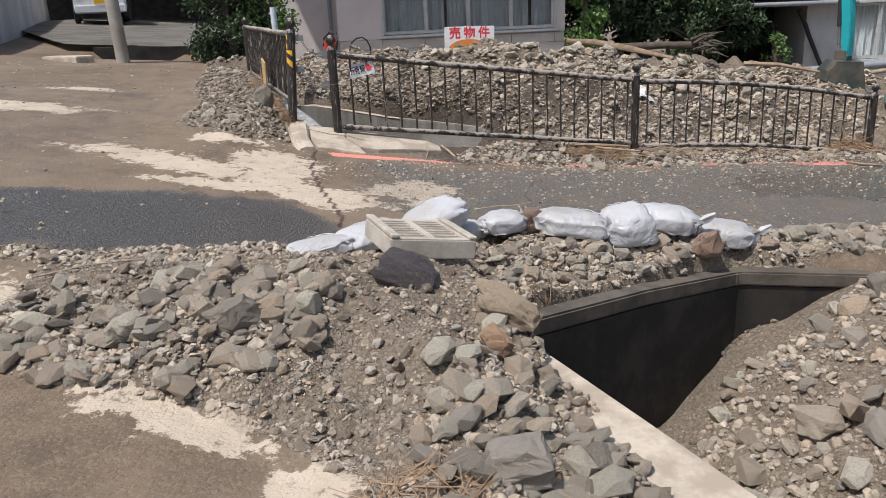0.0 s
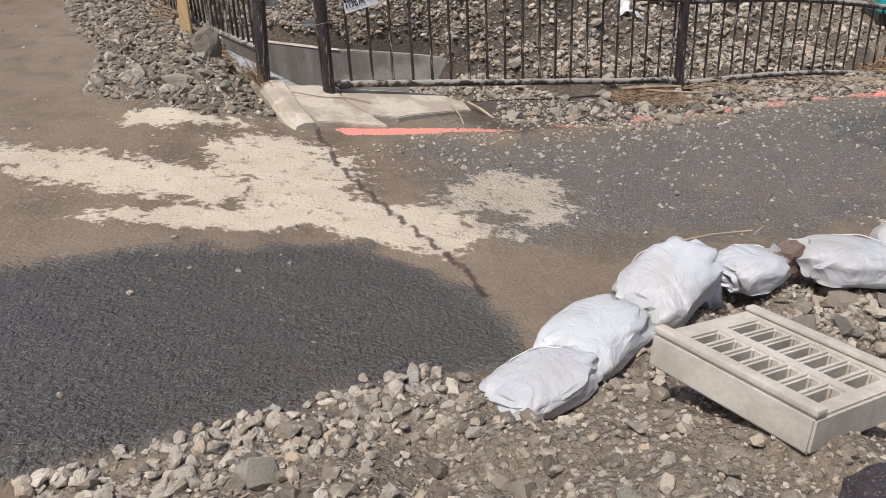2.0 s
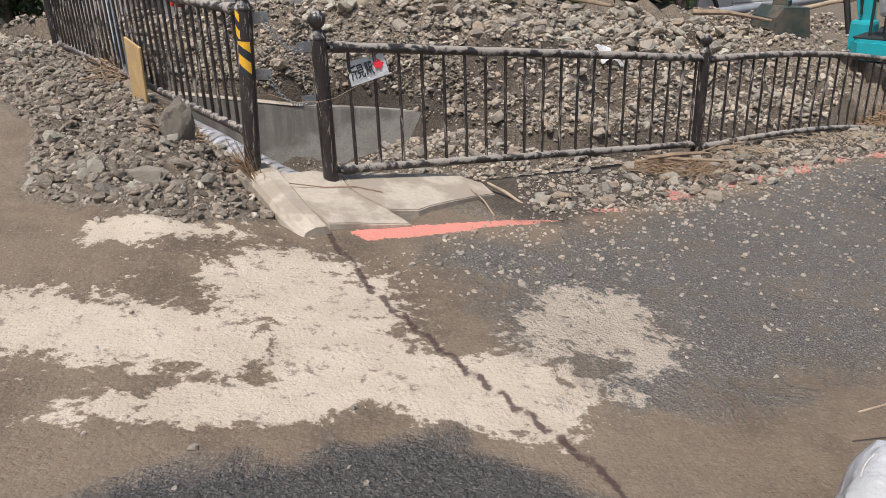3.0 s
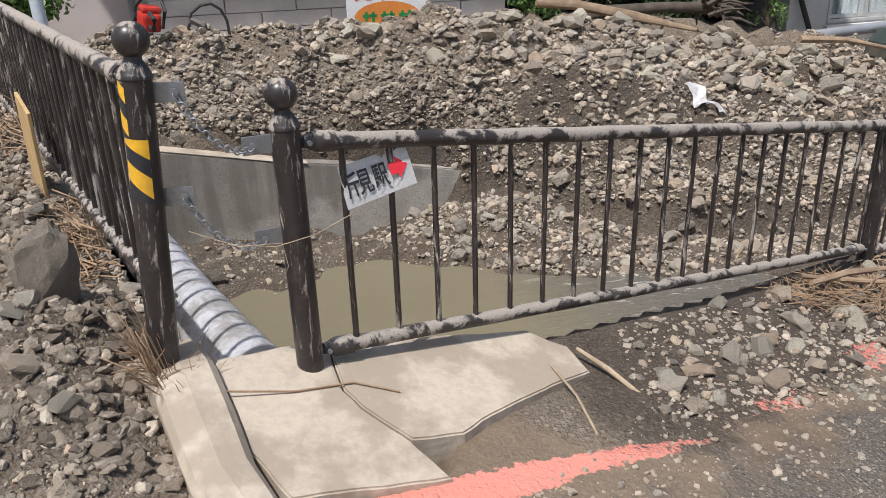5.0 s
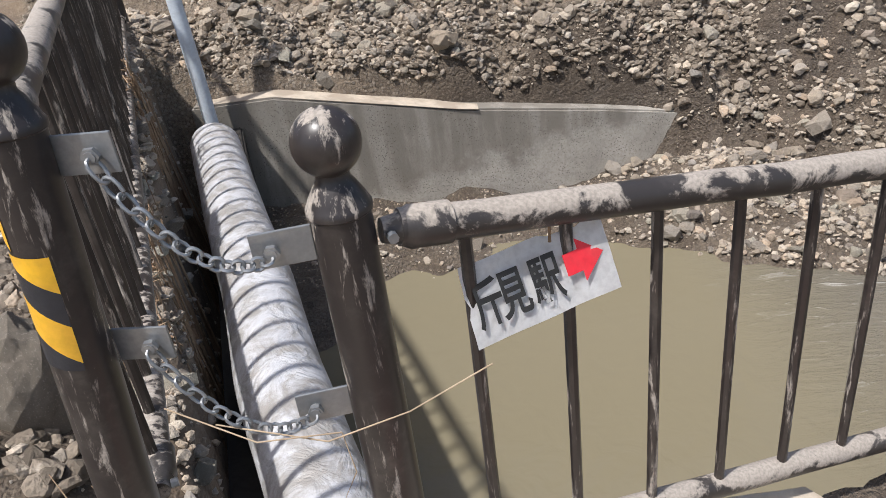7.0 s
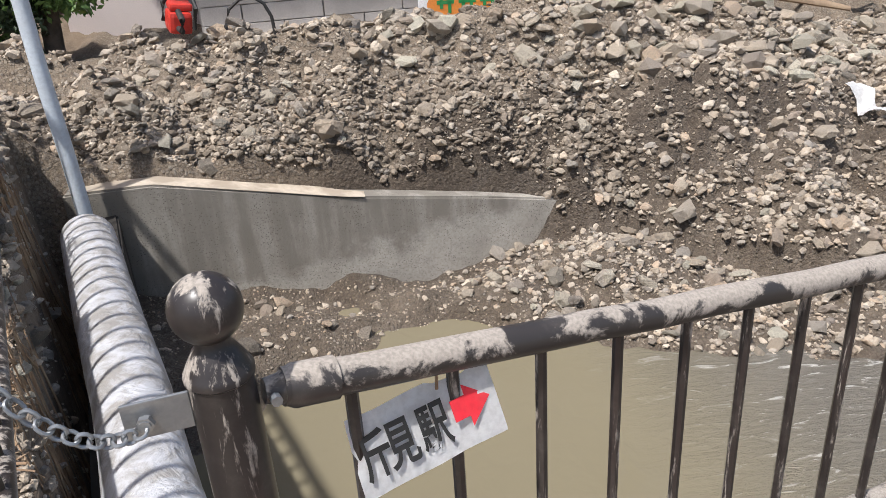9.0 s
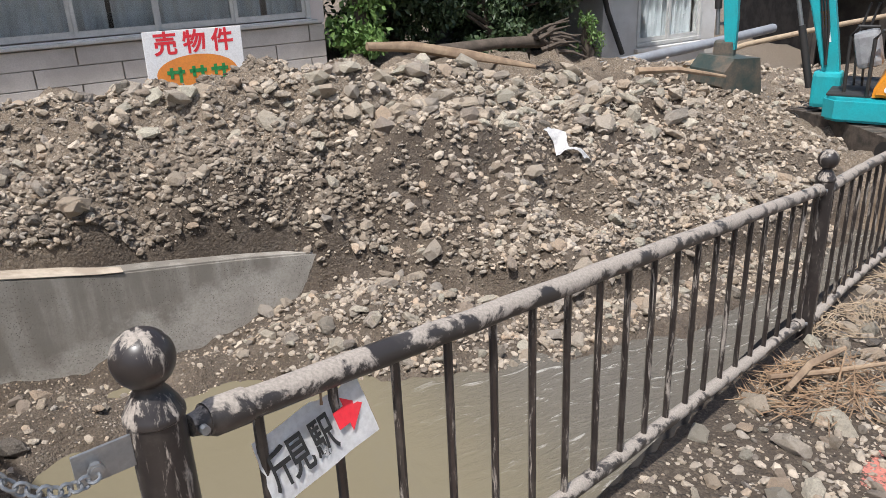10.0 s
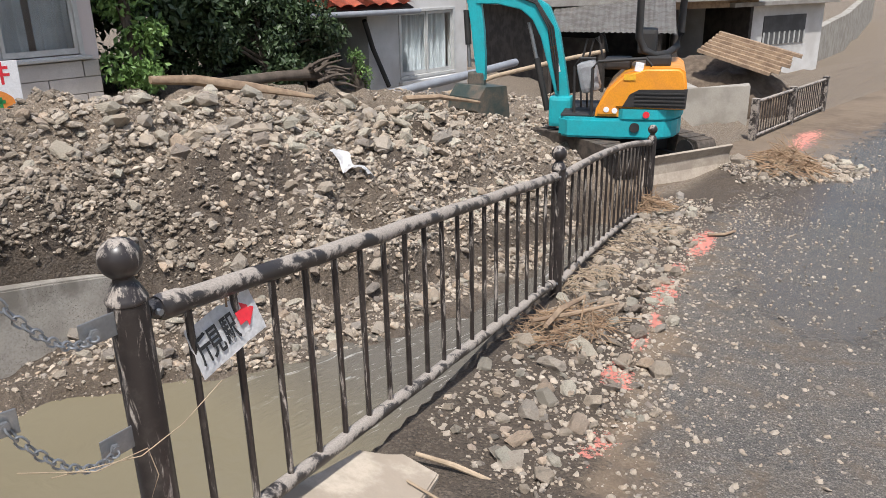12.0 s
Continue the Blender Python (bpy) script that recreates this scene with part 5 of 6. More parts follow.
# ---- driftwood on the mound ----
def driftwood():
    log = thing("log", "stripped pale driftwood log lying across the mound", "log", "driftwood logs")
    part("trunk", new_tube([(2.25, 13.35, 1.02), (2.7, 13.3, 0.98), (3.3, 13.15, 0.84), (3.95, 12.9, 0.68)], [0.04, 0.055, 0.05, 0.02], 12, 0.35), M_WOOD, log, smooth=True)
    log = thing("log", "dark brown driftwood log with torn roots", "log", "driftwood logs")
    part("trunk", new_tube([(2.5, 13.5, 0.78), (3.2, 13.55, 0.86), (4.0, 13.6, 0.86), (4.6, 13.6, 0.82)], [0.05, 0.065, 0.06, 0.07], 14, 0.3), M_BARK, log, smooth=True)
    r = random.Random(5)
    for _ in range(26):
        a = Vector((4.6 + r.uniform(-0.2, 0.2), 13.55 + r.uniform(-0.2, 0.1), 0.82 + r.uniform(-0.1, 0.15)))
        d = Vector((r.uniform(-0.3, 0.5), r.uniform(-0.4, 0.2), r.uniform(-0.2, 0.2)))
        part("root", new_tube([a, a + d * 0.35 + Vector((0, 0, 0.03)), a + d * 0.75], [0.03, 0.02, 0.006], 6, 0.2), M_BARK, log, smooth=True)
    log = thing("branch", "brown broken branch lying on the mound", "branch")
    part("stem", new_tube([(4.9, 12.4, 0.58), (5.4, 12.3, 0.55), (6.0, 12.15, 0.42)], [0.04, 0.035, 0.02], 8, 0.2), M_WOOD, log, smooth=True)
    c = thing("chainsaw", "red chainsaw with black handle lying on the mound", "chainsaw")
    red = plain("red plastic", (0.62, 0.045, 0.03), (0.5, 0.04, 0.03), 12, 0.4)
    m = pose(-1.62, 12.36, 1.08, 8, -6, 105) @ Matrix.Scale(0.85, 4)
    part("body", new_box((-0.13, -0.09, 0.0), (0.13, 0.09, 0.17), 0.03, m), red, c)
    part("engine_cover", new_box((-0.09, -0.10, 0.171), (0.10, 0.08, 0.23), 0.02, m), red, c)
    part("handle", new_tube([m @ Vector(p) for p in ((-0.12, -0.1, 0.05), (-0.2, -0.1, 0.22), (-0.1, -0.08, 0.33), (0.05, 0.02, 0.33), (0.12, 0.1, 0.2), (0.12, 0.1, 0.06))], 0.016, 8), M_BLACK, c, smooth=True)
    part("rear_grip", new_tube([m @ Vector(p) for p in ((-0.12, 0.02, 0.05), (-0.28, 0.02, 0.06), (-0.3, 0.02, 0.15), (-0.12, 0.02, 0.18))], 0.02, 8), M_BLACK, c, smooth=True)
    part("guide_bar", new_box((0.13, -0.004, 0.03), (0.5, 0.004, 0.11), 0.003, m), M_STEEL, c)
    h = thing("black_hose", "thin black hose arching out of the rubble", "hose")
    part("tube", new_tube([(-1.30, 12.4, 0.85), (-1.31, 12.4, 1.08), (-1.27, 12.4, 1.19), (-1.19, 12.4, 1.25), (-1.10, 12.4, 1.26), (-1.03, 12.4, 1.21), (-0.99, 12.4, 1.12), (-0.97, 12.4, 0.85)], 0.012, 8), M_BLACK, h, smooth=True)
    w = thing("white_rag", "torn white plastic rag on the mound face", "rag")
    bm = bmesh.new()
    g = []
    for j in range(14):
        row = []
        for i in range(5):
            u, v = i / 4 - 0.5, j / 13
            x = 2.98 + u * 0.12 + 0.12 * v + 0.03 * math.sin(v * 9)
            y = 11.5 - 0.34 * v + 0.03 * noise.noise((u * 4, v * 6, 0))
            row.append(bm.verts.new((x, y, float(ground_z(x, y)) + 0.09 + 0.035 * noise.noise((u * 5, v * 8, 3)))))
        g.append(row)
    for a, b in zip(g, g[1:]):
        for i in range(4):
            bm.faces.new((a[i], a[i + 1], b[i + 1], b[i]))
    bmesh.ops.solidify(bm, geom=bm.faces[:], thickness=0.004)
    part("cloth", bm, M_PAPER, w, smooth=True)


driftwood()


# ---- parked vans, pole and wall up the street ----
def kei_van(x, y, z, turn, label):
    v = thing("van", label, "van", "parked vans", at=pose(x, y, z, 0, 0, turn))
    white = plain("white car paint", (0.72, 0.73, 0.74), (0.66, 0.67, 0.68), 2, 0.25)
    dark = M_BLACK
    bm = bmesh.new()
    prism(bm, [(-1.65, 0.3), (1.65, 0.3), (1.68, 0.8), (1.3, 1.05), (0.95, 1.62), (0.75, 1.72), (-1.5, 1.72), (-1.62, 1.55), (-1.67, 0.9)], -0.72, 0.72, Matrix(((1, 0, 0, 0), (0, 0, 1, 0), (0, 1, 0, 0), (0, 0, 0, 1))))
    bmesh.ops.bevel(bm, geom=bm.edges[:], offset=0.06, segments=3, affect="EDGES")
    parts = [part("body", bm, white, v, smooth=True)]
    parts.append(part("rear_window", new_box((-1.69, -0.6, 1.05), (-1.60, 0.6, 1.56), 0.03), dark, v))
    for s in (-1, 1):
        parts.append(part("side_window", new_box((-1.4, s * 0.70, 1.05), (0.85, s * 0.735, 1.55), 0.01), dark, v))
        parts.append(part("tail_light", new_box((-1.70, s * 0.62 - 0.05, 0.75), (-1.62, s * 0.62 + 0.05, 1.5), 0.02), M_INKRED, v))
        for wx in (-1.15, 1.15):
            parts.append(part("wheel", lathe(bmesh.new(), [(0.2, -0.08), (0.28, -0.07), (0.28, 0.07), (0.2, 0.08)], pose(wx, s * 0.68, 0.28, 90), 20), dark, v, smooth=True))
    parts.append(part("bumper", new_box((-1.74, -0.7, 0.28), (-1.6, 0.7, 0.5), 0.03), white, v))
    parts.append(part("number_plate", new_box((-1.755, -0.16, 0.52), (-1.70, 0.16, 0.68), 0.005), M_YELLOW, v, "yellow number plate"))


def parking_lot():
    """The raised gravelly lot behind the culvert."""
    bm = bmesh.new()
    us, vs = np.linspace(0, 1, 24), np.linspace(0, 1, 30)
    near0, near1, far0, far1 = Vector((-6.9, 14.9)), Vector((-3.7, 15.45)), Vector((-24, 40)), Vector((-3.4, 40))
    rows = []
    for v in vs:
        row = []
        for u in us:
            p = near0.lerp(near1, u).lerp(far0.lerp(far1, u), v * v)
            row.append(bm.verts.new((p.x, p.y, float(road_z(p.x, p.y)) + 0.13 + 0.012 * noise.noise((p.x * 1.5, p.y * 1.5, 0)))))
        rows.append(row)
    for a, b in zip(rows, rows[1:]):
        for k in range(len(us) - 1):
            bm.faces.new((a[k], a[k + 1], b[k + 1], b[k]))
    bmesh.ops.solidify(bm, geom=bm.faces[:], thickness=0.2)
    bmesh.ops.recalc_face_normals(bm, faces=bm.faces[:])
    tagged(part("pavement", bm, M_LOT, smooth=True), "grey gravelly parking lot behind the culvert", "pavement", kind="structure")


M_LOT = plain("grey trodden gravel", (0.33, 0.305, 0.27), (0.22, 0.20, 0.175), 1.3, 0.9, 0, 26, 0.5, 0.01)
parking_lot()


kei_van(-10.3, 25.2, float(road_z(-10.3, 25.2)) + 0.13, 112, "white van parked on the lot up the street")
kei_van(-3.35, 19.9, float(road_z(-3.35, 19.9)) + 0.13, 99, "white van with a yellow plate parked by the house")


def street_things():
    p = thing("utility_pole", "grey concrete pole standing in the mud", "pole")
    z = float(ground_z(-5.05, 12.9, False))
    part("shaft", new_tube([(-5.05, 12.9, z - 0.3), (-5.12, 12.9, z + 2.0), (-5.2, 12.9, z + 7)], [0.105, 0.10, 0.085], 16), M_CONCRETE, p, smooth=True)
    b = thing("blue_crate", "blue plastic sheet hung in the shelter", "tarpaulin")
    part("sheet", new_box((-16.0, 27.0, 1.9), (-14.7, 27.1, 3.6), 0.01), plain("blue plastic", (0.03, 0.18, 0.5), (0.03, 0.15, 0.42), 5, 0.5), b)
    s = thing("shelter", "dark open carport behind the parked vans", "carport")
    for k in range(5):
        x = -17.0 + k * 3.2
        part("post", new_box((x, 27.5 + k * 0.3, 1.0), (x + 0.15, 27.65 + k * 0.3, 4.6), 0.01), M_BLACK, s)
    part("roof", new_box((-18, 26.5, 4.6), (-3.5, 33, 4.8), 0.01), M_SHEET, s)
    part("back_wall", new_box((-18, 32.6, 0.5), (-3.5, 32.8, 4.6), 0.01), M_DARKWOOD, s)
    wall_between("wall_street", [(-7.9, 13.2), (-8.35, 14.9), (-9.5, 18.4), (-12.8, 27.0)], [2.9, 2.9, 2.9, 2.9], 0.4, 0.25, M_WHITEWALL, "white plastered wall beside the street")
    # Near-black wall paints in the shaded culvert mouth.
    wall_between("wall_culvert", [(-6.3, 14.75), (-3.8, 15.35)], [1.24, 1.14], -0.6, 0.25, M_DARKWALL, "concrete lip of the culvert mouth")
    k = thing("kerb_stone", "pale concrete kerb block beside the culvert", "kerb")
    part("block", new_box((-0.5, -0.16, -0.2), (0.5, 0.16, 0.08), 0.03, pose(-5.95, 12.9, float(ground_z(-5.95, 12.9, False)), 0, 0, -35)), M_PALE, k)


street_things()


# ---- the mini digger ----
def digger():
    teal = plain("teal machine paint", (0.02, 0.42, 0.47), (0.025, 0.35, 0.39), 5, 0.38, 0, 60, 0.08, 0.002)
    orange = plain("orange machine paint", (0.83, 0.33, 0.03), (0.75, 0.29, 0.035), 5, 0.38, 0, 60, 0.08, 0.002)
    muddy = plain("muddy track rubber", (0.12, 0.095, 0.075), (0.05, 0.043, 0.037), 7, 0.85, 0, 40, 0.5, 0.01)
    blade_m = plain("muddy worn blade steel", (0.40, 0.34, 0.27), (0.30, 0.25, 0.2), 5, 0.75, 0, 40, 0.4, 0.004)
    bucket_m = plain("worn dark bucket steel", (0.05, 0.075, 0.07), (0.17, 0.135, 0.105), 4, 0.6, 0.2)
    grey = plain("grey vinyl", (0.30, 0.31, 0.32), (0.22, 0.22, 0.23), 9, 0.6)
    e = thing("mini_excavator", "small teal and orange tracked digger parked on the rubble", "excavator")
    S = Vector((7.45, 10.95, -0.45))
    g = Vector((-0.35, -0.937, 0)).normalized()
    side = Vector((-g.y, g.x, 0))
    U = Matrix.Translation(S) @ Matrix((g, side, (0, 0, 1))).transposed().to_4x4()
    for s in (-1, 1):
        bm = bmesh.new()
        prof = []
        for k in range(40):
            a = 2 * math.pi * k / 40
            x = math.copysign(min(abs(math.cos(a)) * 1.6, 1), math.cos(a))
            prof.append((0.80 * x + 0.17 * math.cos(a), 0.215 + 0.205 * math.sin(a)))
        prism(bm, prof, s * 0.62 - 0.15, s * 0.62 + 0.15, U @ Matrix(((1, 0, 0, 0), (0, 0, 1, 0), (0, 1, 0, 0), (0, 0, 0, 1))))
        tr = part("track", bm, muddy, e, "muddy black rubber track")
        for k in range(40):
            x, z = prof[k]
            x2, z2 = prof[(k + 1) % 40]
            a = math.degrees(math.atan2(z2 - z, x2 - x))
            part("lug", new_box((-0.018, s * 0.62 - 0.155, -0.012), (0.018, s * 0.62 + 0.155, 0.02), 0.004, U @ pose((x + x2) / 2, 0, (z + z2) / 2, 0, -a, 0)), muddy, tr)
        for x in (-0.75, 0.75):
            part("sprocket", lathe(bmesh.new(), [(0.05, -0.16), (0.15, -0.165), (0.15, 0.165), (0.05, 0.16)], U @ pose(x, s * 0.62, 0.215, 90), 18), M_BLACK, tr)
    part("undercarriage", new_box((-0.45, -0.46, 0.14), (0.45, 0.46, 0.36), 0.03, U), M_BLACK, e)
    bm = bmesh.new()
    pr = [(1.22, 0.0), (1.30, 0.02), (1.25, 0.14), (1.24, 0.26), (1.29, 0.36), (1.25, 0.37), (1.19, 0.26), (1.20, 0.12)]
    prism(bm, pr, -0.72, 0.72, U @ Matrix(((1, 0, 0, 0), (0, 0, 1, 0), (0, 1, 0, 0), (0, 0, 0, 1))))
    part("dozer_blade", bm, blade_m, e, "muddy worn steel dozer blade")
    for s in (-0.3, 0.3):
        part("blade_arm", new_box((0.4, s - 0.05, 0.12), (1.2, s + 0.05, 0.22), 0.01, U), M_BLACK, e)
    f = Vector((-0.43, 0.90, 0)).normalized()
    left = Vector((-f.y, f.x, 0))
    H = Matrix.Translation(S + Vector((0, 0, 0.44))) @ Matrix((f, left, (0, 0, 1))).transposed().to_4x4()
    part("slew_ring", lathe(bmesh.new(), [(0.36, -0.09), (0.36, 0.0)], H, 28), M_BLACK, e)

    def rounded_plan(x0, x1, w, r, tail):
        out = []
        for k in range(13):
            a = math.pi / 2 + math.pi * k / 12
            out.append((x0 + tail + tail * math.cos(a), w * math.copysign(abs(math.sin(a)) ** 0.7, math.sin(a))))
        return [(x1, w - r), (x1 - r, w)] + out + [(x1 - r, -w), (x1, -w + r)]

    bm = bmesh.new()
    prism(bm, rounded_plan(-0.78, 0.72, 0.70, 0.12, 0.42), 0.0, 0.25, H)
    bmesh.ops.bevel(bm, geom=[ed for ed in bm.edges if abs((H.inverted() @ ed.verts[0].co).z - (H.inverted() @ ed.verts[1].co).z) < 0.01], offset=0.03, segments=2, affect="EDGES")
    deck = part("deck", bm, teal, e, "teal lower body")
    bm = bmesh.new()
    prism(bm, rounded_plan(-0.80, -0.02, 0.705, 0.05, 0.42), 0.252, 0.37, H)
    part("counterweight", bm, teal, e, "teal counterweight")
    bm = bmesh.new()
    prism(bm, [(-0.79, 0.372), (-0.80, 0.66), (-0.77, 0.82), (-0.70, 0.87), (-0.30, 0.865), (-0.05, 0.78), (0.14, 0.60), (0.26, 0.36), (0.27, 0.27), (-0.019, 0.27), (-0.019, 0.372)], -0.66, 0.69, H @ Matrix(((1, 0, 0, 0), (0, 0, 1, 0), (0, 1, 0, 0), (0, 0, 0, 1))))
    bmesh.ops.bevel(bm, geom=[ed for ed in bm.edges if abs((H.inverted() @ ed.verts[0].co).y - (H.inverted() @ ed.verts[1].co).y) < 0.01], offset=0.035, segments=3, affect="EDGES")
    cover = part("engine_cover", bm, orange, e, "orange engine cover", smooth=True)
    bm = bmesh.new()
    prism(bm, [(-0.80, 0.39), (-0.06, 0.40), (-0.14, 0.55), (-0.25, 0.61), (-0.81, 0.62)], 0.60, 0.705, H @ Matrix(((1, 0, 0, 0), (0, 0, 1, 0), (0, 1, 0, 0), (0, 0, 0, 1))))
    grille = part("black_grille", bm, M_BLACK, cover, "black ribbed side panel")
    for k in range(4):
        part("louvre", new_box((-0.78, 0.706, 0.42 + k * 0.045), (-0.2, 0.716, 0.44 + k * 0.045), 0.003, H), M_BLACK, e)
    part("exhaust_hole", lathe(bmesh.new(), [(0.06, 0), (0.06, 0.012)], H @ pose(-0.22, 0.712, 0.15, -90), 18), M_BLACK, e)
    part("red_reflector", lathe(bmesh.new(), [(0.04, 0), (0.04, 0.012)], H @ pose(-0.35, 0.712, 0.31, -90), 18), M_INKRED, e)
    part("label_plate", new_box((-0.20, 0.697, 0.72), (-0.06, 0.702, 0.79), 0, H), M_YELLOW, e, "small warning sticker")
    for x, z in ((0.13, 0.36), (0.03, 0.35)):
        part("sticker", lathe(bmesh.new(), [(0.035, 0), (0.035, 0.005)], H @ pose(x, 0.693, z, -90), 14), M_PAPER, e)
    part("floor_mat", new_box((0.28, -0.6, 0.252), (0.70, 0.6, 0.275), 0.005, H), M_BLACK, e)
    # seat, console, handrail and the two-post frame
    part("seat", new_box((-0.12, -0.24, 0.79), (0.22, 0.24, 0.92), 0.04, H), M_BLACK, e)
    part("backrest", new_box((-0.42, -0.22, 0.98), (-0.18, 0.22, 1.28), 0.05, H), M_BLACK, e)
    part("console", new_box((0.05, 0.3, 0.6), (0.30, 0.52, 0.98), 0.06, H @ pose(0.02, 0, 0, 0, 14, 0)), grey, e)
    for y in (0.4, -0.4):
        part("control_lever", new_tube([H @ Vector(p) for p in ((0.22, y, 0.95), (0.26, y, 1.12), (0.30, y, 1.2))], [0.014, 0.014, 0.03], 8), M_BLACK, e)
    for x in (0.42, 0.5):
        part("travel_lever", new_tube([H @ Vector(p) for p in ((x, 0.05, 0.28), (x + 0.03, 0.05, 0.8), (x - 0.05, 0.05, 1.15))], 0.014, 8), M_BLACK, e)
    part("handrail", new_tube([H @ Vector(p) for p in ((0.32, 0.6, 0.26), (0.32, 0.62, 0.85), (0.26, 0.62, 0.93), (-0.3, 0.62, 0.97), (-0.38, 0.6, 0.88))], 0.02, 10), M_BLACK, e, smooth=True)
    part("front_rail", new_tube([H @ Vector(p) for p in ((0.55, 0.45, 0.26), (0.56, 0.45, 0.85), (0.5, 0.45, 0.95), (0.3, 0.45, 0.95))], 0.018, 10), M_BLACK, e, smooth=True)
    part("roll_bar", new_tube([H @ Vector(p) for p in ((-0.2, 0.45, 2.1), (-0.2, 0.45, 1.2), (-0.28, 0.45, 1.05), (-0.4, 0.45, 0.99), (-0.55, 0.2, 0.99), (-0.66, -0.1, 1.05), (-0.7, -0.3, 1.2), (-0.72, -0.35, 2.1))], 0.045, 12), M_BLACK, e, "black roll-over frame", smooth=True)
    part("canopy_roof", new_box((-0.8, -0.5, 2.1), (0.5, 0.55, 2.16), 0.03, H), M_BLACK, e)
    part("white_tag", new_box((-0.16, 0.63, 0.84), (-0.06, 0.66, 0.95), 0.005, H @ pose(0, 0, 0, 0, -8, 0)), M_PAPER, e)
    part("frame_base", new_box((-0.6, 0.0, 0.865), (-0.3, 0.5, 0.99), 0.03, H), M_BLACK, e)

    # boom, arm and bucket
    def limb(name, line, widths, thick, parent, mat, y=0.0):
        bm = bmesh.new()
        top, low = [], []
        pts = [Vector((p[0], p[1])) for p in line]
        for i, p in enumerate(pts):
            d = (pts[min(i + 1, len(pts) - 1)] - pts[max(i - 1, 0)]).normalized()
            n = Vector((-d.y, d.x))
            top.append(p + n * widths[i] / 2)
            low.append(p - n * widths[i] / 2)
        prism(bm, [tuple(p) for p in top + low[::-1]], y - thick / 2, y + thick / 2, H @ Matrix(((1, 0, 0, 0), (0, 0, 1, 0), (0, 1, 0, 0), (0, 0, 0, 1))))
        bmesh.ops.bevel(bm, geom=bm.edges[:], offset=0.012, segments=2, affect="EDGES")
        return part(name, bm, mat, parent)

    part("swing_bracket", new_box((0.62, -0.14, 0.02), (0.92, 0.14, 0.42), 0.05, H), teal, e)
    boom = limb("boom", [(0.72, 0.30), (0.82, 0.75), (0.93, 1.20), (1.06, 1.48), (1.28, 1.63), (1.62, 1.68), (1.92, 1.66)], [0.16, 0.21, 0.25, 0.27, 0.23, 0.18, 0.13], 0.16, e, teal)
    arm = limb("arm", [(2.02, 1.80), (1.94, 1.60), (1.90, 1.30), (1.87, 0.92), (1.85, 0.60)], [0.10, 0.18, 0.17, 0.15, 0.11], 0.13, e, teal)
    def ram(name, a, b, parent, y=0.0):
        a, b = H @ Vector((a[0], y, a[1])), H @ Vector((b[0], y, b[1]))
        m = a.lerp(b, 0.6)
        part(name, new_tube([a, m], 0.042, 12), M_BLACK, parent, smooth=True)
        part("piston_rod", new_tube([m, b], 0.024, 10), M_STEEL, parent, smooth=True)
    ram("boom_ram", (0.95, 0.22), (1.22, 1.36), boom)
    ram("arm_ram", (1.12, 1.74), (1.98, 1.86), boom)
    ram("bucket_ram", (2.06, 1.52), (2.02, 0.78), arm)
    for k in range(3):
        part("hose", new_tube([H @ Vector(p) for p in ((0.80, 0.09 + 0.02 * k, 0.5), (0.88 - 0.03 * k, 0.1, 0.9), (0.95 - 0.03 * k, 0.1, 1.3), (1.12, 0.1, 1.6 + 0.02 * k), (1.5, 0.09, 1.74 + 0.02 * k))], 0.014, 8), M_BLACK, boom, smooth=True)
    part("yellow_sticker", new_box((-0.035, 0.078, -0.09), (0.035, 0.082, 0.09), 0, H @ pose(0.87, 0, 0.98, 0, 14, 0)), M_YELLOW, boom)
    part("white_sticker", new_box((-0.035, 0.078, -0.07), (0.035, 0.082, 0.07), 0, H @ pose(0.83, 0, 0.8, 0, 14, 0)), M_PAPER, boom)
    part("linkage", new_box((1.80, -0.07, 0.52), (2.04, 0.07, 0.72), 0.03, H), bucket_m, e)
    B = H @ pose(1.86, 0.05, 0.52, 0, 0, 0) @ pose(0, 0, 0, 0, 0, 55)
    bm = bmesh.new()
    prof = [(-0.20, 0.02), (0.18, 0.04), (0.30, -0.10), (0.33, -0.26), (0.22, -0.38), (0.02, -0.44), (-0.28, -0.46)]
    half = 0.30
    for a, b in zip(prof, prof[1:]):
        m = [B @ Vector((a[0], -half, a[1])), B @ Vector((b[0], -half, b[1])), B @ Vector((b[0], half, b[1])), B @ Vector((a[0], half, a[1]))]
        bm.faces.new([bm.verts.new(p) for p in m])
    for y in (-half, half):
        bm.faces.new([bm.verts.new(B @ Vector((x, y, z))) for x, z in prof])
    bmesh.ops.remove_doubles(bm, verts=bm.verts[:], dist=0.001)
    bmesh.ops.recalc_face_normals(bm, faces=bm.faces[:])
    bmesh.ops.solidify(bm, geom=bm.faces[:], thickness=0.018)
    bucket = part("bucket", bm, bucket_m, e, "worn muddy digging bucket")
    for k in range(4):
        part("tooth", new_box((-0.40, -half + 0.03 + k * 0.17, -0.475), (-0.26, -half + 0.10 + k * 0.17, -0.445), 0.008, B), M_STEEL, bucket)


digger()


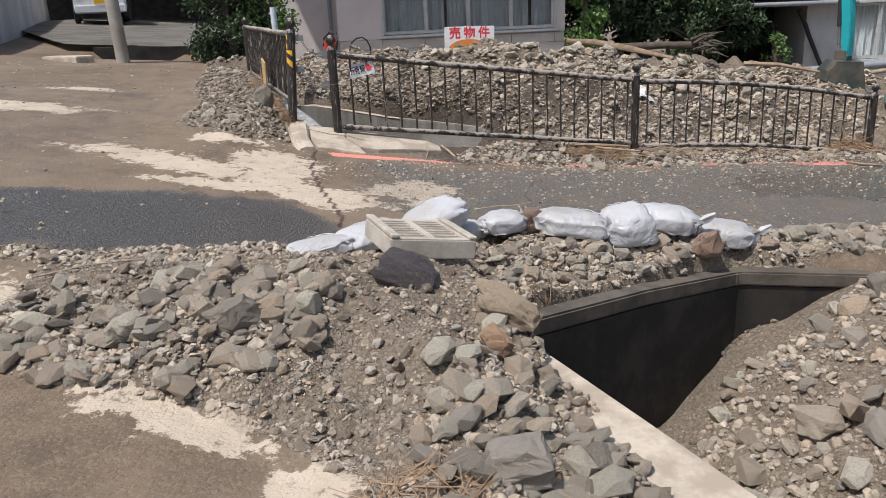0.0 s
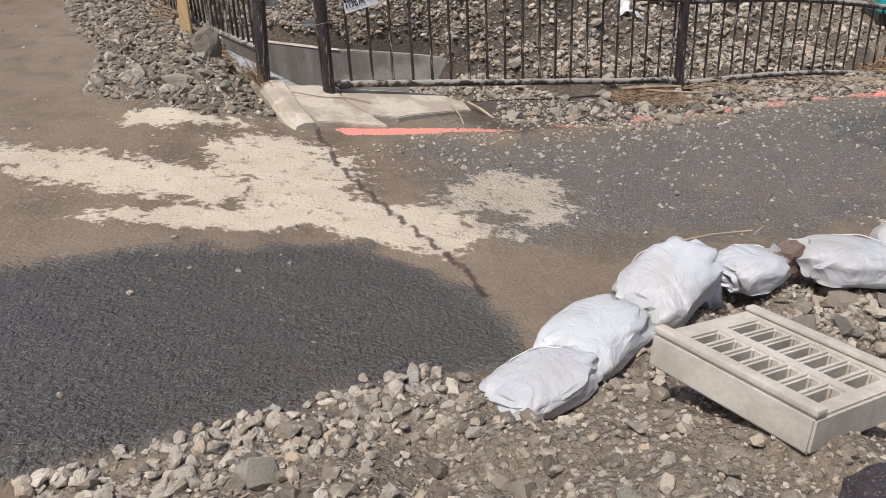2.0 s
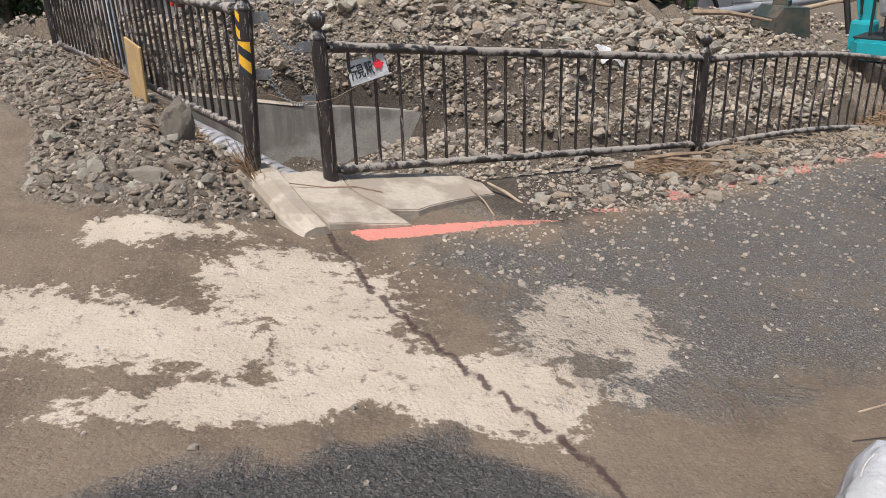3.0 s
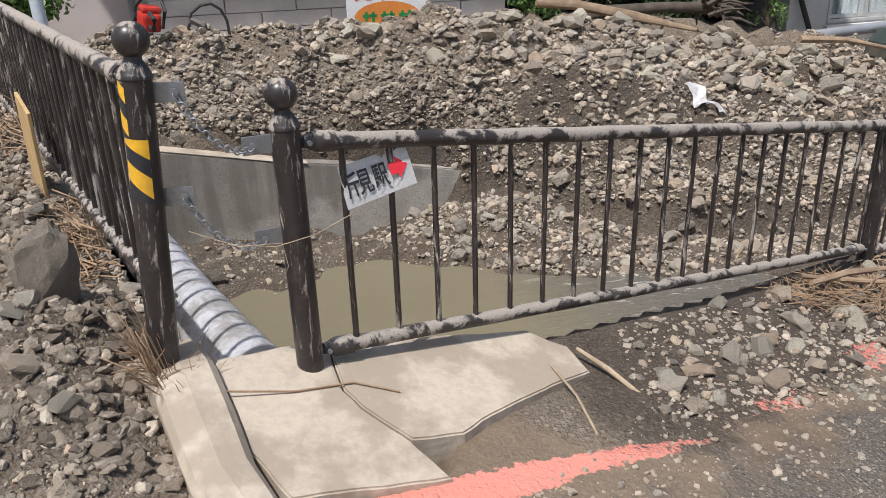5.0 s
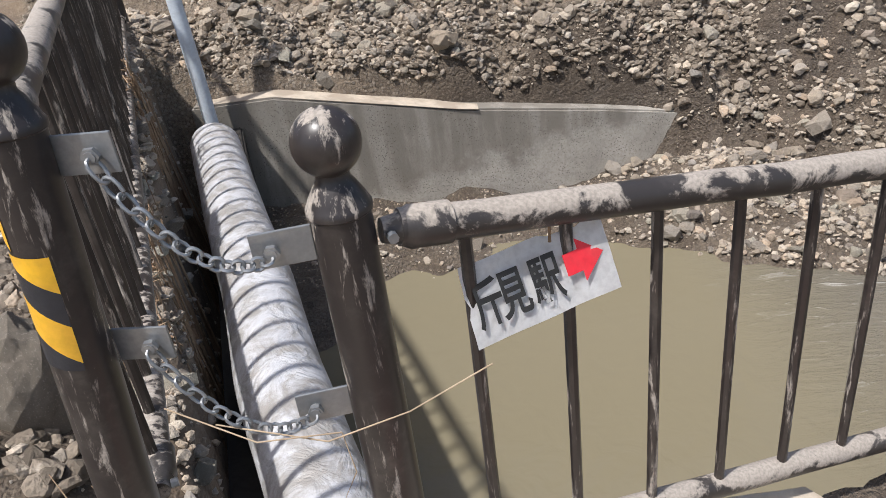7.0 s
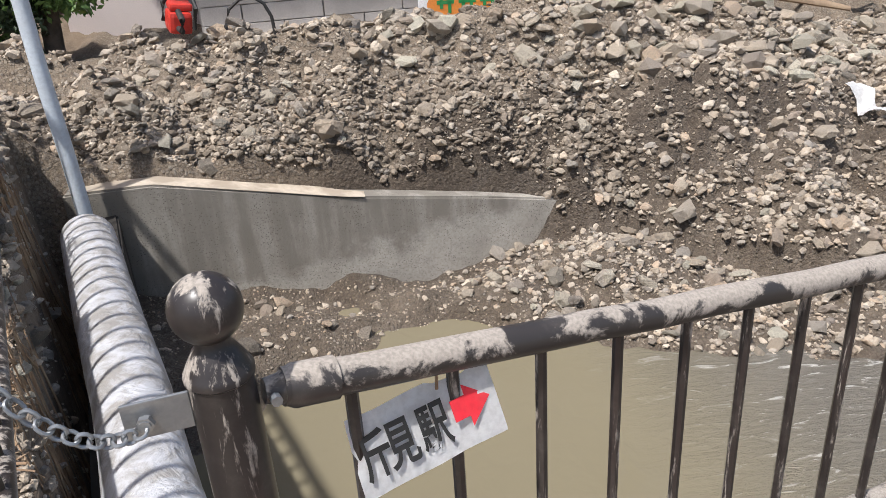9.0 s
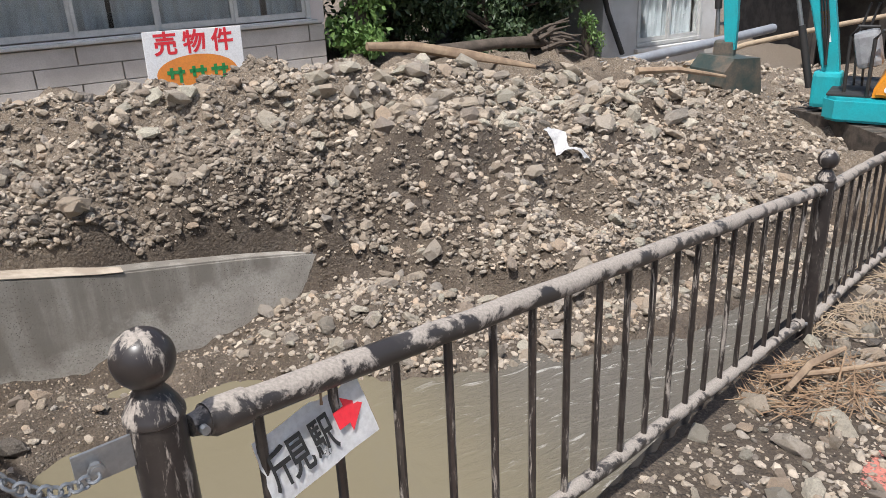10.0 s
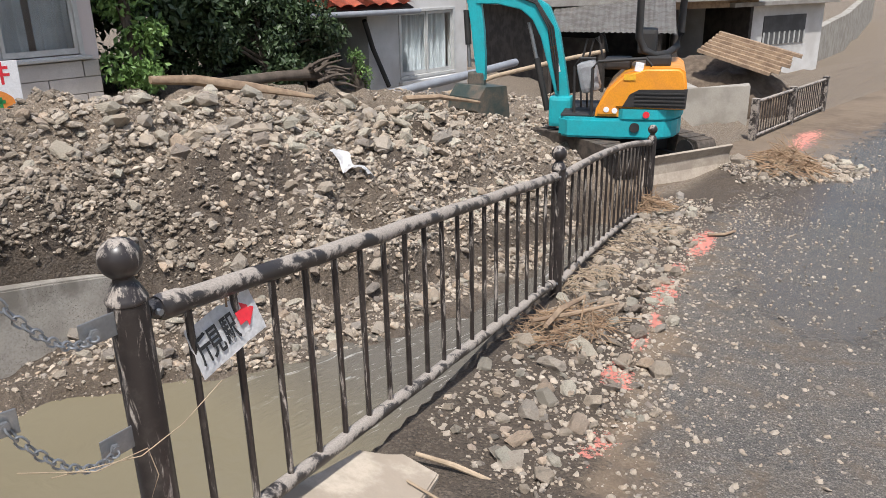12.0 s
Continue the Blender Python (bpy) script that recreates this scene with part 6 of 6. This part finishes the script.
# ---- straw, roots and splinters left by the flood ----
def tangle(name, label, category, cx, cy, rx, ry, count, length, radius, material, seed, lift=0.05, turn=None, high=0.06):
    """A mat of bent stalks lying on the ground, all one kind."""
    r = random.Random(seed)
    t = thing(name, label, category, kind="stuff")
    bm = bmesh.new()
    for _ in range(count):
        a, q = r.uniform(0, 6.28), math.sqrt(r.random())
        x, y = cx + rx * q * math.cos(a), cy + ry * q * math.sin(a)
        h = (turn if turn is not None else r.uniform(0, 360)) + r.gauss(0, 55)
        L = length * r.uniform(0.4, 1.2)
        d = Vector((math.cos(radians(h)), math.sin(radians(h)), 0)) * L / 2
        side = Vector((-d.y, d.x, 0)) * r.uniform(-0.5, 0.5)
        pts = []
        top = lift + high * (1 - q) * r.random()
        for p in (-d, side * 0.5, d):
            px, py = x + p.x, y + p.y
            pts.append((px, py, float(ground_z(px, py)) + top * (1.0 if p is not d else r.uniform(0.5, 2.2))))
        tube(bm, pts, [radius * r.uniform(0.6, 1.4)] * 2 + [radius * 0.4], 4)
    part("stalks", bm, material, t)
    return t


tangle("straw_mat", "mat of washed-up straw and stalks at the railing foot", "straw", 1.75, 8.15, 0.42, 0.2, 200, 0.28, 0.0026, M_ROOT, 1, 0.03, 20, 0.12)
tangle("straw_mat", "mat of washed-up straw and stalks at the railing foot", "straw", 2.6, 8.5, 0.4, 0.14, 100, 0.24, 0.0026, M_TWIG, 2, 0.03, 20, 0.1)
tangle("straw_mat", "brown straw and roots caught at the railing end", "straw", 5.1, 9.3, 0.35, 0.16, 160, 0.25, 0.004, M_ROOT, 3, 0.04, None, 0.16)
tangle("brash_heap", "brown brash and roots on the mud heap", "brash", 7.8, 8.85, 0.6, 0.35, 300, 0.4, 0.006, M_ROOT, 4, 0.05, None, 0.2)
tangle("root_tuft", "fibrous brown roots wound round the post foot", "roots", -1.38, 7.53, 0.10, 0.09, 190, 0.22, 0.0022, M_ROOT, 5, 0.13, None, 0.10)
tangle("root_tuft", "dry brown roots hanging beside the channel wall", "roots", -1.72, 8.75, 0.12, 0.6, 160, 0.28, 0.0035, M_ROOT, 6, 0.02, 100, 0.15)
tangle("root_tuft", "dry brown roots hanging beside the channel wall", "roots", -2.15, 10.2, 0.16, 0.6, 160, 0.34, 0.004, M_ROOT, 7, 0.03, 100, 0.25)
tangle("straw_mat", "pale stalks scattered over the verge stones", "straw", 3.9, 8.85, 0.9, 0.2, 120, 0.25, 0.003, M_TWIG, 8, 0.02, 20, 0.05)
tangle("root_tuft", "dry roots on the brink of the pit", "roots", 0.62, 3.72, 0.16, 0.07, 60, 0.2, 0.0025, M_ROOT, 9, 0.05, None, 0.08)
tangle("root_tuft", "fine brown roots in the heap", "roots", -0.12, 1.95, 0.22, 0.14, 90, 0.16, 0.0025, M_ROOT, 10, 0.03, None, 0.05)


def stick(label, pts, radius, material=None, flat=1.0):
    s = thing("stick", label, "stick", "washed-up sticks")
    part("wood", new_tube(pts, radius, 7, 0.2, flat), material or M_TWIG, s, smooth=True)


def on_ground(*xy, up=0.02):
    return [(x, y, float(ground_z(x, y)) + up) for x, y in xy]


stick("pale splintered stick at the edge of the apron", [(0.03, 7.72, 0.30), (0.1, 7.6, 0.265), (0.2, 7.42, 0.19)], [0.007, 0.011, 0.008])
stick("pale thin branch lying by the apron", [(-0.12, 7.62, 0.315), (-0.1, 7.45, 0.285), (-0.12, 7.25, 0.265)], 0.005)
stick("long thin pale stalk lying in the mud", on_ground((-1.95, 3.5), (-1.78, 3.62), (-1.55, 3.78), up=0.03), [0.004, 0.005, 0.003])
stick("thick brown stick caught against the railing", on_ground((1.45, 8.1), (1.75, 8.2), (2.05, 8.22), up=0.12), [0.014, 0.018, 0.012], M_WOOD)
stick("brown stick caught against the railing", on_ground((1.5, 8.22), (1.8, 8.14), (2.15, 8.05), up=0.1), [0.012, 0.014, 0.008], M_WOOD)
stick("curved brown stick on the wet road", on_ground((4.6, 8.5), (4.75, 8.42), (4.95, 8.4), up=0.02), 0.014, M_WOOD)
stick("dry root trailing over the apron", [(-1.25, 7.42, 0.57), (-1.05, 7.45, 0.508), (-0.86, 7.5, 0.470), (-0.72, 7.46, 0.43)], 0.003, M_ROOT)
stick("dry stalk hung across the chain", [(-1.22, 7.55, 0.98), (-1.05, 7.50, 0.965), (-0.93, 7.53, 0.975), (-0.80, 7.56, 1.02)], 0.0013)
stick("dry stalk hung across the chain", [(-1.28, 7.54, 1.03), (-1.15, 7.50, 0.98), (-1.03, 7.51, 0.97), (-1.02, 7.5, 0.90), (-1.06, 7.5, 0.82)], 0.0013)
stick("white fibrous twig sticking up among the sandbags", on_ground((0.50, 4.85), (0.62, 4.95), up=0.2)[:1] + [(0.6, 4.93, 0.36), (0.55, 4.92, 0.42), (0.62, 4.93, 0.5)], 0.004)
stick("thin pale branch lying by the sandbags", [(0.22, 4.98, 0.32), (0.38, 4.96, 0.34), (0.54, 4.92, 0.35)], 0.004)


def leaning_board():
    b = thing("plywood_board", "yellowish plywood offcut leaning on the railing in the rubble", "board")
    m = pose(-1.98, 9.15, float(ground_z(-1.98, 9.15)) + 0.16, 0, -8, 108)
    part("panel", new_box((-0.16, -0.008, -0.22), (0.16, 0.008, 0.26), 0.004, m), plain("raw plywood", (0.56, 0.38, 0.17), (0.48, 0.32, 0.15), 6, 0.8), b)


leaning_board()

# ---- rubble: stones, nearest ones singly, the rest as loose gravel ----
rng = random.Random(11)


def stone_mesh(name, seed, flat=0.6, material=None, n=16, bevel=False):
    r = random.Random(seed)
    bm = bmesh.new()
    for k in range(n):
        up = 1 - 2 * (k + 0.5) / n
        a, ring = k * 2.4 + r.uniform(-0.4, 0.4), math.sqrt(1 - up * up)
        v = Vector((ring * math.cos(a), ring * math.sin(a), up)) * r.uniform(0.68, 1.08)
        v = Vector([math.copysign(abs(c) ** 0.8, c) for c in v])
        bm.verts.new((v.x, v.y * r.uniform(0.75, 0.85), v.z * flat))
    hull = bmesh.ops.convex_hull(bm, input=bm.verts[:])
    bmesh.ops.delete(bm, geom=[g for g in hull["geom_interior"] if isinstance(g, bmesh.types.BMVert)], context="VERTS")
    if bevel:
        bmesh.ops.bevel(bm, geom=bm.edges[:], offset=0.05, segments=1, affect="EDGES")
    me = bpy.data.meshes.new(name)
    bm.to_mesh(me)
    bm.free()
    me.materials.append(material or M_STONE)
    me.shade_smooth()
    me.set_sharp_from_angle(angle=radians(22))
    return me


STONES = [stone_mesh("stone", 100 + k, rng.uniform(0.32, 0.75), None, 11 + k % 7) for k in range(26)]
PEBBLES = [stone_mesh("pebble", 300 + k, rng.uniform(0.5, 0.8), M_STONES, 9) for k in range(10)]


def arrays(me):
    me.calc_loop_triangles()
    co = np.empty(len(me.vertices) * 3)
    me.vertices.foreach_get("co", co)
    tri = np.empty(len(me.loop_triangles) * 3, int)
    me.loop_triangles.foreach_get("vertices", tri)
    return co.reshape(-1, 3), tri.reshape(-1, 3)


SHAPES = [arrays(m) for m in STONES + PEBBLES]


def scatter(poly, count, lo, hi, power=2.2, keep=None, seed=0):
    """Random places in a polygon with sizes that favour the small: arrays of x, y, z, size."""
    r = np.random.RandomState(seed)
    px, py = [p[0] for p in poly], [p[1] for p in poly]
    out_x, out_y = np.empty(0), np.empty(0)
    while len(out_x) < count:
        x = r.uniform(min(px), max(px), count * 2)
        y = r.uniform(min(py), max(py), count * 2)
        ok = inside(poly, x, y) > 0
        if keep is not None:
            ok &= keep(x, y) > r.uniform(0, 1, len(x))
        out_x, out_y = np.append(out_x, x[ok]), np.append(out_y, y[ok])
    x, y = out_x[:count], out_y[:count]
    size = lo + (hi - lo) * r.uniform(0, 1, count) ** power
    return x, y, ground_z(x, y), size


def joined(name, parent, places, seed, label="", material=None):
    """Many loose stones as one mesh."""
    r = np.random.RandomState(seed)
    verts, tris, base = [], [], 0
    for x, y, z, s in zip(*places):
        co, tri = SHAPES[len(STONES) + r.randint(len(PEBBLES))] if s < 0.035 else SHAPES[r.randint(len(STONES))]
        m = np.array(Euler((r.uniform(-0.7, 0.7), r.uniform(-0.7, 0.7), r.uniform(0, 6.28))).to_matrix()) * (s / 2)
        m[:, 0] *= r.uniform(0.85, 1.35)
        verts.append(co @ m.T + (x, y, z + s * r.uniform(-0.12, 0.2)))
        tris.append(tri + base)
        base += len(co)
    v, t = np.concatenate(verts), np.concatenate(tris)
    me = bpy.data.meshes.new(name)
    me.from_pydata(v.tolist(), [], t.tolist())
    me.materials.append(material or M_STONES)
    ob = new(name, me)
    ob.parent = parent
    return tagged(ob, label or "loose angular gravel and small stones", "", kind="stuff")


def singles(parent, places, seed, name="stone"):
    r = random.Random(seed)
    for x, y, z, s in zip(*places):
        ob = new(name, r.choice(STONES))
        ob.parent = parent
        k = s / 2
        ob.matrix_world = pose(x, y, z + s * 0.14, r.uniform(-35, 35), r.uniform(-35, 35), r.uniform(0, 360)) @ Matrix.Diagonal((k * r.uniform(0.9, 1.35), k, k * r.uniform(0.8, 1.2), 1))


def rubble(name, label, poly, big, small, seed, keep=None, big_size=(0.07, 0.2), small_size=(0.015, 0.075), group="", clods=0, keep_big=None):
    t = thing(name, label, "rubble", group or "flood rubble")
    singles(t, scatter(poly, min(big, 300), *big_size, 2.0, keep_big or keep, seed), seed)
    joined("gravel", t, scatter(poly, small, *small_size, 1.8, keep, seed + 1), seed + 2)
    joined("grit", t, scatter(poly, int(small * 1.3), 0.008, 0.024, 1.5, None, seed + 3), seed + 4, "fine pale grit between the stones")
    if clods:
        joined("earth", t, scatter(poly, clods, 0.012, 0.085, 1.8, None, seed + 5), seed + 6, "damp brown earth clods", M_CLOD)
    return t


def shy_of(*spots):
    """Keeps clear of circles (x, y, r)."""
    def keep(x, y):
        k = np.ones(np.shape(x))
        for cx, cy, r in spots:
            k = k * (np.hypot(x - cx, y - cy) > r)
        return k
    return keep


def heap_keep(x, y):
    soft = np.clip(1 - 0.85 * hill(x, y, -0.3, 3.0, 0.40, 0.6) - 0.85 * hill(x, y, -1.75, 3.6, 0.4, 0.3) - 0.5 * hill(x, y, -0.75, 3.85, 0.4, 0.2), 0.04, 1)
    return soft * shy_of((-0.08, 3.85, 0.33), (0.02, 3.7, 0.24), (-0.75, 4.2, 0.2), (-0.05, 4.6, 0.25))(x, y) * (inside(PIT, x, y) < -0.02) * (near_line(x, y, [(0.7, 2.3), (1.2, 1.3)]) > 0.13)


def clustered(x, y):
    """Larger stones lie in drifts: the heap's near foot, the pit's brink and the ridge under the sandbags."""
    drift = 0.06 + hill(x, y, -1.15, 2.85, 0.42, 0.22, -12) + hill(x, y, -0.75, 3.1, 0.22, 0.25) + 0.9 * hill(x, y, 0.25, 2.1, 0.25, 0.7) + 0.8 * step(0.5, 1.2, x)
    return heap_keep(x, y) * np.clip(drift, 0, 1)


rubble("rubble_heap", "heap of angular grey and tan stones and grit beside the pit", HEAP, 300, 6500, 21, heap_keep, (0.06, 0.165), (0.012, 0.06), clods=1500, keep_big=clustered)
DRIFT = [(-1.95, 3.0), (-1.68, 2.62), (-1.1, 2.52), (-0.55, 2.62), (-0.45, 3.15), (-0.9, 3.35), (-1.4, 3.1)]
rubble("stone_drift", "drift of pale broken stones at the foot of the heap", DRIFT, 190, 900, 151, None, (0.06, 0.165), (0.02, 0.07))
RIDGE = [(0.32, 3.85), (1.05, 4.28), (1.9, 4.86), (2.8, 4.78), (4.3, 4.55), (4.5, 5.3), (2.5, 5.15), (1.9, 5.12), (1.1, 4.55), (0.25, 4.35)]
rubble("ridge_stones", "tumbled tan and grey stones between the sandbags and the pit", RIDGE, 260, 1200, 161, None, (0.06, 0.17), (0.02, 0.08))
BRINK = [(-0.1, 1.5), (0.55, 1.4), (0.75, 2.05), (0.32, 2.9), (-0.05, 2.7), (-0.15, 2.0)]
rubble("brink_stones", "broken grey and tan slabs of stone along the wall top", BRINK, 110, 500, 171, None, (0.06, 0.17), (0.02, 0.07))
rubble("roadside_rubble", "muddy heap of broken stones against the railing", SIDE_HEAP, 110, 2000, 31, None, (0.05, 0.15), (0.012, 0.06), clods=5200)
MOUND = [(-3.2, 11.45), (0.3, 11.45), (1.0, 11.2), (2.2, 10.4), (5.2, 10.4), (6.6, 11.0), (6.6, 13.0), (-3.6, 13.3)]
rubble("spoil_mound", "long mound of excavated brown earth and stones before the house", MOUND, 260, 9000, 41, lambda x, y: np.clip(0.5 + 0.9 * step(11.8, 12.2, y) + 0.6 * step(1.2, 2.4, x), 0, 1) * shy_of((0.6, 12.7, 0.5))(x, y), (0.07, 0.2), (0.02, 0.10), clods=8000)
CREST = [(-3.0, 12.05), (0.2, 12.0), (1.2, 11.75), (2.6, 11.5), (4.6, 11.5), (5.6, 11.9), (4.6, 12.5), (-3.2, 12.8)]
rubble("crest_stones", "pale angular blocks of stone along the crest of the mound", CREST, 300, 1500, 141, lambda x, y: (0.25 + step(-0.6, 0.6, x)) * shy_of((0.6, 12.7, 0.5))(x, y), (0.10, 0.27), (0.04, 0.12))
FACE = [(-2.3, 11.42), (0.6, 11.42), (1.3, 11.2), (1.3, 11.9), (-2.6, 11.9)]
rubble("bank_face", "earth face with embedded stones above the channel wall", FACE, 90, 1700, 131, lambda x, y: 0.2 + step(-0.3, -1.2, x), (0.06, 0.18), (0.02, 0.07), clods=3500)
SHORE = [(-2.1, 10.6), (-1.3, 10.2), (-0.15, 10.7), (0.5, 10.3), (1.1, 10.0), (1.6, 9.8), (4.5, 9.9), (5.5, 10.3), (5.5, 10.8), (2.4, 10.8), (1.2, 11.3), (-2.2, 11.25)]
rubble("shore_rubble", "washed stones on the muddy edge of the stream", SHORE, 280, 4200, 51, lambda x, y: np.clip(0.10 + step(-0.2, 0.6, x), 0, 1), (0.06, 0.16), (0.02, 0.07))
PIT_FLOOR = [(1.1, 3.7), (1.9, 4.4), (4.1, 4.7), (4.1, 1.2), (1.6, 1.4), (1.2, 2.6)]
rubble("pit_rubble", "sloping stones that have slid into the culvert pit", PIT_FLOOR, 300, 5000, 61, lambda x, y: 0.3 + step(1.0, 1.5, x), (0.07, 0.26), (0.02, 0.09))
VERGE = [(0.1, 7.3), (1.2, 7.3), (2.3, 7.75), (5.3, 8.8), (6.2, 9.1), (6.0, 9.5), (5.4, 9.4), (2.2, 8.48), (0.3, 7.95)]
rubble("verge_rubble", "scattered stones and straw along the foot of the railing", VERGE, 210, 1700, 71, lambda x, y: np.clip(0.12 + step(0.95, 0.2, near_line(x, y, [POST_B, POST_C, POST_D])) + 0.8 * hill(x, y, 0.9, 7.65, 0.5, 0.3), 0, 1), (0.05, 0.15), (0.012, 0.06))
BANK = [(-1.42, 7.75), (-1.28, 8.1), (-1.55, 8.9), (-1.9, 10.0), (-2.1, 10.9), (-2.3, 11.3), (-2.6, 11.3), (-2.2, 9.8)]
rubble("bank_rubble", "stones and clods lodged between the railing and the pipe", BANK, 90, 1400, 101, None, (0.05, 0.14), (0.015, 0.06))
FAR_HEAP = [(6.9, 9.1), (7.2, 8.5), (8.2, 8.3), (9.4, 8.2), (9.8, 8.8), (8.8, 9.6), (7.6, 9.7)]
rubble("mud_heap", "heap of mud and stones dropped on the road by the digger", FAR_HEAP, 120, 1500, 111, None, (0.07, 0.22), (0.02, 0.09))
BACKFILL = [(5.0, 12.3), (9.5, 11.8), (11, 12.5), (11.5, 14.8), (6.0, 14.6)]
rubble("stone_fill", "pale stones spread in front of the white house", BACKFILL, 200, 3000, 121, None, (0.07, 0.22), (0.03, 0.1))
ROAD = [(-1.2, 6.6), (0.2, 5.4), (5, 5.5), (12, 7), (12, 9), (6.2, 9.0), (2.2, 8.0), (0.2, 7.4)]
joined("gravel", None, scatter(ROAD, 7000, 0.006, 0.042, 3.4, lambda x, y: 0.15 + step(-1.6, 0, y - (7.4 + 0.3 * x)), 81), 82, "scattered grit on the wet road")["category"] = "gravel"
LEFT = [(-6, 4.2), (-1.2, 4.3), (-1.4, 7.0), (-2.6, 7.2), (-3.4, 12.5), (-7, 12.5)]
joined("gravel", None, scatter(LEFT, 900, 0.006, 0.045, 3.0, None, 91), 92, "sparse stones on the muddy road")["category"] = "gravel"
PALE_EDGE = [(-3.2, 3.85), (-2.1, 4.0), (-1.0, 4.35), (-0.95, 4.2), (-1.6, 3.85), (-3.2, 3.6)]
joined("gravel", None, scatter(PALE_EDGE, 900, 0.015, 0.07, 1.8, None, 95), 96, "pale stones along the wet patch")["category"] = "gravel"


def single_rock(name, label, x, y, size, turn, material, seed, sink=0.3, tilt=(0, 0)):
    bm = bmesh.new()
    me = stone_mesh(name, seed, 1.0, material, 26)
    bm.from_mesh(me)
    bmesh.ops.subdivide_edges(bm, edges=bm.edges[:], cuts=2, use_grid_fill=True)
    for v in bm.verts:
        v.co *= 1 + 0.2 * noise.noise(v.co * 1.9 + Vector((seed, 0, 0))) + 0.10 * noise.noise(v.co * 4.2) + 0.05 * noise.noise(v.co * 10)
    for f in bm.faces:
        f.smooth = False
    bm.to_mesh(me)
    bm.free()
    ob = tagged(new(name, me), label, "rock", "large rocks")
    ob.matrix_world = pose(x, y, float(ground_z(x, y)) + size[2] * (0.5 - sink), tilt[0], tilt[1], turn) @ Matrix.Diagonal((size[0] / 2, size[1] / 2, size[2] / 2, 1))
    return ob


single_rock("rock", "large dark wet rock with a rusty end on the heap", -0.18, 3.31, (0.36, 0.23, 0.24), -24, M_DARKROCK, 501, 0.26, (10, 14))
single_rock("rock", "rusty orange sandstone rock by the pit edge", 0.20, 2.86, (0.17, 0.10, 0.13), -40, M_ORANGE, 502, 0.1, (0, 20))
single_rock("rock", "large tan rock with an orange face overhanging the pit", 0.27, 3.08, (0.34, 0.18, 0.17), -30, M_TANROCK, 503, 0.15, (0, 24))
single_rock("rock", "pale squarish rock on the heap", -0.86, 2.92, (0.24, 0.2, 0.2), 20, M_STONE, 504)
single_rock("rock", "pale flat rock on the heap", -1.28, 2.86, (0.2, 0.16, 0.13), 50, M_STONE, 505)
single_rock("rock", "rounded tan rock near the wall top", 0.2, 2.05, (0.28, 0.24, 0.18), 0, M_STONE, 506)
single_rock("rock", "leaning tan rock in the muddy heap", -1.76, 7.96, (0.22, 0.18, 0.34), 20, M_STONE, 523, 0.2)
single_rock("rock", "grey slab of rock in the muddy heap", -1.95, 7.42, (0.26, 0.16, 0.14), -30, M_STONE, 508)
single_rock("rock", "brick-red broken rock among the sandbags", 1.69, 4.66, (0.22, 0.15, 0.22), 10, M_REDROCK, 509, 0.1, (0, 15))
single_rock("rock", "purplish brown rock leaning between two sandbags", 0.58, 4.72, (0.2, 0.14, 0.2), 10, M_REDROCK, 510, 0.0)
single_rock("rock", "pale rock inside the pit", 1.95, 3.55, (0.34, 0.26, 0.22), 10, M_STONE, 511)
single_rock("rock", "dark grey rock inside the pit", 2.4, 3.5, (0.34, 0.3, 0.24), 40, M_DARKROCK, 512)
